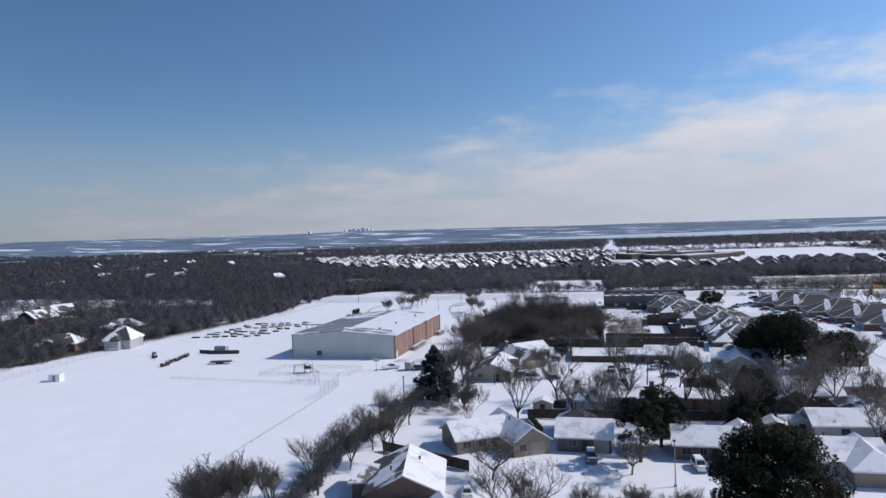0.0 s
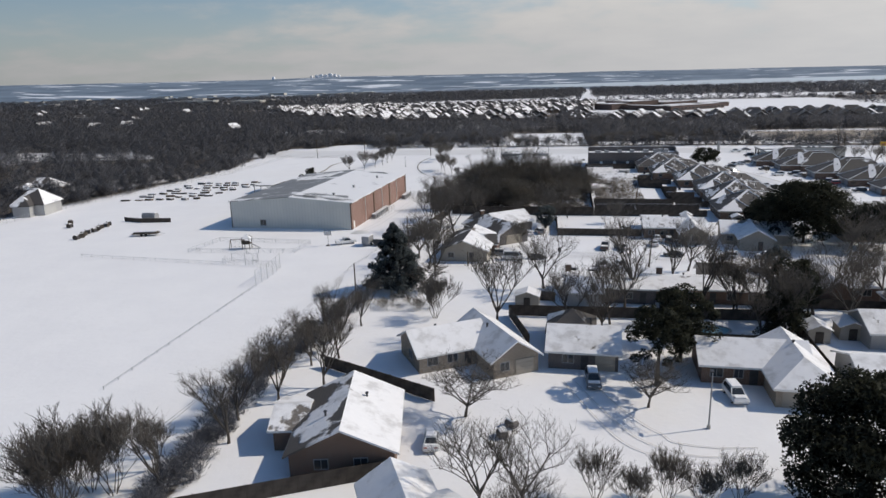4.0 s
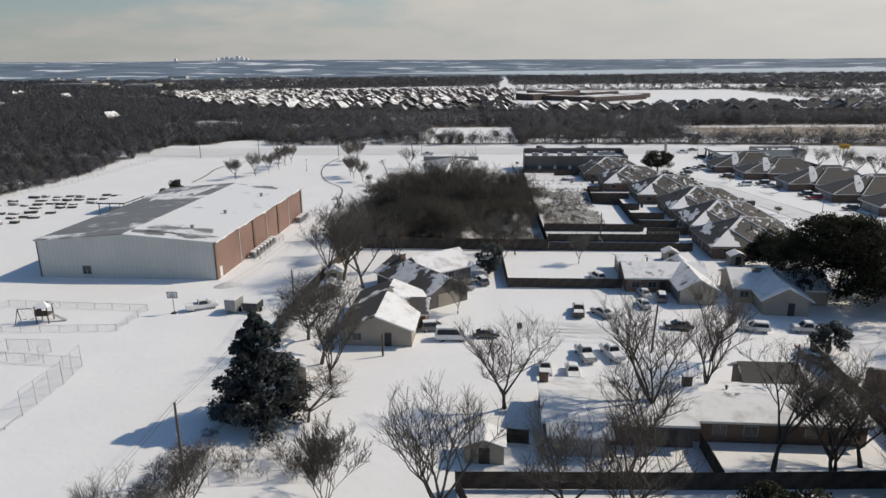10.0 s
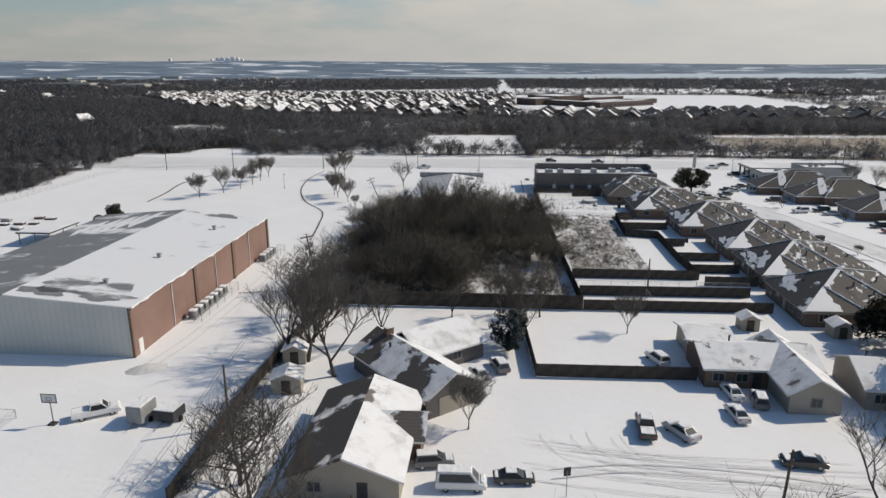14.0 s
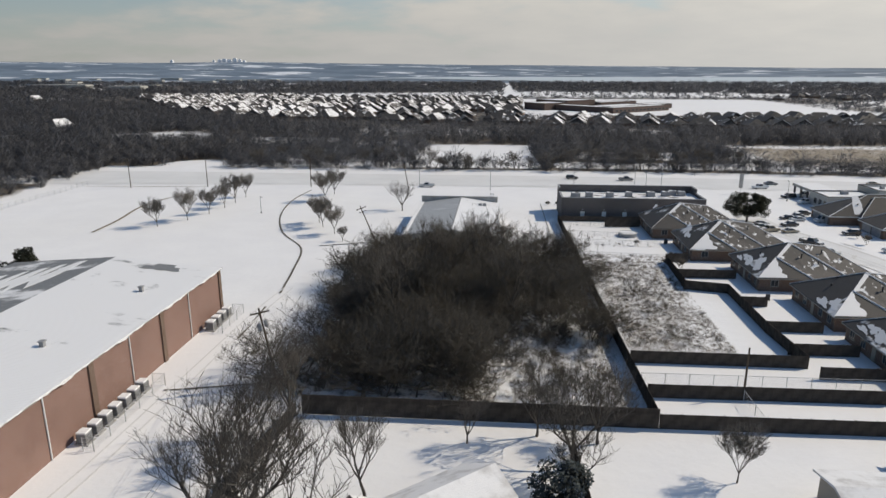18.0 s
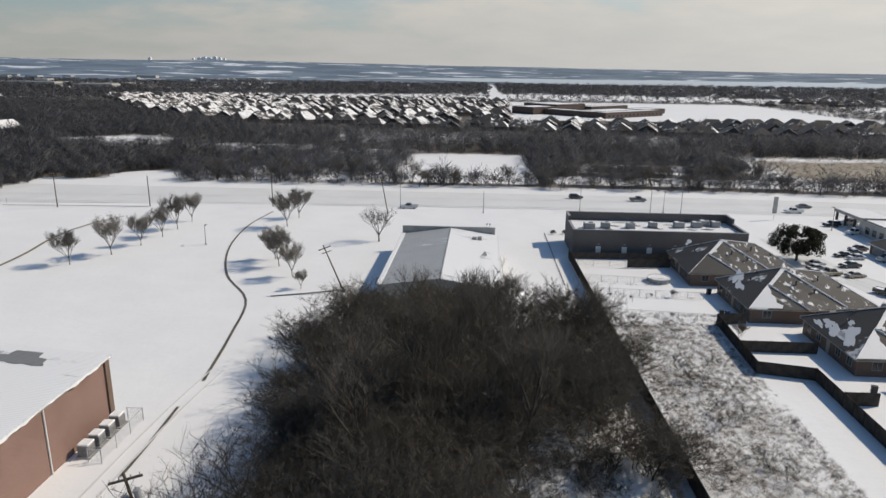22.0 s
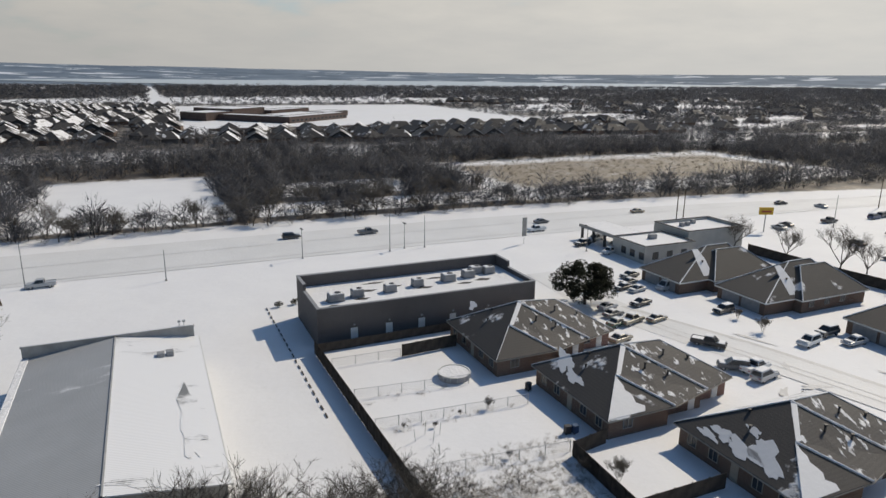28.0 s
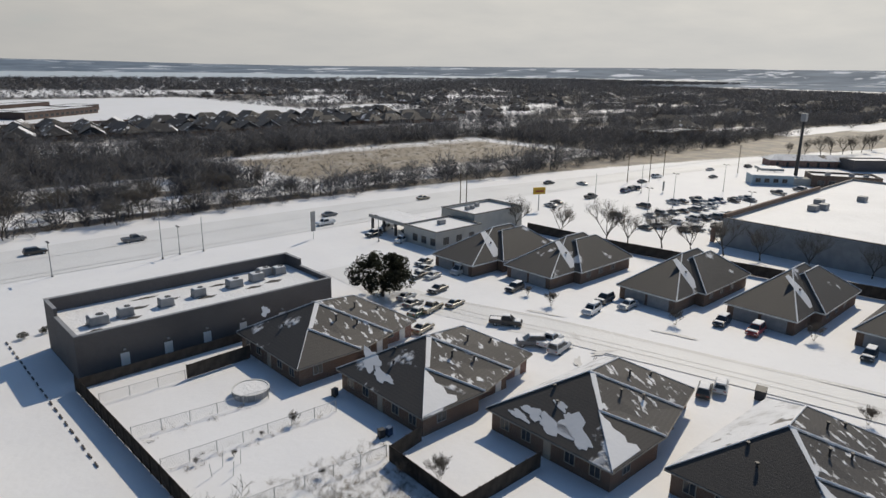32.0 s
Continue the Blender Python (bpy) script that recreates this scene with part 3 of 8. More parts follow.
# the main road, packed snow, as wide as its shoulders
road = Mesh()
xs = list(range(-700, 701, 20))
for a, b in zip(xs, xs[1:]):
    road.add([(a, float(road_south(a)) + 6, 0.06), (b, float(road_south(b)) + 6, 0.06), (b, float(road_north(b)) - 5, 0.06), (a, float(road_north(a)) - 5, 0.06)], [(0, 1, 2, 3)])
tagged(part("road", road, M["packed"]), "wide road covered with packed snow", "road", kind="structure")
tagged(strip("road_far", [(12, 690), (5, 736), (-6, 843), (-10, 1115), (-12, 1592), (-16, 2050)], 10, 0.15, M["snow"], "straight snow-covered road into the distance", "road"), kind="structure")

# ---- woods and thickets ----


def blade_tree(seed, blades, height=9.0, spread=3.4, w=0.16, base=0.25):
    """A cheap bare tree: a trunk and a rounded crown of thin twigs."""
    r = np.random.default_rng(seed)
    V, F = [], []

    def tri(a, b, c):
        o = len(V)
        V.extend((a, b, c))
        F.append((o, o + 1, o + 2))

    for k in range(3):
        a, b = k * 2.1, (k + 1) * 2.1
        tri((0.16 * math.cos(a), 0.16 * math.sin(a), -0.1), (0.16 * math.cos(b), 0.16 * math.sin(b), -0.1), (0, 0, height * 0.7))
    mid = height * (0.5 + base / 2)
    for _ in range(blades):
        d = r.normal(size=3)
        d /= np.linalg.norm(d)
        q = r.uniform(0.25, 1.0) ** 0.5
        tip = np.array((d[0] * spread * q, d[1] * spread * q, mid + d[2] * (height - mid) * q))
        inner = np.array((tip[0] * 0.45, tip[1] * 0.45, max(0.1, tip[2] - height * r.uniform(0.1, 0.24)))) + r.normal(size=3) * 0.25
        side = r.normal(size=3)
        side = side / np.linalg.norm(side) * w * r.uniform(0.6, 1.4)
        tri(tuple(inner - side), tuple(inner + side), tuple(tip))
    return np.array(V), np.array(F)


def places_for(density, x0, x1, y0, y1, count, size, height, cut=0.35):
    x, y = rng.uniform(x0, x1, count), rng.uniform(y0, y1, count)
    ok = density(x, y) > cut * rng.uniform(0.5, 1.6, count)
    x, y = x[ok], y[ok]
    s = rng.uniform(size[0], size[1], len(x))
    return np.stack((x, y, ground_height(x, y) - 0.1, s, s * rng.uniform(height[0], height[1], len(x))), -1)


clumps = [blade_tree(40 + i, 80, 8.5, 4.6, 0.12, 0.02) for i in range(6)]
near_clumps = [blade_tree(60 + i, 210, 8.5, 3.9, 0.085, 0.1) for i in range(5)]
far_clumps = [blade_tree(80 + i, 24, 8, 5.6, 0.62, 0.0) for i in range(4)]


def stand_height(p, low, high):
    """Stands of taller and lower trees."""
    k = 0.5 + 0.5 * wave(p[:, 0], p[:, 1], 21, 3.0)
    p[:, 4] *= low + (high - low) * k * rng.uniform(0.6, 1.3, len(p))
    return p


belt_near = np.concatenate([
    places_for(wooded, -330, -120, 380, 445, 900, (0.5, 0.95), (0.7, 1.1)),
    places_for(wooded, -235, -165, 40, 400, 1700, (0.5, 1.0), (0.6, 1.05)),
    places_for(wooded, -125, 90, 405, 486, 420, (0.4, 0.9), (0.7, 1.1)),
])
belt_mid = np.concatenate([
    places_for(wooded, -10, 335, 425, 575, 1500, (0.7, 1.2), (0.8, 1.15)),
    stand_height(places_for(wooded, -560, 620, 400, 700, 17000, (0.55, 1.3), (0.75, 1.05)), 0.7, 1.35),
    stand_height(places_for(wooded, -640, -215, 40, 900, 11500, (0.55, 1.2), (0.75, 1.05)), 0.55, 1.2),
])
in_town = (belt_mid[:, 1] > woods_back(belt_mid[:, 0]) + 8) & (belt_mid[:, 0] > -520)
belt_mid[in_town, 3:] *= 0.62
belt_far = np.concatenate([
    places_for(wooded, -1500, 1600, 690, 1350, 24000, (0.7, 1.4), (0.55, 0.9)),
    places_for(wooded, -2400, 2400, 1300, 2080, 15000, (1.3, 2.4), (0.45, 0.7)),
    places_for(wooded, -1700, -600, 0, 700, 7000, (0.8, 1.5), (0.6, 0.95)),
    places_for(wooded, 600, 1500, 300, 700, 6000, (0.8, 1.5), (0.6, 0.95)),
])
in_town = (belt_far[:, 1] < 1180) & (np.abs(belt_far[:, 0] + 50) < 460)
belt_far[in_town, 3:] *= 0.6
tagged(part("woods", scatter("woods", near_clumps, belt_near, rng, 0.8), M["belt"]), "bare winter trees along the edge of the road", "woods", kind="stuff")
tagged(part("woods", scatter("woods", clumps, belt_mid, rng, 0.8), M["belt"]), "dense bare winter woods, hazy blue-grey", "woods", kind="stuff")
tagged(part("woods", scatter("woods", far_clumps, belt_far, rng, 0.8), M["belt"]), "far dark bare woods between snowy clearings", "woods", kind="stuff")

# ---- buildings ----


def roof_faces(x0, x1, y0, y1, eave, rise, axis, hip0=0.0, hip1=0.0):
    """The polygons of a gabled or hipped roof, and its ridge and hip lines."""
    if axis == "y":
        faces, lines = roof_faces(y0, y1, x0, x1, eave, rise, "x", hip0, hip1)
        turn = lambda p: (p[1], p[0], p[2])
        return [[turn(p) for p in reversed(f)] for f in faces], [[turn(p) for p in l] for l in lines]
    ym, top = (y0 + y1) / 2, eave + rise
    a, b = (x0 + hip0, ym, top), (x1 - hip1, ym, top)
    c = [(x0, y0, eave), (x1, y0, eave), (x1, y1, eave), (x0, y1, eave)]
    faces = [[c[0], c[1], b, a], [c[2], c[3], a, b]]
    lines = [[a, b]]
    if hip0:
        faces.append([c[3], c[0], a])
        lines += [[c[0], a], [c[3], a]]
    if hip1:
        faces.append([c[1], c[2], b])
        lines += [[c[1], b], [c[2], b]]
    return faces, lines


def window(parent, x, y, z, w, h, side, frame_mat=None, name="window"):
    """A framed pane on a wall; side is the way it faces: S, N, W or E."""
    fw, d = 0.09, 0.07
    root = Mesh()
    for a0, a1, b0, b1 in ((-w / 2, w / 2, 0, fw), (-w / 2, w / 2, h - fw, h), (-w / 2, -w / 2 + fw, fw, h - fw), (w / 2 - fw, w / 2, fw, h - fw), (-fw / 3, fw / 3, fw, h - fw)):
        root.box(a0, a1, -d, 0.02, b0, b1)
    pane = Mesh().box(-w / 2 + fw, w / 2 - fw, -0.03, 0.02, fw, h - fw)
    turn = {"S": 0, "E": 90, "N": 180, "W": -90}[side]
    ob = part(name, root, frame_mat or M["grey"], parent)
    ob.matrix_basis = pose(x, y, z, 0, 0, turn)
    part("pane", pane, M["glass"], ob)
    return ob


def door(parent, x, y, z, w, h, side, material, name="door", panels=4):
    m = Mesh().box(-w / 2, w / 2, -0.05, 0.02, 0, h)
    for i in range(panels):
        m.box(-w / 2 + 0.08, w / 2 - 0.08, -0.075, -0.05, h * (i + 0.12) / panels, h * (i + 0.88) / panels)
    ob = part(name, m, material, parent)
    ob.matrix_basis = pose(x, y, z, 0, 0, {"S": 0, "E": 90, "N": 180, "W": -90}[side])
    return ob


def wing(root, ox, oy, x0, x1, y0, y1, eave, rise, axis, hips, wall, roof, over=0.45, ridge_snow=0.0, thick=0.22, base=-0.2):
    """One block of a house: walls with gables, and a roof slab. Places are in the world, the house stands at ox, oy."""
    x0, x1, y0, y1 = x0 - ox, x1 - ox, y0 - oy, y1 - oy
    m = Mesh().box(x0, x1, y0, y1, base, eave)
    mid = ((x0 + x1) / 2, (y0 + y1) / 2)
    span = (y1 - y0) if axis == "x" else (x1 - x0)
    run = rise / (span / 2)
    if axis == "x":
        ends = [(x0, x0 + 0.2, hips[0]), (x1 - 0.2, x1, hips[1])]
        for a, b, h in ends:
            if not h:
                m.add([(a, y0, eave), (a, y1, eave), (a, mid[1], eave + rise), (b, y0, eave), (b, y1, eave), (b, mid[1], eave + rise)], [(0, 2, 1), (3, 4, 5), (0, 3, 5, 2), (1, 2, 5, 4)])
    else:
        ends = [(y0, y0 + 0.2, hips[0]), (y1 - 0.2, y1, hips[1])]
        for a, b, h in ends:
            if not h:
                m.add([(x0, a, eave), (x1, a, eave), (mid[0], a, eave + rise), (x0, b, eave), (x1, b, eave), (mid[0], b, eave + rise)], [(0, 1, 2), (3, 5, 4), (0, 2, 5, 3), (1, 4, 5, 2)])
    part("wall", m, wall, root)
    r = Mesh()
    drop = over * run
    faces, lines = roof_faces(x0 - over, x1 + over, y0 - over, y1 + over, eave - drop + 0.22, rise + drop, axis, hips[0] + over if hips[0] else 0, hips[1] + over if hips[1] else 0)
    if isinstance(roof, tuple):
        ob = part("roof", Mesh().slab(faces[0], thick), roof[0], root)
        for f in faces[1:]:
            part("roof", Mesh().slab(f, thick), roof[1], root)
    else:
        for f in faces:
            r.slab(f, thick)
        ob = part("roof", r, roof, root)
    e = eave - drop + 0.02
    for a in ((x0 - over, x1 + over, y0 - over - 0.03, y0 - over + 0.02), (x0 - over, x1 + over, y1 + over - 0.02, y1 + over + 0.03), (x0 - over - 0.03, x0 - over + 0.02, y0 - over, y1 + over), (x1 + over - 0.02, x1 + over + 0.03, y0 - over, y1 + over)):
        along_x = (a[1] - a[0]) > 1
        gable = (along_x and axis == "y" and not hips[0 if a[2] < mid[1] else 1]) or (not along_x and axis == "x" and not hips[0 if a[0] < mid[0] else 1])
        if not gable:
            part("gutter", Mesh().box(*a, e - 0.06, e + 0.17), M["white"], ob)
    if ridge_snow:
        for a, b in lines:
            part("ridge_snow", Mesh().tube((a[0], a[1], a[2] + 0.03), (b[0], b[1], b[2] + 0.03), ridge_snow, ridge_snow * 0.9, 6), M["snow"], ob, "line of snow along the ridge")
    return ob


def roof_vents(root, ox, oy, spots):
    for x, y, z in spots:
        m = Mesh().tube((0, 0, -0.6), (0, 0, 0.34), 0.12, 0.12, 8).tube((0, 0, 0.3), (0, 0, 0.42), 0.2, 0.2, 8)
        ob = part("roof_vent", m, M["dark"], root)
        ob.matrix_basis = pose(x - ox, y - oy, z)


# the long gymnasium hall: cream metal front, brick flank, low ribbed roof
def gymnasium():
    x0, x1, y0, y1, h, top = -102.4, -67.06, 194.0, 249.6, 7.35, 8.75
    ox, oy = (x0 + x1) / 2, (y0 + y1) / 2
    g = thing("gymnasium", "long hall with cream metal front, brick flank and half-snowy roof", "hall", at=pose(ox, oy, 0))
    X0, X1, Y0, Y1 = x0 - ox, x1 - ox, y0 - oy, y1 - oy
    t = 0.3
    front = Mesh()
    for ya, yb in ((Y0, Y0 + t), (Y1 - t, Y1)):
        v = [(X0, ya, -0.2), (X1, ya, -0.2), (X1, ya, h), (0, ya, top), (X0, ya, h), (X0, yb, -0.2), (X1, yb, -0.2), (X1, yb, h), (0, yb, top), (X0, yb, h)]
        front.add(v, [(0, 1, 2, 3, 4), (9, 8, 7, 6, 5), (0, 5, 6, 1), (1, 6, 7, 2), (2, 7, 8, 3), (3, 8, 9, 4), (4, 9, 5, 0)])
    front.box(X0, X0 + t, Y0 + t, Y1 - t, -0.2, h)
    part("wall", front, M["metal_wall"], g, "cream ribbed metal wall")
    part("wall", Mesh().box(X1 - t, X1 + 0.05, Y0 + t, Y1 - t, -0.2, h), M["brick_red"], g, "red-brown brick flank wall")
    for side, material, lab in ((-1, "roof_metal_bare", "bare grey ribbed roof slope"), (1, "roof_metal_snow", "snow-covered ribbed roof slope")):
        e = X0 - 0.25 if side < 0 else X1 + 0.3
        r = Mesh()
        pts = [(0, Y0 - 0.2, top + 0.12), (e, Y0 - 0.2, h + 0.1), (e, Y1 + 0.2, h + 0.1), (0, Y1 + 0.2, top + 0.12)]
        r.slab(pts if side < 0 else pts[::-1], 0.15)
        part("roof", r, M[material], g, lab)
    slope = (top - h) / (X1 + 0.3)
    for cx, cy, w, d in ((7.5, -21.5, 6.5, 3.6), (12.5, -25.2, 4.0, 1.6), (4.2, -25.0, 3.4, 2.0), (9.5, 25.0, 3.0, 1.6)):
        ring = []
        for i in range(22):
            a = i * math.tau / 22
            q = 1 + 0.22 * math.sin(3 * a + cx) + 0.16 * math.sin(7 * a + cy)
            x = min(cx + w * q * math.cos(a), X1)
            ring.append((x, max(cy + d * q * math.sin(a), Y0), top + 0.145 - slope * x))
        part("bare_patch", Mesh().add(ring, [tuple(range(22))]), M["roof_metal_bare"], g, "patch of roof blown clear of snow")
    part("gutter", Mesh().box(X1 + 0.3, X1 + 0.42, Y0 - 0.2, Y1 + 0.2, h - 0.12, h + 0.1), M["concrete"], g)
    part("gutter", Mesh().box(X0 - 0.37, X0 - 0.25, Y0 - 0.2, Y1 + 0.2, h - 0.12, h + 0.1), M["dark"], g)
    part("corner_trim", Mesh().box(X0 - 0.05, X0 + 0.2, Y0 - 0.04, Y0 + 0.2, 0, h - 0.05), M["dark"], g, "dark corner trim")
    part("corner_trim", Mesh().box(X1 - 0.25, X1 + 0.1, Y0 - 0.05, Y0 + 0.25, 0, h - 0.05), M["brick_brown"], g, "dark brown corner trim")
    for i, fr in enumerate((0.21, 0.355, 0.50, 0.645, 0.79)):
        y = Y0 + fr * (Y1 - Y0)
        if i % 2:
            part("pilaster", Mesh().box(X1 + 0.05, X1 + 0.28, y - 0.45, y + 0.45, -0.1, h - 0.15), M["brick_brown"], g, "dark brick pilaster")
        else:
            part("downpipe", Mesh().tube((X1 + 0.15, y, 0), (X1 + 0.15, y, h - 0.1), 0.09, 0.09, 8), M["white"], g, "white downpipe")
    part("pilaster", Mesh().box(X1 + 0.05, X1 + 0.28, Y1 - 1.0, Y1 - 0.2, -0.1, h - 0.15), M["brick_brown"], g, "dark brick pilaster")
    lip, n = Mesh(), 140
    for i in range(n + 1):
        ya = Y0 + (Y1 - Y0) * i / n
        hang = max(0.02, 0.16 + 0.13 * math.sin(i * 0.21) + 0.09 * math.sin(i * 0.67 + 1) + 0.05 * math.sin(i * 1.9))
        lip.v += [(X1 + 0.1, ya, h + 0.15), (X1 + 0.46, ya, h + 0.13), (X1 + 0.47, ya, h + 0.1 - hang), (X1 + 0.43, ya, h + 0.1 - hang)]
        if i:
            o = 4 * i
            lip.f += [(o - 4 + k, o + k, o + k + 1, o - 3 + k) for k in range(3)]
    part("snow_lip", lip, M["snow"], g, "ragged lip of snow along the eave")
    for i, (u, w) in enumerate(((-4.0, 1.2), (-6.5, 0.8), (-8.4, 1.0), (-10.6, 0.7), (-13.0, 0.9))):
        pts = [(u, 26.5 - i * 1.6, 0), (u - w, 26.0 - i * 1.6, 0), (u - w - 1.2, 16 - i * 1.0, 0), (u - 0.5, 12 - i * 1.2, 0), (u + 0.2, 18 - i, 0)]
        z = lambda x: top + 0.125 + (top - h + 0.02) * x / (0.25 - X0)
        part("snow_patch", Mesh().slab([(px, py, z(px) + 0.03) for px, py, _ in pts], 0.04), M["roof_cap"], g, "streak of snow on the bare roof slope")
    window(g, -92.9 - ox, Y0, 0.75, 1.8, 1.7, "S", M["grey"])
    door(g, X1 + 0.05, 195.8 - oy, 0.05, 1.1, 2.1, "E", M["white"])
    for x, y in ((10, -20), (11, -6), (12, 14)):
        m = Mesh().box(x - 0.25, x + 0.25, y - 0.25, y + 0.25, 7.6, 8.6).box(x - 0.35, x + 0.35, y - 0.35, y + 0.35, 8.6, 8.72)
        part("roof_vent", m, M["grey"], g)
    return g


gymnasium()


def condenser(x, y, s=1.0, snow=True):
    """A boxed air-conditioning unit on a pad."""
    u = thing("air_conditioner", "grey boxed air-conditioning unit with snow on top", "air conditioner", "air conditioners", pose(x, y, 0))
    part("pad", Mesh().box(-0.75 * s, 0.75 * s, -0.75 * s, 0.75 * s, -0.1, 0.12), M["concrete"], u)
    part("casing", Mesh().box(-0.55 * s, 0.55 * s, -0.6 * s, 0.6 * s, 0.12, 1.25 * s, 0.05), M["grey"], u)
    f = Mesh()
    for i in range(6):
        z = 0.25 + i * 0.15 * s
        f.box(-0.57 * s, 0.57 * s, -0.62 * s, 0.62 * s, z, z + 0.04)
    part("grille", f, M["dark"], u)
    part("snow_cap", Mesh().box(-0.58 * s, 0.58 * s, -0.63 * s, 0.63 * s, 1.25 * s, 1.45 * s, 0.07), M["snow"], u)
    return u


for i, y in enumerate((209.2, 211.2, 213.2, 215.2, 217.2, 219.2, 221.2)):
    condenser(-65.6, y, 1.0)
for y in (241.5, 243.5, 245.5, 247.5):
    condenser(-65.5, y, 1.05)


# the metal hall with the false front by the road
def metal_hall():
    x0, x1, y0, y1 = -42.0, -21.7, 288.5, 325.5
    ox, oy = (x0 + x1) / 2, (y0 + y1) / 2
    xm = -31.7 - ox
    X0, X1, Y0, Y1 = x0 - ox, x1 - ox, y0 - oy, y1 - oy
    h, top = 3.9, 5.3
    g = thing("metal_hall", "metal-clad hall with half-snowy ribbed roof and flat false front", "hall", at=pose(ox, oy, 0))
    m = Mesh()
    v = [(X0, Y0, -0.2), (X1, Y0, -0.2), (X1, Y0, h), (xm, Y0, top), (X0, Y0, h), (X0, Y1, -0.2), (X1, Y1, -0.2), (X1, Y1, h), (xm, Y1, top), (X0, Y1, h)]
    m.add(v, [(0, 1, 2, 3, 4), (9, 8, 7, 6, 5), (0, 5, 6, 1), (1, 6, 7, 2), (4, 9, 5, 0)])
    part("wall", m, M["tan_wall"], g)
    for e, material, lab in ((X0 - 0.3, "roof_metal_clear", "bare grey ribbed roof slope"), (X1 + 0.3, "roof_metal_snow", "snow-covered ribbed roof slope")):
        pts = [(xm, Y0 - 0.25, top + 0.16), (e, Y0 - 0.25, h + 0.12), (e, Y1, h + 0.12), (xm, Y1, top + 0.16)]
        r = Mesh().slab(pts if e < 0 else pts[::-1], 0.14)
        part("roof", r, M[material], g, lab)
    part("gutter", Mesh().box(X1 + 0.3, X1 + 0.44, Y0 - 0.25, Y1, h - 0.1, h + 0.13), M["white"], g)
    part("snow_edge", Mesh().box(X0 - 0.55, X0 + 0.35, Y0 - 0.2, Y1 - 0.1, h + 0.1, h + 0.26, 0.05), M["snow"], g)
    slope = (top - h) / (X1 + 0.3 - xm)
    for cx, cy, w, d in ((5.6, -17.0, 4.6, 1.5), (8.0, -6.0, 1.3, 7.5)):
        ring = []
        for i in range(22):
            a = i * math.tau / 22
            q = 1 + 0.2 * math.sin(3 * a + cx) + 0.18 * math.sin(8 * a + cy)
            x = min(cx + w * q * math.cos(a), X1)
            ring.append((x, max(cy + d * q * math.sin(a), Y0), top + 0.19 - slope * (x - xm)))
        part("bare_patch", Mesh().add(ring, [tuple(range(22))]), M["roof_metal_half"], g, "patch of ribbed roof blown clear of snow")
    part("ridge_cap", Mesh().tube((xm, Y0 - 0.25, top + 0.14), (xm, Y1, top + 0.14), 0.14, 0.14, 6), M["grey"], g)
    fr = Mesh().box(X0 - 0.4, X1 - 0.2, Y1, Y1 + 0.45, -0.2, 5.5).box(X0 - 0.5, X1 - 0.1, Y1 - 0.08, Y1 + 0.53, 5.5, 5.66)
    part("false_front", fr, M["concrete"], g)
    part("snow_cap", Mesh().box(X0 - 0.4, X1 - 0.2, Y1, Y1 + 0.45, 5.66, 5.76, 0.03), M["snow"], g)
    for dx in (-2.0, -1.4):
        part("flood_light", Mesh().tube((X1 + dx, Y1 + 0.2, 5.6), (X1 + dx, Y1 + 0.2, 6.3), 0.05, 0.05, 6).box(X1 + dx - 0.2, X1 + dx + 0.2, Y1 + 0.1, Y1 + 0.35, 6.3, 6.55), M["steel"], g)
    for x, y in ((5.5, 11.5), (6.6, 11.8)):
        part("rooftop_unit", Mesh().box(x - 0.45, x + 0.45, y - 0.5, y + 0.5, 4.2, 5.2, 0.05), M["grey"], g)
    part("rooftop_duct", Mesh().box(3.6, 5.4, 11.2, 11.6, 4.5, 4.8), M["steel"], g)
    door(g, X1 - 4, Y0, 0, 3.0, 3.0, "S", M["white"], "garage_door", 5)
    door(g, X0 + 4, Y0, 0, 1.0, 2.1, "S", M["grey"])
    return g


metal_hall()


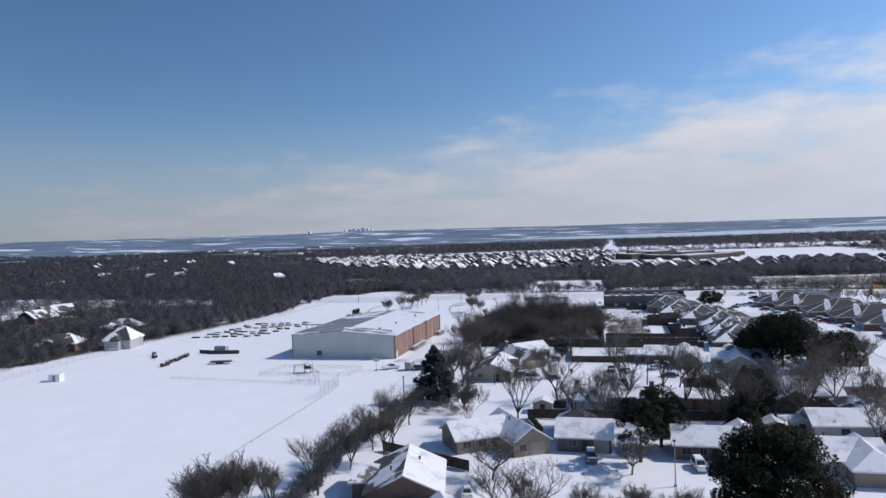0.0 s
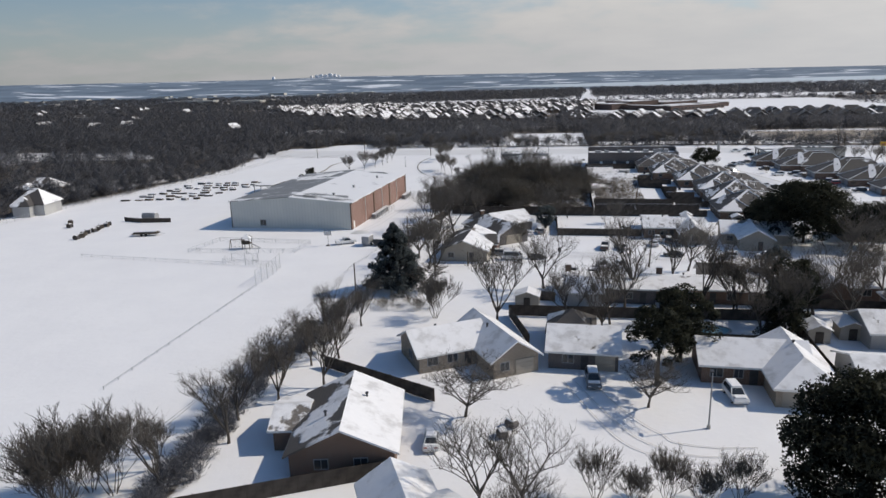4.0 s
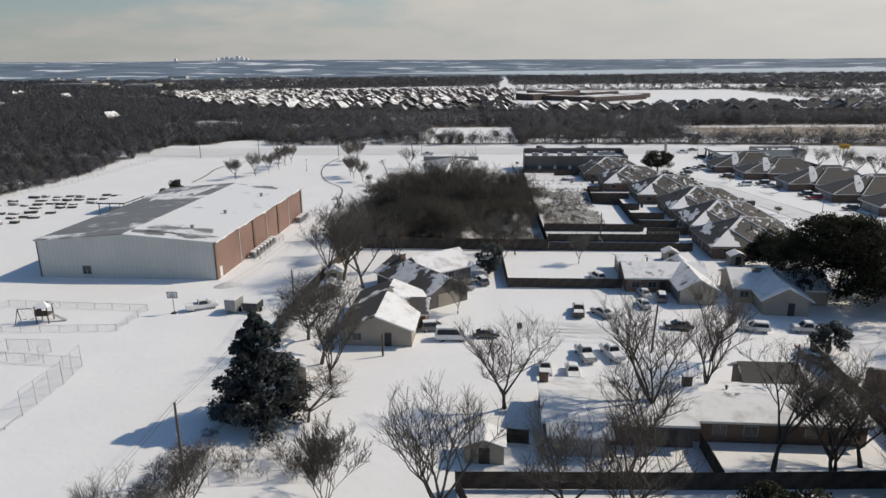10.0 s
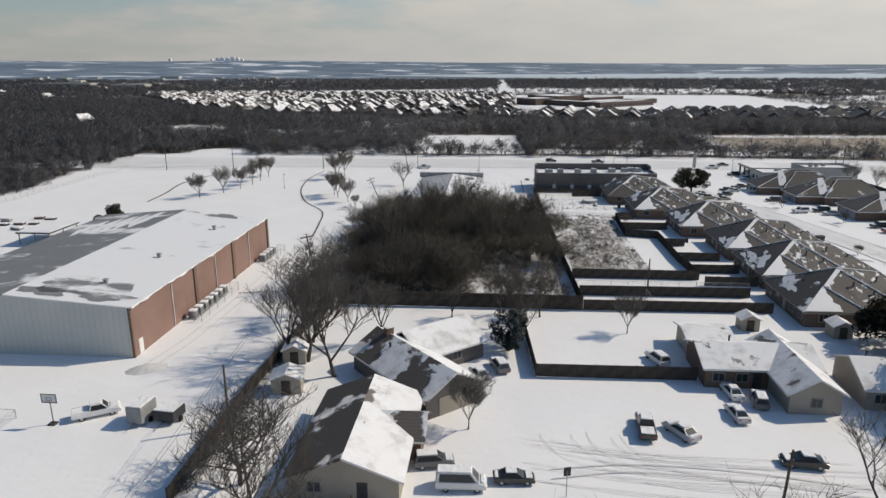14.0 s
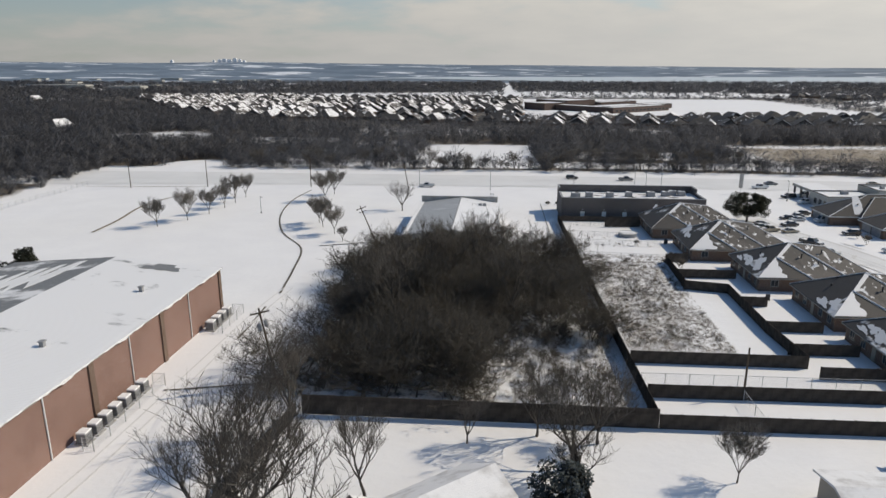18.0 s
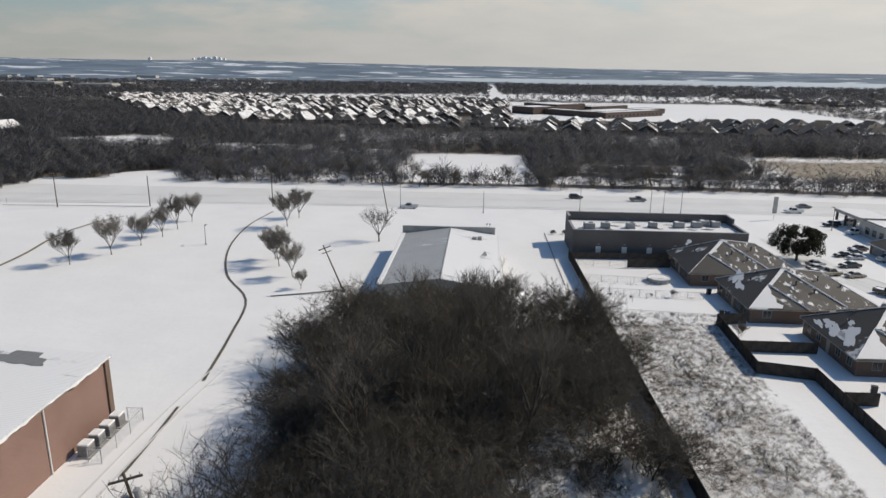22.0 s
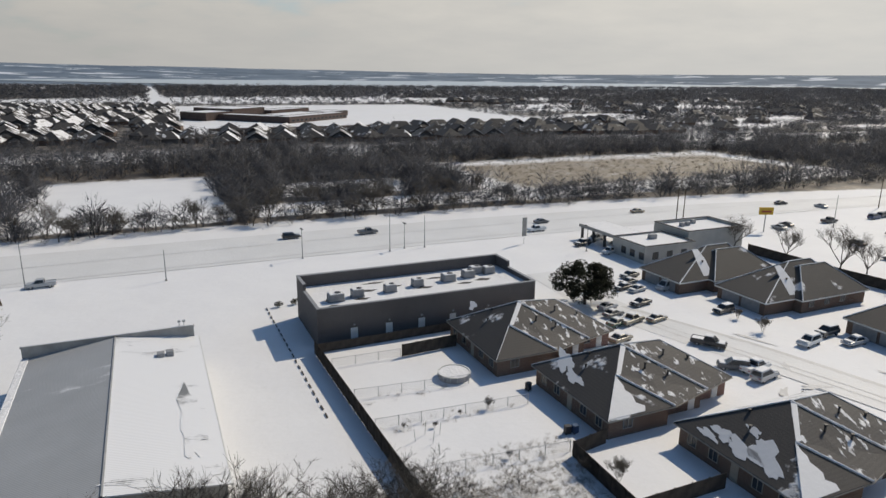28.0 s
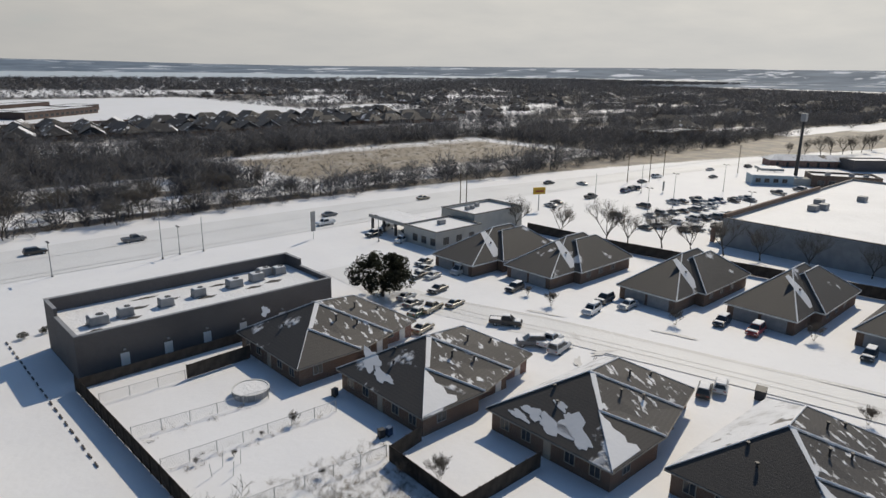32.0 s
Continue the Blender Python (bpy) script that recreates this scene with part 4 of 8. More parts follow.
# the flat-roofed strip of shops
def shop_strip():
    x0, x1, y0, y1 = -4.9, 32.5, 324.6, 338.6
    ox, oy = (x0 + x1) / 2, (y0 + y1) / 2
    X0, X1, Y0, Y1 = x0 - ox, x1 - ox, y0 - oy, y1 - oy
    g = thing("shop_strip", "low brown brick strip of shops with snowy flat roof", "shops", at=pose(ox, oy, 0))
    z = 5.2
    part("wall", Mesh().box(X0, X1, Y0, Y0 + 0.35, -0.2, z + 0.7), M["brick_grey"], g, "dark grey-brown brick rear wall")
    part("wall", Mesh().box(X0, X1, Y1 - 0.5, Y1, -0.2, z + 1.9), M["brick_grey"], g, "tall front parapet wall")
    for xa in (X0, X1 - 0.4):
        m = Mesh().box(xa, xa + 0.4, Y0 + 0.35, Y1 - 0.5, -0.2, z + 0.75).box(xa, xa + 0.4, Y1 - 5.0, Y1 - 0.5, z + 0.75, z + 1.85)
        part("wall", m, M["brick_grey"], g)
    part("roof", Mesh().box(X0 + 0.4, X1 - 0.4, Y0 + 0.35, Y1 - 0.5, z - 0.3, z), M["snow"], g, "flat roof under snow")
    for a in ((X0 - 0.06, X1 + 0.06, Y0 - 0.06, Y0 + 0.4, z + 0.7, z + 0.82), (X0 - 0.06, X1 + 0.06, Y1 - 0.55, Y1 + 0.06, z + 1.9, z + 2.0),
              (X0 - 0.06, X0 + 0.45, Y0 + 0.4, Y1 - 5.0, z + 0.75, z + 0.85), (X1 - 0.45, X1 + 0.06, Y0 + 0.4, Y1 - 5.0, z + 0.75, z + 0.85),
              (X0 - 0.06, X0 + 0.45, Y1 - 5.0, Y1 - 0.5, z + 1.85, z + 1.95), (X1 - 0.45, X1 + 0.06, Y1 - 5.0, Y1 - 0.5, z + 1.85, z + 1.95)):
        part("coping", Mesh().box(*a), M["grey"], g)
    for i, fx in enumerate((0.15, 0.30, 0.445, 0.59, 0.76, 0.9)):
        x = X0 + fx * (X1 - X0)
        door(g, x, Y0, 0, 1.1, 2.3, "S", M["white"], "door", 1)
        part("lamp", Mesh().box(x - 0.15, x + 0.15, Y0 - 0.25, Y0, 2.7, 2.95), M["grey"], g)
    for i, (fx, fy, s) in enumerate(((0.11, 0.34, 1.5), (0.21, 0.40, 1.2), (0.36, 0.42, 1.2), (0.50, 0.5, 1.15), (0.66, 0.55, 1.4), (0.77, 0.60, 1.3), (0.83, 0.72, 1.3), (0.89, 0.66, 1.2))):
        x, y = X0 + fx * (X1 - X0), Y0 + fy * (Y1 - Y0)
        u = part("rooftop_unit", Mesh().box(x - 0.8 * s, x + 0.8 * s, y - 0.6 * s, y + 0.6 * s, z + 0.2, z + 1.25, 0.06).box(x - 0.9 * s, x + 0.9 * s, y - 0.5 * s, y + 0.5 * s, z, z + 0.2), M["grey"], g)
        part("snow_cap", Mesh().box(x - 0.7 * s, x + 0.7 * s, y - 0.5 * s, y + 0.5 * s, z + 1.25, z + 1.36, 0.04), M["snow"], u)
        part("fan", Mesh().tube((x + 0.3, y, z + 1.25), (x + 0.3, y, z + 1.42), 0.35 * s, 0.35 * s, 10), M["dark"], u)
    # bare gravel streaks where the wind cleared the roof
    for fx, fy, w, d in ((0.13, 0.36, 5.0, 1.6), (0.27, 0.55, 3.4, 1.0), (0.40, 0.60, 3.0, 0.9), (0.09, 0.16, 3.4, 1.4), (0.22, 0.30, 2.6, 1.0), (0.52, 0.42, 3.2, 1.0), (0.62, 0.72, 3.6, 0.8), (0.72, 0.40, 2.8, 0.9), (0.82, 0.45, 3.0, 1.2), (0.90, 0.80, 2.4, 0.9), (0.33, 0.80, 4.0, 0.7)):
        x, y = X0 + fx * (X1 - X0), Y0 + fy * (Y1 - Y0)
        m = Mesh()
        ring = [(x + w / 2 * math.cos(k * 0.45) * (1 + 0.25 * math.sin(k * 2.3)), y + d / 2 * math.sin(k * 0.45) * (1 + 0.3 * math.cos(k * 1.7)), z + 0.012) for k in range(14)]
        m.add(ring, [tuple(range(14))])
        part("bare_patch", m, M["roof_dark"], g, "gravel showing where snow has blown off")
    return g


shop_strip()


def snow_patch(root, o, p, q, spots, label="ragged patch of snow on the shingles"):
    """Ragged snow on a roof slope: spots of u, v, half width, half height along o-p and o-q."""
    o, p, q = Vector(o), Vector(p) - Vector(o), Vector(q) - Vector(o)
    n = p.cross(q).normalized()
    n = n if n.z > 0 else -n
    for i, (u, v, w, h) in enumerate(spots):
        ring = []
        for k in range(26):
            a = k * math.tau / 26
            r = 1 + 0.24 * math.sin(3 * a + u * 9 + i) + 0.17 * math.sin(5 * a + v * 13) + 0.09 * math.sin(11 * a + i)
            uu = min(max(u + w * r * math.cos(a), 0.02), 0.98)
            vv = min(max(v + h * r * math.sin(a), 0.03), 0.97 - 0.55 * max(0, uu - 0.5))
            ring.append(o + p * uu + q * vv + n * 0.035)
        part("snow_patch", Mesh().slab(ring if (ring[8] - ring[0]).cross(ring[16] - ring[8]).z > 0 else ring[::-1], 0.05), M["roof_cap"], root, label)


# brick duplexes with stepped hip roofs, along the west side of the street
def duplex(x, y, group="duplexes west of the street", west=(), hip=0.5):
    """west: patches of snow on the long west slope; hip: how much of the south hip is white."""
    g = thing("duplex", "brown brick duplex with stepped shingle hip roof and snow patches", "house", group, pose(x, y, 0))
    e = 2.6
    for i, (a, wm) in enumerate((((0.5, 9.1, 0.5, 15.7), "brick_brown"), ((9.1, 15.9, 2.3, 15.5), "brick_brown"), ((15.9, 21.4, 3.7, 15.1), "brick_red"))):
        part("wall", Mesh().box(*a, -0.2, e), M[wm], g)
    sw, se, c, f = (0, 0, e), (9.6, 0, e), (16.4, 1.8, e), (21.9, 3.2, e)
    nw, ne = (0, 16.2, e), (21.9, 15.6, e)
    a, d, k = (4.7, 5.0, 5.18), (8.2, 8.8, 7.1), (15.2, 9.6, 6.3)
    part("roof", Mesh().slab([nw, sw, a, d], 0.2), M["roof_dark"], g, "dark west roof slope")
    part("roof", Mesh().slab([sw, se, a], 0.2), M["roof_dark"], g, "south hip, partly white")
    part("roof", Mesh().slab([a, se, c, d], 0.2), M["roof_streak"], g, "dark middle roof slope with snow streaks")
    part("roof", Mesh().slab([d, c, f, k], 0.2), M["roof_streak"], g, "dark garage roof slope with snow streaks")
    part("roof", Mesh().slab([k, f, ne], 0.2), M["roof_half"], g)
    part("roof", Mesh().slab([ne, nw, d, k], 0.2), M["roof_most"], g, "snowy north roof slope")
    if hip:
        edge = []
        for i in range(9):
            t = i / 8
            lo = Vector(sw).lerp(Vector(se), 0.04 + hip * (1 - 0.25 * t) + 0.05 * math.sin(i * 2.3 + x))
            edge.append(lo.lerp(Vector(a), 0.05 + 0.9 * t))
        left = [Vector(sw).lerp(Vector(a), 0.97), Vector(sw).lerp(Vector(a), 0.04)]
        lift = Vector((0, -0.02, 0.04))
        part("snow_patch", Mesh().slab([p + lift for p in left[1:] + edge + left[:1]], 0.05), M["roof_cap"], g, "snow lying on half of the south hip")
    part("snow_patch", Mesh().slab([Vector(p) + Vector((0.03, -0.03, 0.05)) for p in (a, (5.4, 5.0, 5.14), (8.6, 8.3, 6.9), d)], 0.05), M["roof_cap"], g, "strip of snow beside the ridge")
    snow_patch(g, sw, nw, (8.2, 8.0, 7.1), west)
    for p, q, r0, r1 in ((sw, a, 0.04, 0.06), (se, a, 0.14, 0.15), (nw, d, 0.06, 0.08), (c, d, 0.16, 0.15), (f, k, 0.06, 0.06), (d, k, 0.1, 0.1), (ne, k, 0.08, 0.08)):
        part("ridge_snow", Mesh().tube((p[0], p[1], p[2] + 0.06), (q[0], q[1], q[2] + 0.06), r0, r1, 6), M["snow"], g, "line of snow along the hip")
    for p, q in ((sw, se), (se, c), (c, f), (nw, sw)):
        part("gutter", Mesh().tube((p[0], p[1], e - 0.14), (q[0], q[1], e - 0.14), 0.09, 0.09, 5), M["siding"], g)
    for bx, by in ((14.4, 2.3), (19.6, 3.7)):
        door(g, bx, by, 0, 1.0, 2.1, "S", M["white"])
        window(g, bx - 2.2, by, 0.9, 1.2, 1.3, "S")
    for yy in (2.2, 5.2, 10.8, 13.8):
        window(g, 0.5, yy, 0.8, 1.3, 1.4, "W", M["siding"])
    door(g, 0.5, 8.0, 0, 0.95, 2.1, "W", M["siding"])
    window(g, 3.2, 0.5, 0.9, 1.4, 1.3, "S")
    door(g, 21.4, 9.0, 0, 4.6, 2.2, "E", M["white"], "garage_door", 4)
    roof_vents(g, 0, 0, [(3.6, 9.4, 4.6), (5.2, 11.0, 5.3), (9.4, 5.4, 5.5), (12.0, 4.2, 4.5), (13.6, 7.0, 5.9), (17.2, 6.4, 4.7)])
    return g


big = ((0.24, 0.25, 0.11, 0.17), (0.41, 0.17, 0.13, 0.09), (0.58, 0.21, 0.08, 0.07), (0.70, 0.11, 0.08, 0.045), (0.33, 0.44, 0.05, 0.05))
small = ((0.62, 0.34, 0.10, 0.14), (0.46, 0.22, 0.11, 0.07))
low = ((0.30, 0.10, 0.10, 0.08), (0.12, 0.2, 0.07, 0.12))
for x, y, west, hip in ((14.5, 305.0, ((0.7, 0.5, 0.06, 0.08),), 0.0), (18.3, 286.0, small, 0.55), (25.1, 267.0, big, 0.5), (29.4, 248.0, low, 0.5), (29.6, 229.8, big, 0.5), (28.9, 211.6, small, 0.6)):
    duplex(x, y, west=west, hip=hip)


# brick duplexes with paired garages, along the east side
def duplex_east(x, y):
    """x, y: the corner of the street eave farthest along +y; the front runs 11.4 m towards -y."""
    ox, oy = x + 9, y - 6
    g = thing("duplex", "brown brick duplex with paired grey garage doors and streaked snowy roof", "house", "duplexes east of the street", pose(ox, oy, 0))
    wing(g, ox, oy, x + 0.5, x + 22, y - 10.8, y - 0.4, 2.7, 4.4, "x", (11.0, 5.0), M["brick_brown"], M["roof_dark"], 0.5, 0.11)
    wing(g, ox, oy, x + 7.5, x + 24, y - 12.4, y - 2.0, 2.7, 3.9, "x", (5.0, 5.0), M["brick_brown"], M["roof_dark"], 0.5, 0.10)
    for yy in (y - 3.4, y - 7.8):
        door(g, x + 0.5 - ox, yy - oy, 0, 3.9, 2.2, "W", M["grey"], "garage_door", 4)
    for k in range(3):
        window(g, x + 10 + 4 * k - ox, y - 12.4 - oy, 0.9, 1.3, 1.3, "S")
    # a broad streak of snow left on the south-facing hip, and one beyond it
    for w0, w1, t0, t1 in ((6.4, 8.6, 0.10, 0.92), (15.2, 17.4, 0.15, 0.8)):
        run, rise0 = 5.2 + 0.5, 2.7 - 0.42 + 0.25
        pts = []
        for t, xx in ((t0, w0), (t0, w1), (0.55, w1 + 0.5), (t1, w1 + 0.2), (t1, w0 + 1.0), (0.5, w0 + 0.3)):
            yy = y - 11.3 + t * run
            pts.append((x + xx - ox, yy - oy, rise0 + t * run * 4.4 / 5.2))
        part("snow_patch", Mesh().slab(pts, 0.05), M["roof_cap"], g, "streak of snow on the roof")
    roof_vents(g, ox, oy, [(x + 8, y - 8.4, 4.9), (x + 12, y - 7.4, 5.7), (x + 17, y - 9.0, 4.4)])
    return g


for x, y in ((62.8, 334.0), (68.3, 319.6), (74.4, 298.6), (79.6, 281.8), (83.0, 264.0), (85.5, 246.0), (86.5, 228.0), (87.0, 210.0)):
    duplex_east(x, y)


def turned(root_x, root_y, angle):
    """The pose of a house turned by angle, whose own axes start at that corner."""
    return pose(root_x, root_y, 0, 0, 0, angle)


def house(x, y, angle, label, blocks, vents=(), chimney=None, windows=(), doors=(), garages=(), group="houses"):
    """blocks: x0, x1, y0, y1, eave, rise, axis, hips, wall, roof in the house's own axes."""
    g = thing("house", label, "house", group, turned(x, y, angle))
    for b in blocks:
        x0, x1, y0, y1, eave, rise, axis, hips, wall, roof = b
        wing(g, 0, 0, x0, x1, y0, y1, eave, rise, axis, hips, M[wall], tuple(M[r] for r in roof) if isinstance(roof, tuple) else M[roof], 0.5)
    roof_vents(g, 0, 0, vents)
    if chimney:
        cx, cy, z0, z1 = chimney
        ob = part("chimney", Mesh().box(cx - 0.5, cx + 0.5, cy - 0.35, cy + 0.35, z0, z1).box(cx - 0.58, cx + 0.58, cy - 0.43, cy + 0.43, z1, z1 + 0.15), M["brick_brown"], g)
        part("snow_cap", Mesh().box(cx - 0.55, cx + 0.55, cy - 0.4, cy + 0.4, z1 + 0.15, z1 + 0.25, 0.03), M["snow"], ob)
    for wx, wy, side, w, h in windows:
        window(g, wx, wy, 0.85, w, h, side)
    for wx, wy, side in doors:
        door(g, wx, wy, 0, 1.0, 2.1, side, M["dark"])
    for wx, wy, side, w in garages:
        door(g, wx, wy, 0, w, 2.2, side, M["siding"], "garage_door", 4)
    return g


house(-20.7, 112.2, 33, "L-shaped tan brick house with snow-covered gable roof", [
    (-7.4, 3, 0.4, 8.6, 2.6, 2.1, "x", (0, 0), "brick_tan", "roof_snow"),
    (0.9, 7.6, -5.2, 8.4, 2.6, 2.2, "y", (0, 0), "brick_tan", "roof_snow")],
    vents=[(-3, 6, 4.1), (3.4, 2, 4.6)], windows=[(-5.5, 0.4, "S", 1.6, 1.3), (-2.6, 0.4, "S", 1.6, 1.3), (2.6, -5.2, "S", 1.4, 1.3), (-7.4, 4, "W", 1.4, 1.3)], doors=[(-0.3, 0.4, "S")], garages=[(5.5, -5.2, "S", 2.7)])
house(-30.6, 90.2, 13, "brown brick house with snow on one gable slope", [
    (-5.2, 5.4, -6.4, 6.6, 2.7, 2.5, "y", (0, 0), "brick_brown", ("roof_half", "roof_snow")),
    (-8.0, -4.8, -1.0, 6.2, 2.5, 1.0, "x", (0, 0), "brick_brown", "roof_most")],
    vents=[(2, 2, 4.6), (-2, -2, 4.6)], windows=[(-2, -6.4, "S", 1.5, 1.2), (2, -6.4, "S", 1.5, 1.2), (5.4, 0, "E", 1.5, 1.2)], doors=[(5.4, 3, "E")])
house(-20.5, 72.0, 28, "low brick house with snow-covered cross gables", [
    (-6, 6, -5, 5, 2.7, 2.3, "x", (0, 0), "brick_tan", "roof_snow"), (-1, 5, 2, 8.5, 2.7, 1.8, "y", (0, 0), "siding", "roof_snow")], vents=[(-2, 2, 4.3)], windows=[(2, 8.5, "N", 1.6, 1.3)])
house(-5.6, 117, 0, "low dark brick house with a broad snowy roof slope", [
    (-4.6, 4.6, -4.0, 5.4, 2.6, 1.9, "x", (0, 0), "brick_grey", "roof_most"), (-5.0, 1.4, 3.0, 10.0, 2.6, 2.2, "x", (3.2, 3.2), "brick_grey", "roof_bare")],
    vents=[(1, 3, 4.5)], windows=[(-2, -4.0, "S", 1.6, 1.3)], doors=[(0.2, -4.0, "S")], garages=[(2.9, -4.0, "S", 2.6)])
house(16, 112, 0, "tan brick ranch house with hipped garage wing under snow", [
    (-6.8, 6, -0.6, 7.4, 2.6, 2.0, "x", (0, 0), "brick_brown", "roof_snow"), (0.6, 8.0, -6.2, 7.2, 2.6, 2.2, "y", (3.6, 0), "brick_tan", "roof_snow")],
    vents=[(-1, 5, 4.2), (4.3, 2.0, 4.9)], windows=[(-5, -0.6, "S", 1.6, 1.3), (-2.4, -0.6, "S", 1.2, 1.3)], doors=[(-0.6, -0.6, "S")], garages=[(2.6, -6.2, "S", 2.6), (6.0, -6.2, "S", 2.6)])
house(32, 112, 0, "ranch house with a plain snow-covered roof", [(-5.4, 7, -5.5, 5.5, 2.6, 1.9, "x", (0, 0), "siding_grey", "roof_snow"), (1, 8, -9, 2, 2.6, 1.9, "y", (3, 0), "brick_tan", "roof_snow")], vents=[(0, 2, 4.2)], windows=[(-2, -5.5, "S", 1.6, 1.3)])
house(-31.6, 174.5, 0, "weathered tan house, one roof slope bare and one under snow", [
    (-4.8, 5.4, -9.3, 6.8, 2.6, 2.0, "y", (0, 0), "siding", ("roof_dark", "roof_most")), (2.2, 6.6, -2.2, 3.0, 2.5, 1.4, "x", (0, 0), "brick_red", "roof_half")],
    windows=[(-2.5, -9.3, "S", 1.4, 1.2)], doors=[(2.0, -9.3, "S")])
house(-25.3, 179.6, 41, "grey-brown house in two wings, snowy and partly bare roof", [
    (0.4, 8.4, 0.4, 17, 2.6, 2.2, "y", (0, 0), "brick_grey", ("roof_half", "roof_snow")), (6.5, 16.6, 9.8, 18.0, 2.6, 2.2, "x", (0, 0), "brick_grey", "roof_snow")],
    vents=[(3, 12, 4.4)], chimney=(4.4, 14.5, 3, 5.6), windows=[(8.4, 4, "E", 1.5, 1.2), (12, 9.8, "S", 1.5, 1.2)], garages=[(4.4, 0.4, "S", 4.4)])
house(15, 194, 0, "white-trimmed ranch house with a gabled wing and snowy roof", [
    (-6.6, 7, -3.2, 5.2, 2.7, 1.5, "x", (0, 0), "brick_brown", "roof_most"), (1.0, 6.8, -9.2, 5.0, 2.7, 1.7, "y", (0, 0), "siding", "roof_most"), (-6.2, -0.5, 5.3, 12.0, 2.5, 0.7, "x", (0, 0), "siding", "roof_most")],
    vents=[(-2, 3, 4.1)], windows=[(-5.0, -3.2, "S", 1.5, 1.2), (-2.2, -3.2, "S", 1.5, 1.2), (4, -9.2, "S", 1.4, 1.2)], doors=[(-0.4, -3.2, "S")])
house(32, 189, -4, "cream-walled house with snowy patched roof and front gable", [
    (-6.6, 8, -3, 6, 2.7, 1.9, "x", (0, 0), "siding", "roof_most"), (-3.6, 3.2, -8.5, 3, 2.7, 1.9, "y", (0, 0), "siding", "roof_most")], vents=[(-4, 4, 4.1), (5, 4, 4.1)], windows=[(-5, -3, "S", 1.4, 1.2)], doors=[(0.6, -8.5, "S")])
house(-1.2, 146, 0, "long low house with a shallow snow-covered roof", [
    (-7.6, 7.6, -4.6, 4.8, 2.7, 0.9, "x", (0, 0), "brick_grey", "roof_snow"), (-7.2, -1.4, -7.0, -4.2, 2.5, 0.5, "x", (0, 0), "siding_grey", "roof_snow")],
    vents=[(2.6, 0.5, 3.6)], chimney=(-7.4, 3.2, 0, 4.4), windows=[(3, -4.6, "S", 1.6, 1.2), (0, -4.6, "S", 1.6, 1.2)], doors=[(5.5, -4.6, "S")])
house(15.6, 147, 0, "long brown brick house with a shallow snowy roof", [
    (-8.8, 8.7, -4.3, 4.0, 2.6, 0.9, "x", (0, 0), "brick_brown", "roof_most"), (-0.6, 5.4, 4.1, 9.0, 2.7, 1.5, "x", (0, 0), "brick_brown", ("roof_bare", "roof_most"))],
    vents=[(-4, 1, 3.5), (5.6, -0.6, 3.5)], chimney=(-8.0, 2.2, 0, 4.3), windows=[(-6.2, -4.3, "S", 1.5, 1.2), (-3, -4.3, "S", 1.5, 1.2), (3.2, -4.3, "S", 1.5, 1.2), (6.6, -4.3, "S", 1.5, 1.2)], doors=[(0.2, -4.3, "S")])
house(38, 152, 2, "brown brick house with a snowy roof among trees", [(-7, 7, -4.5, 4.5, 2.6, 1.9, "x", (0, 0), "brick_brown", "roof_most"), (-6, 0, -8, 2, 2.6, 1.8, "y", (0, 0), "brick_brown", "roof_most")], windows=[(3, -4.5, "S", 1.5, 1.2)])
house(52, 162, 0, "tan brick house with a snowy hip roof", [(-7, 7, -5, 5, 2.6, 2.0, "x", (4, 4), "brick_tan", "roof_most")], windows=[(-2, -5, "S", 1.5, 1.2)])
house(36.5, 129.5, 3, "grey house with a snowy gable roof behind fences", [(-3.0, 9, -4, 4, 2.6, 1.9, "x", (0, 0), "siding_grey", "roof_most")], windows=[(2, -4, "S", 1.5, 1.2)])
house(50, 118, 0, "brick ranch house under snow", [(-7, 7, -4.5, 4.5, 2.6, 1.9, "x", (0, 0), "brick_brown", "roof_snow")], windows=[(2, -4.5, "S", 1.5, 1.2)])
house(48, 140, 0, "brick house with patchy snow on the roof", [(-6, 7, -4.5, 4.5, 2.6, 1.9, "x", (3, 3), "brick_grey", "roof_half")])
house(58, 196, 0, "brick house beside the dark oak", [(-6, 6, -5, 5, 2.6, 1.9, "x", (0, 0), "brick_tan", "roof_most")])

# ---- trees ----


class Branches:
    """Tapered branch tubes as arrays."""

    def __init__(self):
        self.v, self.f = [], []

    def tube(self, pts, radii, n):
        o = len(self.v)
        d = (pts[-1] - pts[0]).normalized()
        a = d.orthogonal().normalized()
        b = d.cross(a)
        for p, r in zip(pts, radii):
            for i in range(n):
                t = i * math.tau / n
                self.v.append(tuple(p + (a * math.cos(t) + b * math.sin(t)) * r))
        for k in range(len(pts) - 1):
            for i in range(n):
                j = (i + 1) % n
                self.f.append((o + k * n + i, o + k * n + j, o + (k + 1) * n + j, o + (k + 1) * n + i))

    def mesh(self, name):
        return big_mesh(name, np.array(self.v), np.array(self.f))


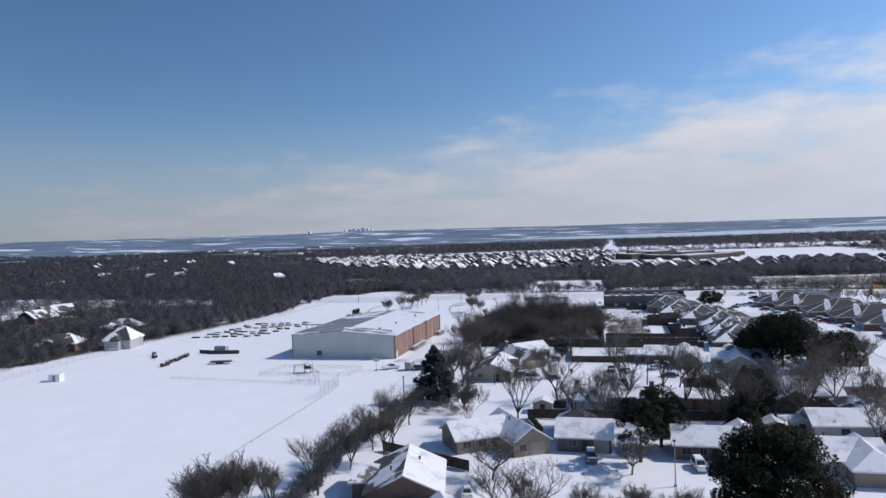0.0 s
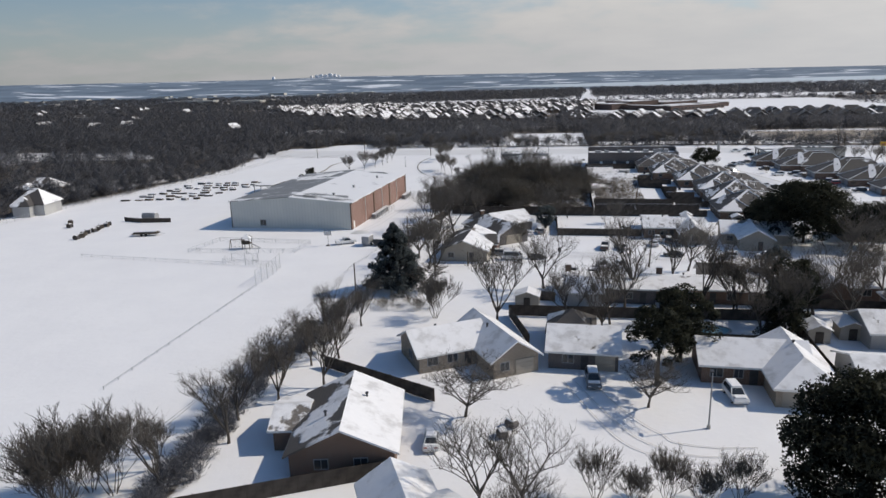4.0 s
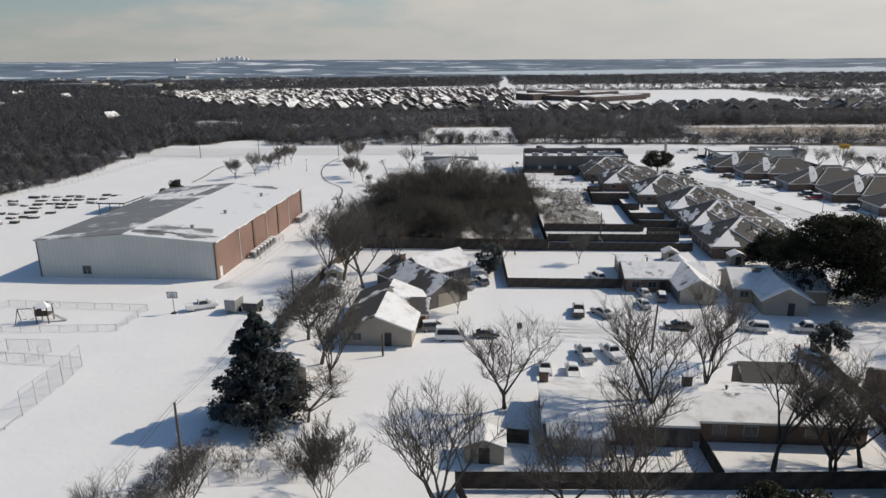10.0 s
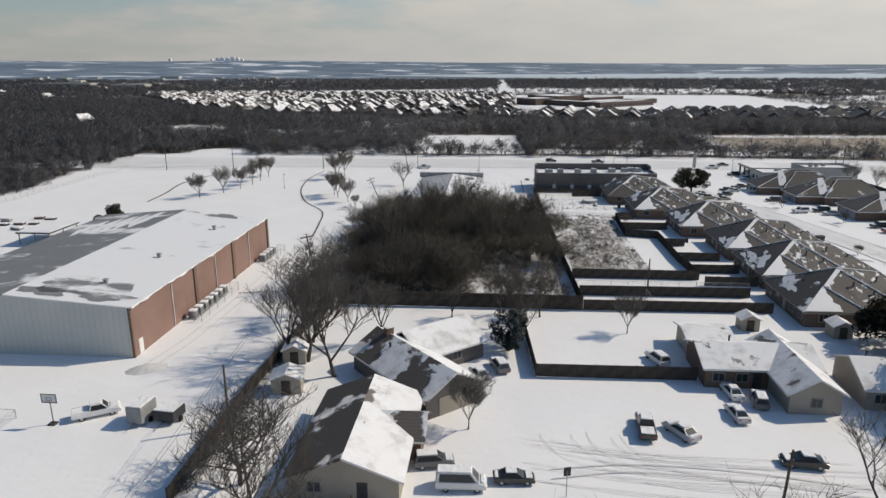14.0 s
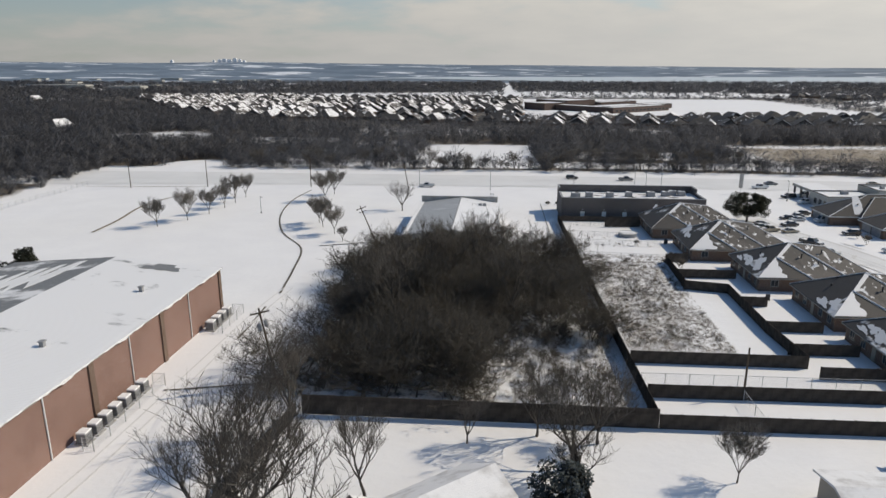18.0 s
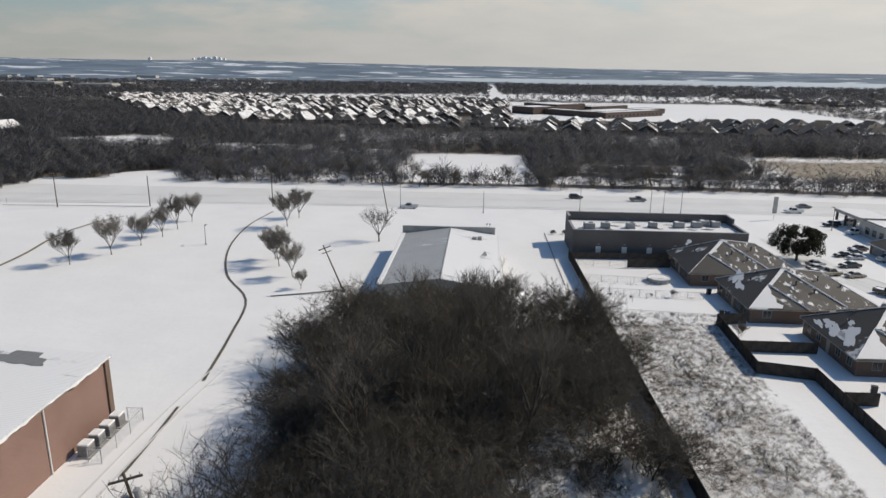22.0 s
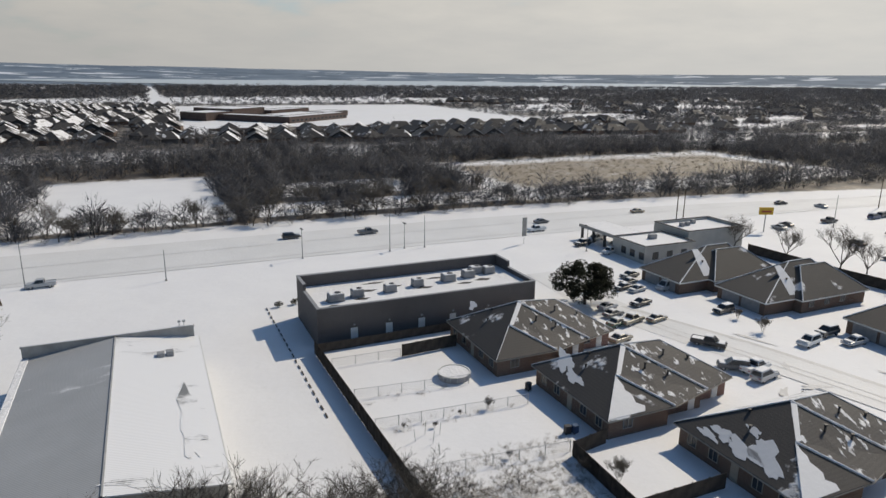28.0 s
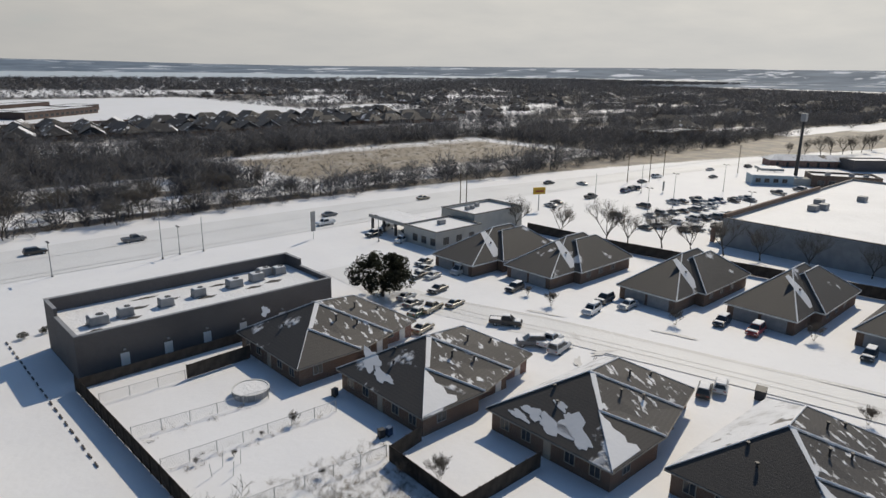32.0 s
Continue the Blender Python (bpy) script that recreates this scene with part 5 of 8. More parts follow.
def bare_tree_meshes(seed, height, spread, forks=(5, 4, 4, 4), trunk_frac=0.28, up=0.55, stems=1, radius=None, twigs=3):
    """A leafless tree: trunk mesh and branch mesh."""
    r = random.Random(seed)
    trunk, crown = Branches(), Branches()
    radius = radius or height * 0.022

    def limb(p, d, length, rad, level):
        pts, radii = [p], [rad]
        q = p
        steps = 3 if level < 2 else 2
        for i in range(steps):
            d = (d + Vector((r.uniform(-1, 1), r.uniform(-1, 1), r.uniform(-0.5, 0.9))) * (0.16 if level < 2 else 0.24)).normalized()
            q = q + d * length / steps
            pts.append(q)
            radii.append(rad * (1 - 0.55 * (i + 1) / steps))
        (trunk if level == 0 else crown).tube(pts, radii, 7 if level == 0 else (5 if level == 1 else 3))
        if level >= len(forks):
            for k in range(twigs):
                t = (d + Vector((r.uniform(-1, 1), r.uniform(-1, 1), r.uniform(-0.4, 1)))).normalized() * r.uniform(0.35, 0.95) * height / 9
                w = t.orthogonal().normalized() * 0.014
                b = pts[0].lerp(pts[-1], r.uniform(0.3, 1.0))
                o = len(crown.v)
                crown.v += [tuple(b - w), tuple(b + w), tuple(b + t + w * 0.4), tuple(b + t - w * 0.4)]
                crown.f.append((o, o + 1, o + 2, o + 3))
            return
        n = forks[level]
        for k in range(n):
            t = 0.45 + 0.55 * (k + r.uniform(0.2, 0.9)) / n if level else r.uniform(0.72, 1.0)
            t = min(t, 0.999)
            i = min(int(t * steps), steps - 1)
            s = pts[i].lerp(pts[i + 1], t * steps - i)
            az = math.tau * (k * 0.618 + r.uniform(-0.12, 0.12)) + seed
            out = Vector((math.cos(az), math.sin(az), 0))
            e = (out * spread * r.uniform(0.6, 1.1) + d * up + Vector((0, 0, 0.28))).normalized()
            share = (0.62, 0.58, 0.55, 0.6)[min(level, 3)] * r.uniform(0.75, 1.15)
            base = height * 0.72 if level == 0 else length
            limb(s, e, base * share, max(rad * 0.5, 0.02), level + 1)

    for s in range(stems):
        a = math.tau * s / stems
        lean = Vector((math.cos(a), math.sin(a), 2.4 if stems > 1 else 40)).normalized()
        p = Vector((math.cos(a) * 0.2, math.sin(a) * 0.2, -0.2)) if stems > 1 else Vector((0, 0, -0.2))
        limb(p, lean, height * trunk_frac, radius * (0.6 if stems > 1 else 1), 0)
    return trunk.mesh("trunk"), crown.mesh("crown")


def leaf_cloud(seed, blobs, per, size):
    """Small leaf cards gathered in clumps: rows of x, y, z, radius."""
    r = np.random.default_rng(seed)
    V, F, N = [], [], []
    for bx, by, bz, br in blobs:
        p = r.normal(size=(per, 3))
        p /= np.linalg.norm(p, axis=1)[:, None]
        p *= (br * r.uniform(0.35, 1.0, per) ** 0.5)[:, None]
        n = p / br + r.normal(size=(per, 3)) * 0.35 + (bx * 0.12, by * 0.12, 0.25)
        N.append(np.repeat(n / np.linalg.norm(n, axis=1)[:, None], 3, axis=0))
        p = p * (1, 1, 0.8) + (bx, by, bz)
        a = r.normal(size=(per, 3))
        a /= np.linalg.norm(a, axis=1)[:, None]
        b = np.cross(a, r.normal(size=(per, 3)))
        b /= np.linalg.norm(b, axis=1)[:, None]
        s = size * r.uniform(0.6, 1.4, per)[:, None]
        o = len(V) * 3 * per
        V.append(np.stack((p - a * s, p + a * s, p + b * s * 1.7), 1).reshape(-1, 3))
        F.append(np.arange(3 * per).reshape(-1, 3) + o)
    me = big_mesh("crown", np.concatenate(V), np.concatenate(F))
    me.attributes.new("custom_normal", "FLOAT_VECTOR", "POINT").data.foreach_set("vector", np.concatenate(N).astype(np.float32).ravel())
    me.polygons.foreach_set("use_smooth", [True] * len(me.polygons))
    return me


def bare_tree(kind, x, y, scale, turn, label, group):
    key = kind
    if key not in TREE_MESHES:
        TREE_MESHES[key] = bare_tree_meshes(**TREE_KINDS[kind])
    t, c = TREE_MESHES[key]
    g = thing("tree", label, "tree", group, pose(x, y, 0, 0, 0, turn) @ Matrix.Diagonal((scale, scale, scale, 1)))
    part("trunk", t, M["bark"], g)
    part("crown", c, M["twig_grey" if kind == "orchard" else "twig"], g, "leafless branches and twigs")
    return g


TREE_MESHES = {}
TREE_KINDS = {
    "spreading": dict(seed=1, height=9, spread=1.15, forks=(6, 5, 5, 5), trunk_frac=0.22, up=0.35),
    "oak": dict(seed=2, height=12, spread=0.78, forks=(5, 5, 5, 4), trunk_frac=0.22, up=0.72),
    "pecan": dict(seed=3, height=12.5, spread=0.66, forks=(5, 5, 5, 4), trunk_frac=0.3, up=0.7),
    "tall": dict(seed=4, height=13, spread=0.6, forks=(5, 5, 5, 4), trunk_frac=0.34, up=0.8),
    "shrub": dict(seed=5, height=6, spread=0.55, forks=(4, 5, 5), trunk_frac=0.3, up=0.85, stems=6, radius=0.075, twigs=7),
    "orchard": dict(seed=6, height=7.0, spread=0.62, forks=(6, 6, 6, 4), trunk_frac=0.24, up=0.75, radius=0.11, twigs=4),
    "hackberry": dict(seed=8, height=11, spread=0.68, forks=(5, 5, 5, 4), trunk_frac=0.20, up=0.75),
}
LAB = {"spreading": "wide-spreading leafless shade tree standing in snow", "oak": "leafless oak with a broad twiggy crown", "pecan": "tall leafless pecan tree with upswept limbs",
       "tall": "tall slender leafless tree", "shrub": "leafless many-stemmed crape myrtle", "orchard": "small leafless pear tree with upright twigs", "hackberry": "leafless hackberry with dense twigs"}
yard_trees = [
    ("spreading", 2.1, 103.6, 0.72), ("spreading", -19.0, 98.0, 0.85), ("shrub", -29.8, 130.1, 1.05), ("pecan", -19.0, 126.4, 0.95), ("oak", -13.0, 148.4, 0.92),
    ("pecan", 13.2, 137.8, 0.95), ("pecan", 2.9, 144.7, 1.0), ("oak", -2.7, 127.4, 0.8), ("hackberry", 18.4, 137.1, 0.95), ("oak", 14.6, 163.0, 0.85),
    ("hackberry", -38.5, 102.7, 0.85), ("hackberry", -42.4, 97.7, 0.85), ("oak", 1.2, 139.6, 0.85), ("oak", -37.7, 159.0, 1.0), ("spreading", -35.3, 144.0, 0.75),
    ("hackberry", -35.0, 153.3, 0.9), ("orchard", -20.5, 178.7, 0.8), ("orchard", 2.0, 207.6, 0.75),
    ("hackberry", -44.0, 88.0, 0.8), ("hackberry", -46.5, 79.0, 0.75), ("oak", -14.5, 80.5, 0.75), ("hackberry", -11.5, 73.5, 0.8), ("hackberry", -43, 109, 0.7),
    ("hackberry", -42, 118, 0.75), ("hackberry", -41, 125, 0.7), ("oak", 22, 139, 0.9), ("tall", 24, 127, 0.8),
    ("spreading", -41.8, 167, 1.1), ("oak", -38.2, 190.4, 1.1), ("oak", -43, 194.6, 1.15),
    ("oak", -10.7, 82.0, 0.72), ("shrub", -4.2, 84.3, 0.78), ("shrub", 2.3, 85.0, 0.74), ("shrub", 8.7, 86.0, 0.7), ("shrub", -0.8, 83.2, 0.6), ("shrub", 5.4, 84.2, 0.62), ("shrub", -54.0, 74.5, 1.25), ("shrub", -50.5, 77.5, 1.2), ("hackberry", -48.5, 82.0, 0.6),
    ("oak", 19.4, 126.6, 0.75), ("hackberry", 29, 137, 0.8),
    ("oak", 34.5, 134.5, 0.85), ("hackberry", 47, 138, 0.9), ("oak", 50, 175, 0.9), ("oak", 41, 118, 0.9), ("hackberry", 46, 108, 0.9), ("tall", -1.5, 131, 0.75), ("oak", -7.6, 128.5, 0.85),
    ("pecan", -45.5, 194.6, 0.78), ("tall", -33.5, 202, 0.65), ("hackberry", 56, 150, 0.9), ("oak", 60, 130, 0.9), ("oak", 58, 180, 0.9),
    ("hackberry", 24, 131, 1.0),
    ("hackberry", 63, 140, 1.0), ("oak", 69, 147, 1.0), ("hackberry", 74, 156, 1.0), ("oak", 66, 156, 0.95), ("oak", 77, 146, 1.0), ("hackberry", 60, 116, 0.9), ("oak", 66, 125, 1.0), ("oak", -13.0, 205.5, 0.55), ("hackberry", -24.5, 212.5, 0.5), ("tall", -40, 112, 0.62), ("hackberry", -45.5, 93, 0.75), ("hackberry", -47, 101, 0.65), ("tall", -45, 120, 0.6), ("spreading", -43, 114, 0.6),
    ("oak", -44, 201, 0.9), ("hackberry", -47, 207, 0.85), ("tall", -44, 212, 0.85), ("oak", -13.5, 209, 0.9), ("hackberry", -10.5, 213.5, 0.75), ("hackberry", -17, 214.5, 0.7), ("oak", 18.1, 136.6, 0.85), ("hackberry", 52, 127, 0.8), ("tall", 10, 151, 0.8),
    ("oak", 30.6, 139.4, 0.95), ("hackberry", 36.6, 140.2, 1.0), ("oak", 43.6, 146.5, 0.95), ("hackberry", 45.5, 168.5, 0.9), ("shrub", -52.0, 73.2, 1.1), ("shrub", -56.0, 75.5, 1.05), ("shrub", -53.0, 77.6, 1.1),
]
rt = random.Random(11)
GROWN = {"oak": 1.16, "hackberry": 1.1, "spreading": 1.3, "pecan": 1.12, "tall": 1.05}
for k, x, y, s in yard_trees:
    bare_tree(k, x, y, s * GROWN.get(k, 1.15), rt.uniform(0, 360), LAB[k], "yard trees")
for x, y in ((-108.4, 307.5), (-104.2, 315.6), (-101.8, 323.5), (-100.6, 331.6), (-100.5, 339.5), (-100.7, 348.2), (-61.4, 303.8), (-68.3, 315.4), (-66.0, 310.5), (-74.4, 345.3), (-74.3, 355.7)):
    bare_tree("orchard", x, y, rt.uniform(0.95, 1.25) if y > 296 else 0.5, rt.uniform(0, 360), LAB["orchard"], "lawn trees")
bare_tree("orchard", -57.8, 296.6, 0.5, 30, LAB["orchard"], "lawn trees")
bare_tree("oak", -48.9, 332.5, 0.78, 40, LAB["oak"], "lawn trees")


# round the thicket and along the far side of the road
for i, (k, x, y, s) in enumerate((("hackberry", -43.5, 243, 0.85), ("tall", -41, 254, 0.8), ("hackberry", -38.5, 265, 0.85), ("tall", -34, 277, 0.75), ("hackberry", -27, 281, 0.7),
                                  ("tall", -20, 282, 0.62), ("hackberry", -14, 281, 0.6), ("tall", -9.5, 275, 0.65), ("hackberry", -8, 262, 0.6), ("tall", -30, 250, 1.12), ("tall", -24, 262, 1.08), ("pecan", -36, 240, 1.1), ("tall", -20, 247, 1.0))):
    bare_tree(k, x, y, s, i * 67, LAB[k], "trees of the thicket")
for i in range(40):
    x = -118 + i * 5.1 + rt.uniform(-2.4, 2.4)
    y = float(road_north(x)) + rt.uniform(5, 34 if x < -58 or x > 6 else 14)
    k = rt.choice(("spreading", "oak", "hackberry", "oak"))
    bare_tree(k, x, y, rt.uniform(0.5, 0.85), rt.uniform(0, 360), LAB[k], "trees beyond the road")


def evergreen(x, y, blobs, trunk_h, label, material, per, size, name="tree", seed=3):
    g = thing(name, label, "tree", "", pose(x, y, 0))
    part("trunk", Mesh().tube((0, 0, -0.2), (0.1, 0.05, trunk_h), 0.32, 0.16, 8), M["bark"], g)
    part("crown", leaf_cloud(seed, blobs, per, size), M[material], g, "dense evergreen foliage")
    return g


def blob_crown(seed, r, h, low, n, lump=(0.24, 0.38)):
    q = np.random.default_rng(seed)
    out = []
    for _ in range(n):
        a, u = q.uniform(0, math.tau), q.uniform(0, 1)
        z = low + (h - low) * q.uniform(0.1, 0.95)
        rel = (z - low) / (h - low)
        rr = r * math.sqrt(max(0.05, 1 - (2 * rel - 0.85) ** 2 * 0.8)) * math.sqrt(u) * 0.85
        out.append((rr * math.cos(a), rr * math.sin(a), z, r * q.uniform(*lump)))
    return out


def cone_crown(seed, r, h, low, n):
    q = np.random.default_rng(seed)
    out = []
    for i in range(n):
        rel = q.uniform(0, 1) ** 1.2
        z = low + (h - low) * rel
        a = q.uniform(0, math.tau)
        rr = r * (1 - rel) ** 0.65 * q.uniform(0.4, 0.95)
        out.append((rr * math.cos(a), rr * math.sin(a), z, 0.3 + 1.1 * (1 - rel) * q.uniform(0.6, 1.2)))
    return out


evergreen(-40.8, 144.5, cone_crown(1, 6.0, 12.8, 0.8, 210), 9, "dark blue-green juniper beside a wire fence", "ever", 150, 0.15, seed=1)
evergreen(18.6, 84.5, blob_crown(2, 8.8, 13.4, 2.0, 180, (0.11, 0.22)), 6, "dark green live oak with a dense crown", "oak", 330, 0.13, seed=2)
evergreen(3.6, 109.5, blob_crown(3, 4.6, 11.0, 3.4, 50, (0.11, 0.22)), 5, "dark evergreen oak above the driveway", "oak", 190, 0.12, seed=3)
evergreen(7.4, 117.5, blob_crown(13, 5.2, 10.6, 2.4, 70, (0.13, 0.26)), 5, "dark green oak crowded against the house", "oak", 200, 0.13, seed=13)
evergreen(7.6, 125.0, blob_crown(14, 3.0, 6.5, 0.8, 30), 3, "dark green garden evergreen by the fence", "oak", 260, 0.12, seed=14)
evergreen(22.0, 126.5, blob_crown(15, 3.6, 7.5, 1.0, 40), 4, "dark evergreen beside the frozen pool", "oak", 260, 0.12, seed=15)
evergreen(43, 189, blob_crown(4, 12.4, 13.6, 1.8, 220, (0.10, 0.21)), 6, "broad dark live oak beside the street", "oak", 380, 0.13, seed=4)
evergreen(56, 186, blob_crown(24, 6.6, 9.8, 1.6, 80, (0.14, 0.26)), 4, "dark live oak at the street corner", "oak", 300, 0.13, seed=24)
evergreen(-104, 252.5, blob_crown(26, 3.2, 9.6, 0.6, 30), 3, "dark evergreen tree behind the hall", "oak", 240, 0.14, seed=26)
evergreen(38.5, 205, blob_crown(9, 5.0, 7.0, 1.2, 40), 4, "dark live oak by the duplexes", "oak", 200, 0.18, seed=9)
evergreen(43.5, 325.4, blob_crown(5, 6.4, 7.6, 1.6, 80, (0.12, 0.24)), 4, "spreading dark green live oak in the car park", "oak", 210, 0.13, seed=5)
evergreen(-15.8, 200.2, blob_crown(6, 2.9, 6.0, 0.8, 30), 3, "dark evergreen bush by the driveway", "ever", 180, 0.13, seed=6)
evergreen(31.4, 166.6, blob_crown(7, 2.6, 4.6, 0.6, 24), 2, "rounded dark evergreen in a front yard", "ever", 180, 0.13, seed=7)
evergreen(25.5, 133.9, blob_crown(8, 4.6, 10.8, 1.4, 62, (0.14, 0.27)), 5, "dark evergreen oak behind a fence", "oak", 300, 0.11, seed=8)

# the thicket behind the fence: too many stems to count


def stand_template(seed, height, forks, stems, radius, twigs, spread=1.0, up=0.42):
    """A bare tree or bush as plain arrays, to be scattered."""
    t, c = bare_tree_meshes(seed, height, spread, forks, 0.26, up, stems=stems, radius=radius, twigs=twigs)
    vv, ff, o = [], [], 0
    for me in (t, c):
        co = np.empty(len(me.vertices) * 3, np.float32)
        me.vertices.foreach_get("co", co)
        li = np.empty(len(me.loops), np.int32)
        me.loops.foreach_get("vertex_index", li)
        vv.append(co.reshape(-1, 3))
        ff.append(li.reshape(-1, 4) + o)
        o += len(me.vertices)
        bpy.data.meshes.remove(me)
    return np.concatenate(vv), np.concatenate(ff)


grove_templates = [stand_template(20 + i, 9.0, (5, 5, 4), 2 if i % 2 else 1, 0.14, 8) for i in range(6)]
bush_templates = [stand_template(50 + i, 5.0, (4, 5), 3, 0.05, 9, 0.8, 0.6) for i in range(5)]


def in_grove(x, y):
    west = np.interp(y, [218, 250, 272, 286], [-51, -50, -48, -40]) + 2.5 * np.sin(y / 9)
    return ((x > west) & (x < -4.6 + 1.0 * np.sin(y / 7)) & (y > 221) & (y < 283)).astype(float) * (1 - 0.86 * inside(x, y, -25, -4, 217, 242, 3))


gp = places_for(in_grove, -54, -5, 219, 285, 430, (0.7, 1.05), (0.9, 1.15), 0.3)
dome = 0.86 + 0.42 * np.clip(1 - ((gp[:, 0] + 29) / 21) ** 2, 0, 1) * np.clip(1 - ((gp[:, 1] - 255) / 38) ** 2, 0, 1)
gp[:, 4] *= dome * rng.choice((0.75, 0.9, 1.0, 1.25), len(gp))
gp[:, 3] *= 0.9 + 0.25 * dome
tagged(part("thicket", scatter("thicket", grove_templates, gp, rng), M["grove"]), "dense dark thicket of bare trees behind a fence", "thicket", kind="stuff")
gb = places_for(in_grove, -52, -5, 219, 285, 640, (0.22, 0.42), (0.7, 1.2), 0.2)
tagged(part("undergrowth", scatter("undergrowth", near_clumps, gb, rng), M["grove"]), "tangled dark undergrowth beneath the thicket", "undergrowth", kind="stuff")


rp = np.concatenate([
    places_for(wooded, -125, 95, 406, 484, 330, (0.55, 1.0), (0.8, 1.1)),
    places_for(lambda x, y: inside(x, y, 84, 210, 414, 432, 4) * (y > road_north(x) + 4), 84, 210, 404, 436, 60, (0.4, 0.75), (0.8, 1.1)),
])
tagged(part("roadside_trees", scatter("roadside_trees", grove_templates, rp, rng), M["belt"]), "bare grey trees along the far side of the road", "woods", kind="stuff")


bp = np.concatenate([
    places_for(lambda x, y: inside(x, y, -120, 270, 404, 416, 3) * (0.55 + 0.45 * wave(x, y, 17, 2.0)) * (y > road_north(x) + 3), -120, 270, 396, 424, 640, (0.4, 0.85), (0.5, 0.9), 0.42),
    places_for(lambda x, y: inside(x, y, 84, 200, 414, 434, 5) * (y > road_north(x) + 3), 80, 205, 404, 440, 170, (0.4, 0.9), (0.6, 1.0)),
])
tagged(part("roadside_bushes", scatter("roadside_bushes", bush_templates, bp, rng), M["belt"]), "low bare bushes along the far side of the road", "bushes", kind="stuff")


def tuft(seed, n=20, h=0.7, w=0.012):
    r = np.random.default_rng(seed)
    V, F = [], []
    for _ in range(n):
        a, l = r.uniform(0, math.tau), r.uniform(0.3, 1)
        b = r.uniform(-0.3, 0.3, 2)
        tip = (b[0] + math.cos(a) * 0.45 * l, b[1] + math.sin(a) * 0.45 * l, h * l)
        o = len(V)
        V += [(b[0] - w, b[1], -0.05), (b[0] + w, b[1] + w, -0.05), tip]
        F.append((o, o + 1, o + 2))
    return np.array(V), np.array(F)


tufts = [tuft(i) for i in range(5)]


def in_lot(x, y):
    return ((x > -2.5) & (x < 12.5 + 0.0 * y) & (y > 237) & (y < 285)).astype(float) * (0.6 + 0.4 * wave(x, y, 4, 1))


lp = places_for(in_lot, -3, 13, 236, 286, 12000, (0.35, 1.0), (0.5, 1.1), 0.35)
tagged(part("weeds", scatter("weeds", tufts, lp, rng), M["brush"]), "dry brown weeds poking through the snow", "weeds", kind="stuff")
cp2 = places_for(lambda x, y: inside(x, y, -27, -5, 219, 244, 2) * (0.6 + 0.4 * wave(x, y, 3, 2)), -28, -4.6, 218, 246, 3200, (0.5, 1.4), (0.6, 1.4), 0.4)
tagged(part("weeds", scatter("weeds", tufts, cp2, rng), M["brush"]), "dry weeds and saplings in a corner of the thicket", "weeds", kind="stuff")
cb = places_for(lambda x, y: inside(x, y, -26, -6, 219.5, 244, 1.5), -27, -5.5, 218.6, 245, 110, (0.35, 0.8), (0.5, 0.9))
tagged(part("saplings", scatter("saplings", bush_templates, cb, rng), M["grove"]), "thin bare saplings in the snowy corner of the thicket", "saplings", kind="stuff")
lb = places_for(lambda x, y: inside(x, y, -3.5, 11, 240, 285, 2) * smooth(13, -4, x), -4.5, 12, 238, 286, 120, (0.25, 0.62), (0.6, 1.0), 0.3)
tagged(part("saplings", scatter("saplings", bush_templates, lb, rng), M["twig"]), "bare brown saplings spreading from the thicket into the lot", "saplings", kind="stuff")
fp = places_for(lambda x, y: inside(x, y, 92, 258, 428, 512, 8), 90, 260, 425, 515, 3000, (0.8, 2.2), (0.5, 0.9), 0.4)
tagged(part("weeds", scatter("weeds", tufts, fp, rng), M["brush"]), "dry grass across a snowy field", "weeds", kind="stuff")


def hedge_line(y):
    return np.interp(y, [60, 79, 105, 134, 167, 205, 216], [-45.5, -45.5, -48.3, -45.2, -46.5, -47.2, -46.8])


def in_hedgerow(x, y):
    return np.exp(-((x - hedge_line(y)) / np.where(y < 136, 2.3, 1.3)) ** 2) * np.where(y < 136, 1.0, 0.42)


hp = places_for(in_hedgerow, -53, -40, 60, 216, 2300, (0.18, 0.48), (0.5, 1.1), 0.55)
tagged(part("hedgerow", scatter("hedgerow", near_clumps, hp, rng), M["belt"]), "overgrown bare hedgerow along a wire fence", "hedgerow", kind="stuff")

# ---- vehicles ----
CAR_SHAPES = {
    # length, width, lower-body profile (x, z), cabin: x at sill and roof (rear, front), sill, roof height
    "sedan": (4.75, 1.82, ((-2.37, 0.45), (-2.34, 0.86), (-1.95, 0.98), (1.0, 0.94), (2.1, 0.78), (2.37, 0.55), (2.36, 0.32), (-2.3, 0.3)), (-1.75, -0.95, 0.35, 1.15), 0.94, 1.45),
    "suv": (4.85, 1.95, ((-2.42, 0.5), (-2.4, 1.0), (-2.2, 1.08), (1.05, 1.08), (2.2, 0.96), (2.42, 0.65), (2.4, 0.4), (-2.38, 0.38)), (-2.3, -2.05, 0.4, 1.2), 1.06, 1.74),
    "pickup": (5.6, 1.98, ((-2.8, 0.55), (-2.79, 1.05), (-2.7, 1.08), (1.3, 1.1), (2.55, 1.0), (2.8, 0.7), (2.78, 0.42), (-2.75, 0.45)), (-0.75, -0.6, 0.75, 1.4), 1.08, 1.82),
    "van": (5.3, 2.0, ((-2.65, 0.45), (-2.63, 1.15), (-2.55, 1.2), (1.6, 1.15), (2.45, 0.98), (2.65, 0.7), (2.62, 0.36), (-2.6, 0.36)), (-2.55, -2.45, 1.1, 1.85), 1.14, 2.1),
}
CAR_DATA = {}


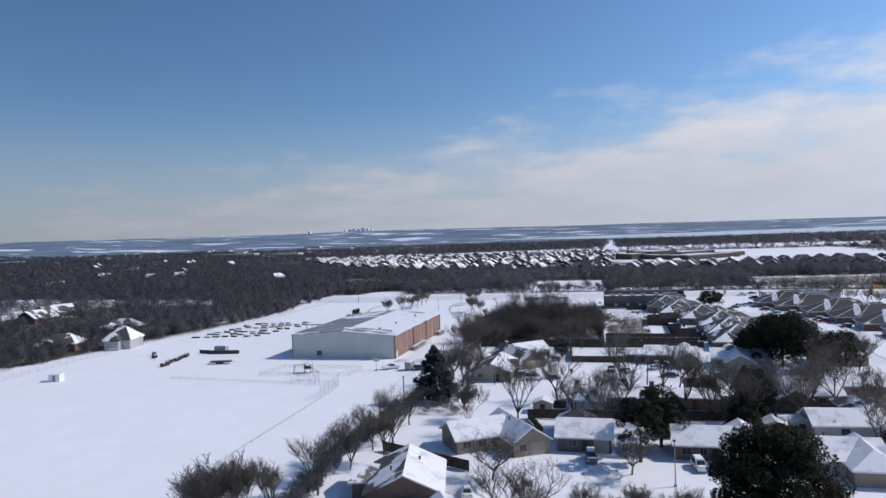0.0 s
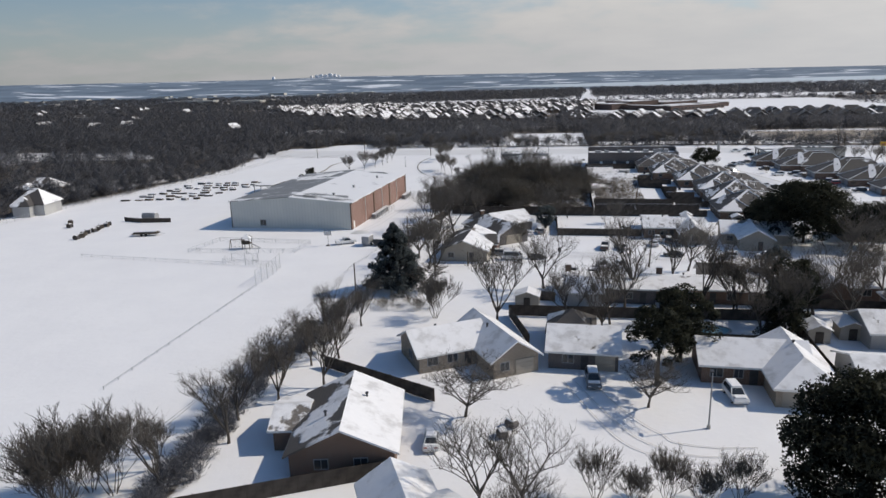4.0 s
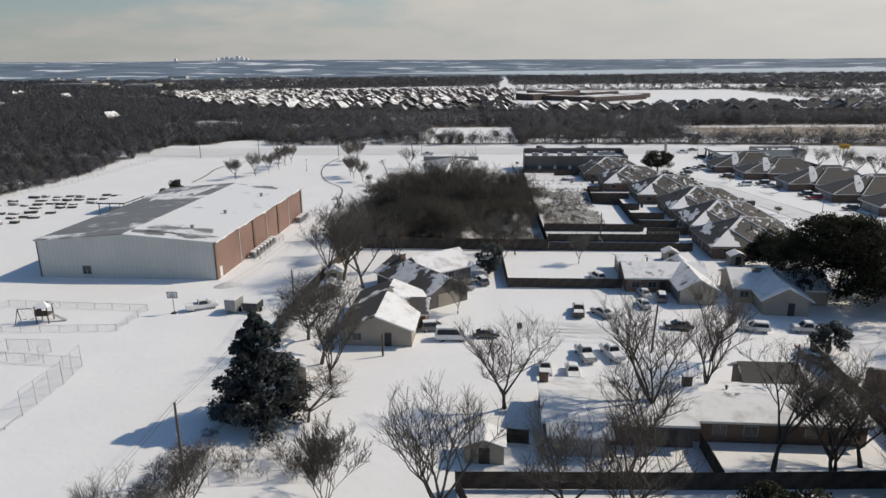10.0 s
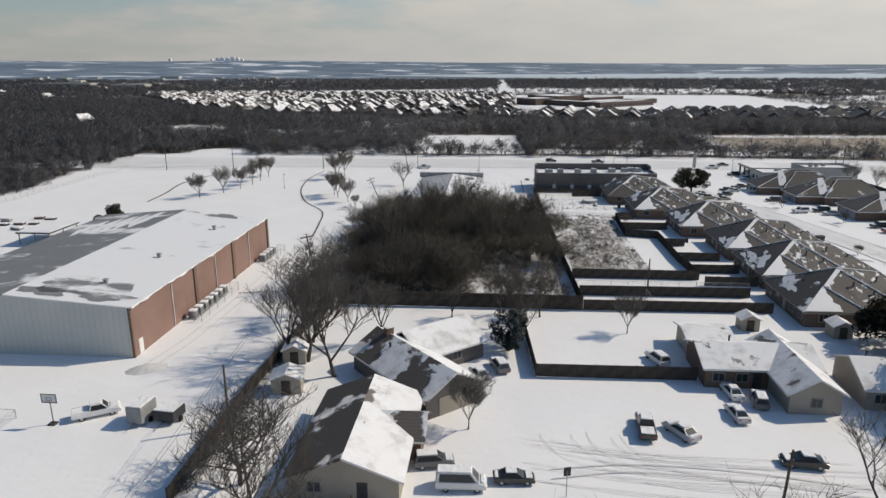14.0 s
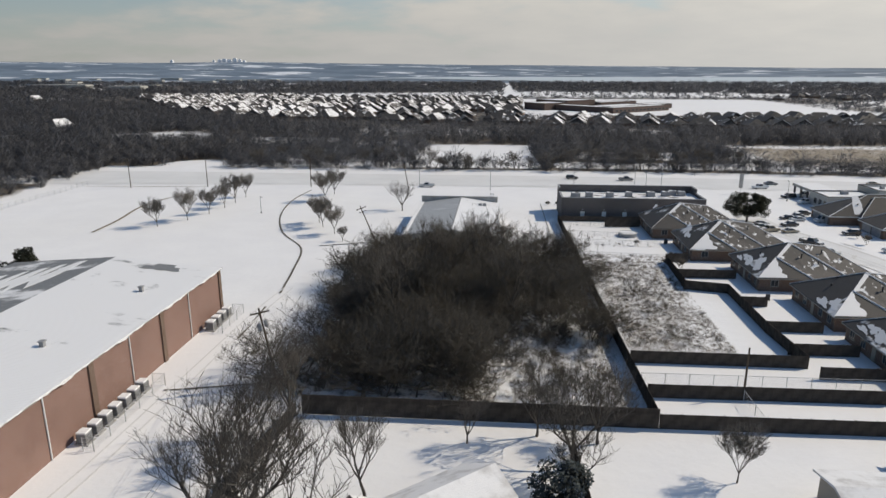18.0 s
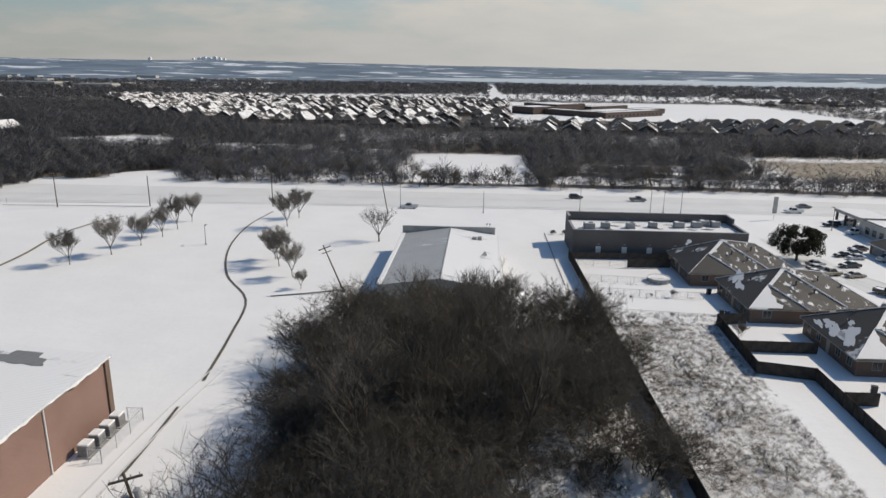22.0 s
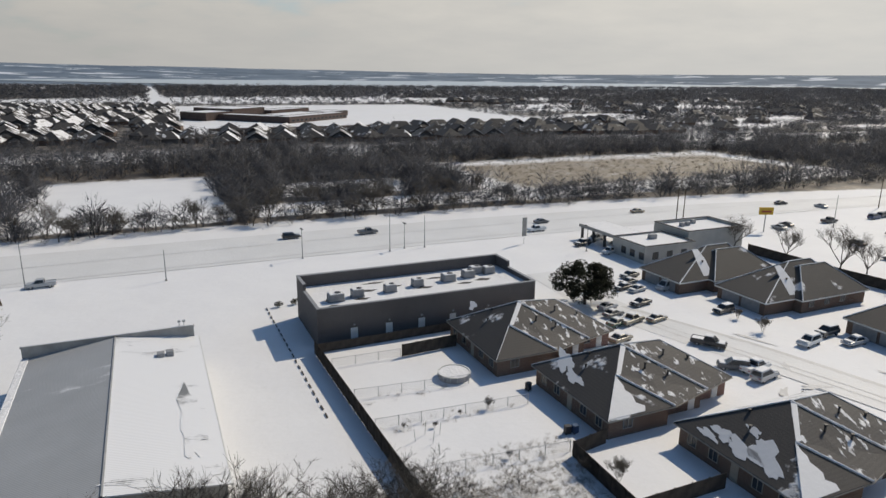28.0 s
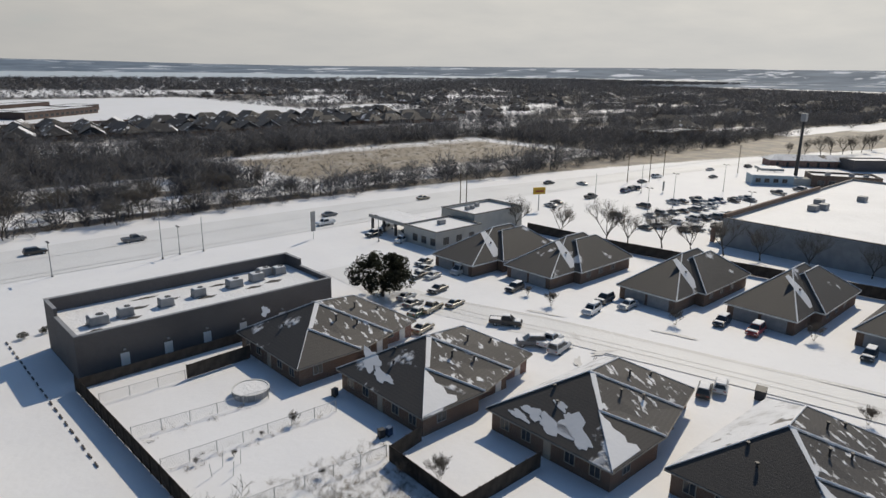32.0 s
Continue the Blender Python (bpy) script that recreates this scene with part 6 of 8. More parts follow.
def car_meshes(kind):
    if kind in CAR_DATA:
        return CAR_DATA[kind]
    length, w, prof, (cr0, cr1, cf1, cf0), sill, top = CAR_SHAPES[kind]
    h = w / 2
    body = Mesh()
    n = len(prof)
    v = []
    for y, inset in ((-h, 0.09), (-h + 0.1, 0.0), (h - 0.1, 0.0), (h, 0.09)):
        cz = 0.65
        v += [(x * (1 - inset * 0.25), y, cz + (z - cz) * (1 - inset * 1.3)) for x, z in prof]
    f = [tuple(range(n - 1, -1, -1)), tuple(range(3 * n, 4 * n))]
    for r in range(3):
        f += [(r * n + i, r * n + (i + 1) % n, (r + 1) * n + (i + 1) % n, (r + 1) * n + i) for i in range(n)]
    body.add(v, f)
    if kind == "pickup":
        body.box(-2.7, -0.85, -0.92, -0.82, 1.05, 1.2).box(-2.7, -0.85, 0.82, 0.92, 1.05, 1.2).box(-2.78, -2.68, -0.92, 0.92, 1.05, 1.2)
    a, b = h - 0.06, h - 0.26
    lo, hi = sill - 0.03, top
    cv = [(cr0, -a, lo), (cf0, -a, lo), (cf0, a, lo), (cr0, a, lo), (cr1, -b, hi - 0.05), (cf1, -b, hi - 0.05), (cf1, b, hi - 0.05), (cr1, b, hi - 0.05),
          (cr1 + 0.1, -b + 0.1, hi), (cf1 - 0.1, -b + 0.1, hi), (cf1 - 0.1, b - 0.1, hi), (cr1 + 0.1, b - 0.1, hi)]
    cabin = Mesh().add(cv, [(0, 1, 5, 4), (1, 2, 6, 5), (2, 3, 7, 6), (3, 0, 4, 7), (4, 5, 9, 8), (5, 6, 10, 9), (6, 7, 11, 10), (7, 4, 8, 11), (8, 9, 10, 11)])

    def pane(i, j, k, l, out):
        """A pane on one side of the cabin, set in from its edges and a little proud."""
        q = [Vector(cv[n]) for n in (i, j, k, l)]
        c = sum(q, Vector()) / 4
        q = [c + (p - c) * 0.86 for p in q]
        o = Vector(out) * 0.012
        return Mesh().add([p + o for p in q] + [p - o * 2 for p in q], [(0, 1, 2, 3), (7, 6, 5, 4), (0, 4, 5, 1), (1, 5, 6, 2), (2, 6, 7, 3), (3, 7, 4, 0)])

    panes = [("windscreen", pane(1, 2, 6, 5, (1, 0, 0.3))), ("rear_window", pane(3, 0, 4, 7, (-1, 0, 0.3))), ("side_window", pane(0, 1, 5, 4, (0, -1, 0.2))), ("side_window", pane(2, 3, 7, 6, (0, 1, 0.2)))]
    snow = Mesh().box(cr1 + 0.0, cf1 - 0.05, -b + 0.04, b - 0.04, top, top + 0.13, 0.05)
    hood = Mesh().box(cf0 + 0.15, prof[4][0] - 0.05, -h + 0.2, h - 0.2, prof[3][1] - 0.08, prof[3][1] + 0.07, 0.05)
    rear = None
    if kind == "sedan":
        rear = Mesh().box(-2.2, cr0 - 0.05, -h + 0.2, h - 0.2, 0.9, 1.05, 0.05)
    if kind == "pickup":
        rear = Mesh().box(-2.66, -0.85, -0.82, 0.82, 0.95, 1.14, 0.04)
    wheel = Mesh().tube((0, -0.11, 0), (0, 0.11, 0), 0.34, 0.34, 14)
    rim = Mesh().tube((0, -0.125, 0), (0, 0.125, 0), 0.19, 0.19, 8)
    lamp = Mesh().box(-0.05, 0.05, -0.2, 0.2, -0.07, 0.07, 0.02)
    CAR_DATA[kind] = dict(body=body.data("body"), cabin=cabin.data("cabin"), panes=[(n, m.data(n)) for n, m in panes], snow=[m.data("snow_cap") for m in (snow, hood, rear) if m], wheel=wheel.data("wheel"), rim=rim.data("rim"), lamp=lamp.data("lamp"))
    return CAR_DATA[kind]


CAR_BUILT = {}
CAR_WORD = {"sedan": ("car", "saloon car"), "suv": ("car", "sport-utility car"), "pickup": ("pickup_truck", "pickup truck"), "van": ("van", "panel van")}


def car(kind, colour, x, y, angle, group, snow=True, where="parked on snow"):
    """angle: degrees from +x to which its nose points."""
    at = pose(x, y, 0.0, 0, 0, angle) @ Matrix.Diagonal((0.92, 0.92, 0.92, 1))
    key = (kind, colour, group, snow, where)
    if key in CAR_BUILT:
        return copy_thing(CAR_BUILT[key], at)
    d = car_meshes(kind)
    wheel, rim, lamp = d["wheel"], d["rim"], d["lamp"]
    name, word = CAR_WORD[kind]
    label = f"{colour} {word} {'capped with snow, ' if snow else ''}{where}"
    g = thing(name, label, name.split("_")[0] if kind != "pickup" else "pickup truck", group, at)

    def own(nm, me, mt, parent, lab=""):
        ob = part(nm, me, mt, parent, lab)
        if me.materials[0] != mt:
            ob.data = me.copy()
            ob.data.materials[0] = mt
        return ob

    own("body", d["body"], PAINT[colour], g)
    own("cabin", d["cabin"], PAINT[colour], g)
    for nm, me in d["panes"]:
        own(nm, me, M["glass"], g)
    if snow:
        for me in d["snow"]:
            own("snow_cap", me, M["snow"], g, "snow lying on top")
    length, w = CAR_SHAPES[kind][0], CAR_SHAPES[kind][1]
    for sx in (-0.3, 0.31):
        for sy in (-1, 1):
            wob = own("wheel", wheel, M["tyre"], g)
            wob.location = (length * sx, sy * (w / 2 - 0.12), 0.33)
            own("rim", rim, M["steel"], wob)
    for sy in (-1, 1):
        o = own("headlight", lamp, M["white"], g)
        o.location = (length / 2 - 0.04, sy * (w / 2 - 0.32), 0.66)
        o = own("tail_light", lamp, M["red"], g)
        o.location = (-length / 2 + 0.04, sy * (w / 2 - 0.3), 0.8)
    CAR_BUILT[key] = g
    return g


near_cars = [
    ("suv", "grey", -4.3, 109.0, 275), ("suv", "white", 12.5, 107.5, 278), ("sedan", "white", -21.6, 91.5, 100),
    ("pickup", "black", -1.1, 179.8, 85), ("sedan", "silver", 2.6, 179.3, 120), ("sedan", "white", 11.1, 189.0, 95), ("sedan", "silver", 9.9, 183.6, 95), ("suv", "grey", 13.6, 187.0, 80),
    ("sedan", "black", 13.2, 174.3, 175), ("suv", "white", 4.3, 198.0, 110), ("sedan", "silver", -19.6, 191.6, 115), ("suv", "grey", -17.0, 194.2, 110),
    ("suv", "grey", -23.6, 171.6, 10), ("van", "white", -20.7, 168.2, 2), ("pickup", "silver", -2.0, 163.2, 100), ("pickup", "white", 1.7, 163.8, 105), ("sedan", "black", -15.7, 169.5, 3),
    ("suv", "white", 24.3, 174.0, 170), ("pickup", "white", -7.8, 158.3, 90), ("pickup", "white", -4.3, 157.5, 90), ("pickup", "silver", 31.9, 174.1, 175), ("sedan", "black", 28.3, 163.3, 110),
]
for kind, colour, x, y, a in near_cars:
    car(kind, colour, x, y, a, "cars in the yards and streets")
street_cars = [
    ("pickup", "black", 50.0, 302.6, -55), ("suv", "grey", 46.9, 294.9, 140), ("pickup", "white", 49.4, 293.4, 10), ("suv", "silver", 48.4, 291.0, 10),
    ("suv", "white", 64.8, 297.0, 190), ("suv", "black", 70.9, 298.6, 185), ("sedan", "silver", 71.6, 294.4, 180), ("suv", "black", 76.4, 280.4, 185), ("suv", "red", 76.6, 275.2, 185), ("suv", "black", 79.6, 260.6, 185),
    ("sedan", "tan", 38.6, 309.2, 15), ("sedan", "black", 52.7, 321.3, 190), ("sedan", "green", 42.5, 314.8, 15), ("pickup", "tan", 45.3, 314.8, 15), ("suv", "black", 63.7, 312.8, 185),
    ("van", "silver", 63.6, 326.6, 185), ("sedan", "grey", 61.9, 335.7, 190), ("sedan", "silver", 57.3, 327.8, 190), ("sedan", "black", 55.6, 329.8, 190), ("sedan", "grey", 58.8, 332.2, 190),
    ("suv", "black", 51.6, 271.0, 20), ("suv", "white", 54.4, 270.2, 20), ("sedan", "grey", 44.6, 318.6, 10), ("sedan", "silver", 46.0, 322.0, 12), ("sedan", "tan", 50.0, 314.0, 12),
    ("sedan", "red", 86, 240, 185), ("suv", "silver", 84, 222, 185), ("sedan", "grey", 50, 250, 15), ("suv", "white", 52, 232, 15), ("sedan", "black", 53, 214, 15), ("sedan", "silver", 52, 217, 15), ("pickup", "grey", 82, 205, 185),
]
for kind, colour, x, y, a in street_cars:
    car(kind, colour, x, y, a, "cars along the duplex street")
road_cars = [("pickup", "silver", -46, 372, 180), ("suv", "black", 5, 393, 0), ("pickup", "grey", 24, 391, 2), ("sedan", "grey", 72.5, 386, 2), ("pickup", "white", 66, 378, 182), ("sedan", "tan", 107.5, 388, 0), ("sedan", "black", 160.7, 382, 355), ("pickup", "black", 150, 357, 0),
             ("sedan", "black", 134.6, 358.4, 90), ("sedan", "silver", 129.5, 356.5, 90), ("suv", "blue", 168, 356, 5), ("suv", "grey", 172.9, 356.6, 5), ("sedan", "black", 190, 363, 350), ("suv", "white", 205, 366, 350), ("sedan", "black", 222, 352, 350), ("sedan", "silver", 240, 362, 350), ("suv", "black", 262, 356, 350)]
for kind, colour, x, y, a in road_cars:
    car(kind, colour, x, y, a, "cars on the main road", False, "on the snowy main road")
for i, (x, y) in enumerate(((162.6, 336), (165.8, 335), (172.1, 333), (176, 329), (183.1, 326.5), (186.5, 324), (150, 338.5), (132.9, 336.5), (134.4, 308.5), (175.3, 357), (168.5, 373.6), (205.2, 321.6), (218.1, 319.6))):
    car(("suv", "sedan", "pickup")[i % 3], ("silver", "black", "grey", "white", "black")[i % 5], x, y, (78, 80, 255)[i % 3] + i % 4, "cars in the store car park", i % 3 == 0, "in the store car park")
rc = random.Random(5)
tones = ("black", "grey", "silver", "white", "black", "grey", "blue", "grey", "black", "silver")
for row, (rx, ry, n, dx, dy) in enumerate(((126, 323.5, 8, 3.9, -0.8), (131, 315.5, 8, 3.8, -0.7), (140, 329.5, 7, 4.2, -0.6), (148, 318, 6, 3.9, -0.6), (167, 331, 5, 4.4, -2.0))):
    for i in range(n):
        if rc.random() < 0.14:
            continue
        car(rc.choice(("sedan", "suv", "sedan", "suv", "pickup")), rc.choice(tones), rx + i * dx + rc.uniform(-0.5, 0.5), ry + i * dy + rc.uniform(-1.1, 1.1), rc.choice((78, 258)) + rc.uniform(-4, 4), "cars in the store car park", i % 3 == 1, "in the store car park")

# ---- fences ----
FENCE = {}


def board_panel(h):
    if h not in FENCE:
        n, v, f = 14, [], []
        for i in range(n):
            for x, dy in ((i * 2.4 / n, 0.0), ((i + 0.08) * 2.4 / n, -0.022), ((i + 0.92) * 2.4 / n, -0.022)):
                zt = h + 0.025 * math.sin(i * 2.7)
                v += [(x, dy, 0.02), (x, dy, zt), (x, dy + 0.045, zt), (x, dy + 0.045, 0.02)]
        v += [(2.4, 0, 0.02), (2.4, 0, h), (2.4, 0.045, h), (2.4, 0.045, 0.02)]
        for k in range(len(v) // 4 - 1):
            o = k * 4
            f += [(o, o + 4, o + 5, o + 1), (o + 1, o + 5, o + 6, o + 2), (o + 2, o + 6, o + 7, o + 3), (o + 3, o + 7, o + 4, o)]
        e = len(v) - 4
        m = Mesh().add(v, f + [(0, 1, 2, 3), (e + 3, e + 2, e + 1, e)])
        FENCE[h] = (m.data("panel"), Mesh().box(-0.05, 0.05, 0.02, 0.12, -0.2, h + 0.05).data("post"))
    return FENCE[h]


def board_fence(pts, h=1.85, label="weathered wooden privacy fence edging a snowy yard"):
    panel, post = board_panel(h)
    g = thing("fence", label, "fence", "wooden fences", pose(*pts[0], 0))
    o = Vector((*pts[0], 0))
    for p, q in zip(pts, pts[1:]):
        p, q = Vector((*p, 0)), Vector((*q, 0))
        d = q - p
        n = max(1, round(d.length / 2.4))
        a = math.atan2(d.y, d.x)
        for i in range(n):
            s = p + d * (i / n) - o
            ob = part("panel", panel, M["wood"], g)
            ob.matrix_basis = Matrix.Translation(s) @ Matrix.Rotation(a, 4, "Z") @ Matrix.Diagonal((d.length / n / 2.4, 1, 1, 1))
            ob = part("post", post, M["wood"], g)
            ob.matrix_basis = Matrix.Translation(s) @ Matrix.Rotation(a, 4, "Z")
    return g


def wire_panel(h):
    k = ("wire", h)
    if k not in FENCE:
        n, w, v, f = 12, 0.008, [], []
        for i in range(n + 1):
            x = i * 3.0 / n
            v += [(x - w, 0, 0.06), (x + w, 0, 0.06), (x - w, 0, h / 2), (x + w, 0, h / 2), (x - w, 0, h), (x + w, 0, h)]
        for i in range(n):
            o, q = i * 6, i * 6 + 6
            f += [(o, o + 1, q + 3, q + 2), (o + 2, o + 3, q + 1, q), (o + 2, o + 3, q + 5, q + 4), (o + 4, o + 5, q + 3, q + 2)]
        m = Mesh().add(v, f)
        FENCE[k] = (m.data("wire_panel"), Mesh().tube((0, 0, -0.2), (0, 0, h + 0.08), 0.045, 0.045, 6).data("post"), Mesh().tube((0, 0, h), (3.0, 0, h), 0.03, 0.03, 4).data("rail"))
    return FENCE[k]


def chain_fence(pts, h=1.3, label="galvanised chain-link fence across the snow", group="chain-link fences"):
    panel, post, rail = wire_panel(h)
    g = thing("chain_link_fence", label, "fence", group, pose(*pts[0], 0))
    o = Vector((*pts[0], 0))
    for p, q in zip(pts, pts[1:]):
        p, q = Vector((*p, 0)), Vector((*q, 0))
        d = q - p
        n = max(1, round(d.length / 3.0))
        a = math.atan2(d.y, d.x)
        for i in range(n + 1):
            s = p + d * (i / n) - o
            ob = part("post", post, M["steel"], g)
            ob.matrix_basis = Matrix.Translation(s)
            if i < n:
                for nm, me in (("wire_panel", panel), ("rail", rail)):
                    ob = part(nm, me, M["steel"], g)
                    ob.matrix_basis = Matrix.Translation(s) @ Matrix.Rotation(a, 4, "Z") @ Matrix.Diagonal((d.length / n / 3.0, 1, 1, 1))
    return g


# round the thicket, the weedy lot and the yards behind the duplexes
board_fence([(-44, 217.2), (-3.3, 217.2)], 2.5, "tall dark wooden fence in front of the thicket")
board_fence([(-3.3, 217.4), (-4.2, 250), (-5.0, 285), (-5.9, 322.4)], 2.1, "long dark wooden fence between the thicket and the lots")
board_fence([(-3.2, 234.6), (20.2, 234.6)])
board_fence([(-3.0, 224.6), (26, 225.0)])
board_fence([(-3.2, 217.2), (27, 217.6)])
chain_fence([(8.5, 217.4), (8.4, 224.6)], 1.4)
chain_fence([(-3, 228.4), (27, 228.7)], 1.5)
board_fence([(20.2, 234.6), (19.4, 247), (19.6, 265.6), (12.6, 267.2), (13.3, 285.2), (18.2, 286.0)], 1.85, "dark wooden yard fences behind the duplexes")
for x0, x1, y in ((19.6, 28, 247.6), (19.4, 29, 239.0), (19.8, 24, 259.0), (13.0, 24, 274.5), (20.3, 29.6, 231.4)):
    board_fence([(x0, y), (x1, y)], 1.8)
board_fence([(5.5, 316.6), (14.4, 317.2)], 1.9)
board_fence([(-5.9, 322.4), (17, 323.2)], 1.4, "wooden fence along the back of the shops")
chain_fence([(-4.8, 316.9), (5.2, 316.6)])
chain_fence([(-4.6, 306.8), (10.6, 305.2)])
chain_fence([(-4.5, 298.8), (15.0, 297.4)])
chain_fence([(-4.5, 288.0), (13.6, 286.2)])
# yards in the first block
board_fence([(-47.2, 163.5), (-47.5, 186), (-46.6, 203), (-44.6, 216.8)], 1.8, "grey weathered fence along the back of the gardens")
board_fence([(-40.9, 108.8), (-23.4, 101.0)], 1.8, "dark wooden fence sloping between two back yards")
board_fence([(-43.0, 75.2), (-24.1, 85.0)], 1.8)
board_fence([(-17.8, 132.8), (6.0, 134.2), (28, 136)], 1.9)
board_fence([(-17.8, 132.6), (-13.4, 120.5)], 1.8)
board_fence([(-12.3, 192.3), (8.0, 192.6)], 1.8, "dark wooden fence along a snowy side yard")
board_fence([(-12.3, 192.3), (-13.4, 210.5)], 1.8)
board_fence([(9.0, 132.8), (9.2, 122)], 1.8)
board_fence([(9.3, 124.2), (25.6, 124.2)], 1.8)
board_fence([(25.6, 113), (25.6, 132)], 1.8)
board_fence([(-10.6, 141), (-17, 141.5)], 1.7)
board_fence([(28.6, 166), (27.8, 136.4)], 2.0, "long dark wooden fence between two yards")
board_fence([(28, 142.4), (42, 142)], 1.8)
board_fence([(7.4, 134.6), (7.2, 141.6)], 1.8)
board_fence([(100.6, 341), (101.9, 316.6), (104.7, 299.5), (110.1, 266.6), (112, 230), (112, 190)], 2.2, "long dark fence behind the eastern duplexes")
# the ball field
chain_fence([(-67.6, 97.7), (-68.4, 122), (-69.0, 143.1)], 0.4, "low field fence half buried in snow", "ball field fences")
chain_fence([(-69.0, 143.1), (-69.2, 150.9), (-70.0, 156.1)], 3.2, "tall chain-link backstop at the ball field", "ball field fences")
chain_fence([(-70.0, 156.1), (-84.3, 157.2)], 1.4, "chain-link fence beside the ball field", "ball field fences")
chain_fence([(-84.3, 157.2), (-123, 160)], 0.7, "low wire fence along the ball field", "ball field fences")
chain_fence([(-77.4, 157.9), (-77.4, 160.4), (-83.9, 160.4), (-83.9, 157.6)], 1.9, "chain-link players' bench enclosure", "ball field fences")
chain_fence([(-98.5, 166), (-72.3, 168.5), (-72.0, 177.2), (-97, 178), (-98.5, 166)], 1.1, "chain-link fence round the playground", "playground fences")
chain_fence([(-172, 120), (-176, 160), (-178, 215), (-170, 262), (-163, 300), (-164, 366)], 1.4, "wire fence along the edge of the western woods", "field fences")
chain_fence([(-64.8, 207.6), (-63.6, 207.6), (-63.6, 223.0), (-65.2, 223.0)], 1.5, "chain-link cage round the air-conditioning units", "cages")
chain_fence([(-64.6, 240.2), (-63.2, 240.2), (-63.2, 248.8), (-65.0, 248.8)], 1.5, "chain-link cage round the air-conditioning units", "cages")
chain_fence([(-45.0, 128), (-44.4, 131.4), (-30.5, 133.4)], 1.3, "wire garden fence with frosted weeds", "field fences")

# ---- poles, lamps and signs ----


def utility_pole(x, y, h, lean=0.0, turn=0.0, arm=True, transformer=False, label="weathered wooden utility pole with a crossarm", across=False):
    g = thing("utility_pole", label, "utility pole", "utility poles", pose(x, y, 0, 0, 0, turn) @ pose(0, 0, 0, 0, lean, 0))
    part("pole", Mesh().tube((0, 0, -0.3), (0, 0, h), 0.16, 0.11, 8), M["pole"], g)

    def flip(u, v):
        return (v, u) if across else (u, v)

    def beam(u0, u1, v0, v1, z0, z1):
        (xa, ya), (xb, yb) = flip(u0, v0), flip(u1, v1)
        part("crossarm", Mesh().box(xa, xb, ya, yb, z0, z1), M["pole"], g)

    if arm:
        beam(-0.07, 0.07, -1.2, 1.2, h - 0.7, h - 0.54)
        if not transformer:
            beam(0.1, 0.2, -0.9, 0.9, h - 1.5, h - 1.37)
        for v in (-1.05, -0.4, 0.4, 1.05):
            q = flip(0, v)
            part("insulator", Mesh().tube((*q, h - 0.55), (*q, h - 0.3), 0.05, 0.035, 6), M["concrete"], g)
    if transformer:
        for v, dz in ((0.45, 0.0), (-0.45, -0.35)):
            q = flip(0.1, v)
            t = part("transformer", Mesh().tube((*q, h - 2.6 + dz), (*q, h - 1.7 + dz), 0.27, 0.27, 10), M["grey"], g)
            part("bushing", Mesh().tube((*q, h - 1.7 + dz), (*q, h - 1.4 + dz), 0.05, 0.03, 6), M["concrete"], t)
    return g


utility_pole(-44.4, 132.5, 8.4, 0, 0, False, False, "plain wooden pole at the hedgerow")
utility_pole(-46.9, 177.0, 7.6, 0, 10, False, False, "plain wooden pole beside the gymnasium yard")
utility_pole(-49.3, 224.3, 10.6, -9, 20, True, True, across=True)
utility_pole(-49.6, 295.6, 9.4, -22, 0, True, False, "leaning wooden utility pole on the lawn", True)
utility_pole(-51.0, 363.0, 9.5, -10, 0, False, False, "leaning wooden utility pole by the road")
utility_pole(7.3, 165.2, 7.0, 5, 40, False, False, "slim wooden street pole in the snow")
utility_pole(-29.8, 161.9, 3.2, 0, 0, False, False, "short wooden post in a yard")
utility_pole(8.9, 226.0, 6.4, 0, 0, False, False, "dark wooden pole between the fenced yards")
utility_pole(20, 150.6, 8, 0, 0, True, False)
for x, y, h in ((-120.8, 366, 9), (-85.6, 369.1, 10), (110, 374.5, 9.5), (113, 375, 9.0), (185, 366, 10), (193, 362, 10), (-146, 362, 10), (210, 366, 10), (243, 352, 11)):
    utility_pole(x, y, h, 0, 90, h > 9.2, False, "wooden utility pole along the main road" if h <= 9.2 else "wooden utility pole with crossarm along the main road")


def lamp_post(x, y, h, arms, turn=0.0, label="grey steel lamp post", group="lamp posts"):
    g = thing("lamp_post", label, "lamp post", group, pose(x, y, 0, 0, 0, turn))
    part("base", Mesh().tube((0, 0, -0.1), (0, 0, 0.35), 0.22, 0.2, 10), M["concrete"], g)
    part("pole", Mesh().tube((0, 0, 0.3), (0, 0, h), 0.1, 0.06, 8), M["grey"], g)
    for s in arms:
        part("arm", Mesh().tube((0, 0, h - 0.1), (s, 0, h + 0.05), 0.05, 0.04, 6), M["grey"], g)
        part("lamp_head", Mesh().box(s - 0.35, s + 0.35, -0.2, 0.2, h - 0.02, h + 0.14, 0.04), M["dark"], g)
    return g


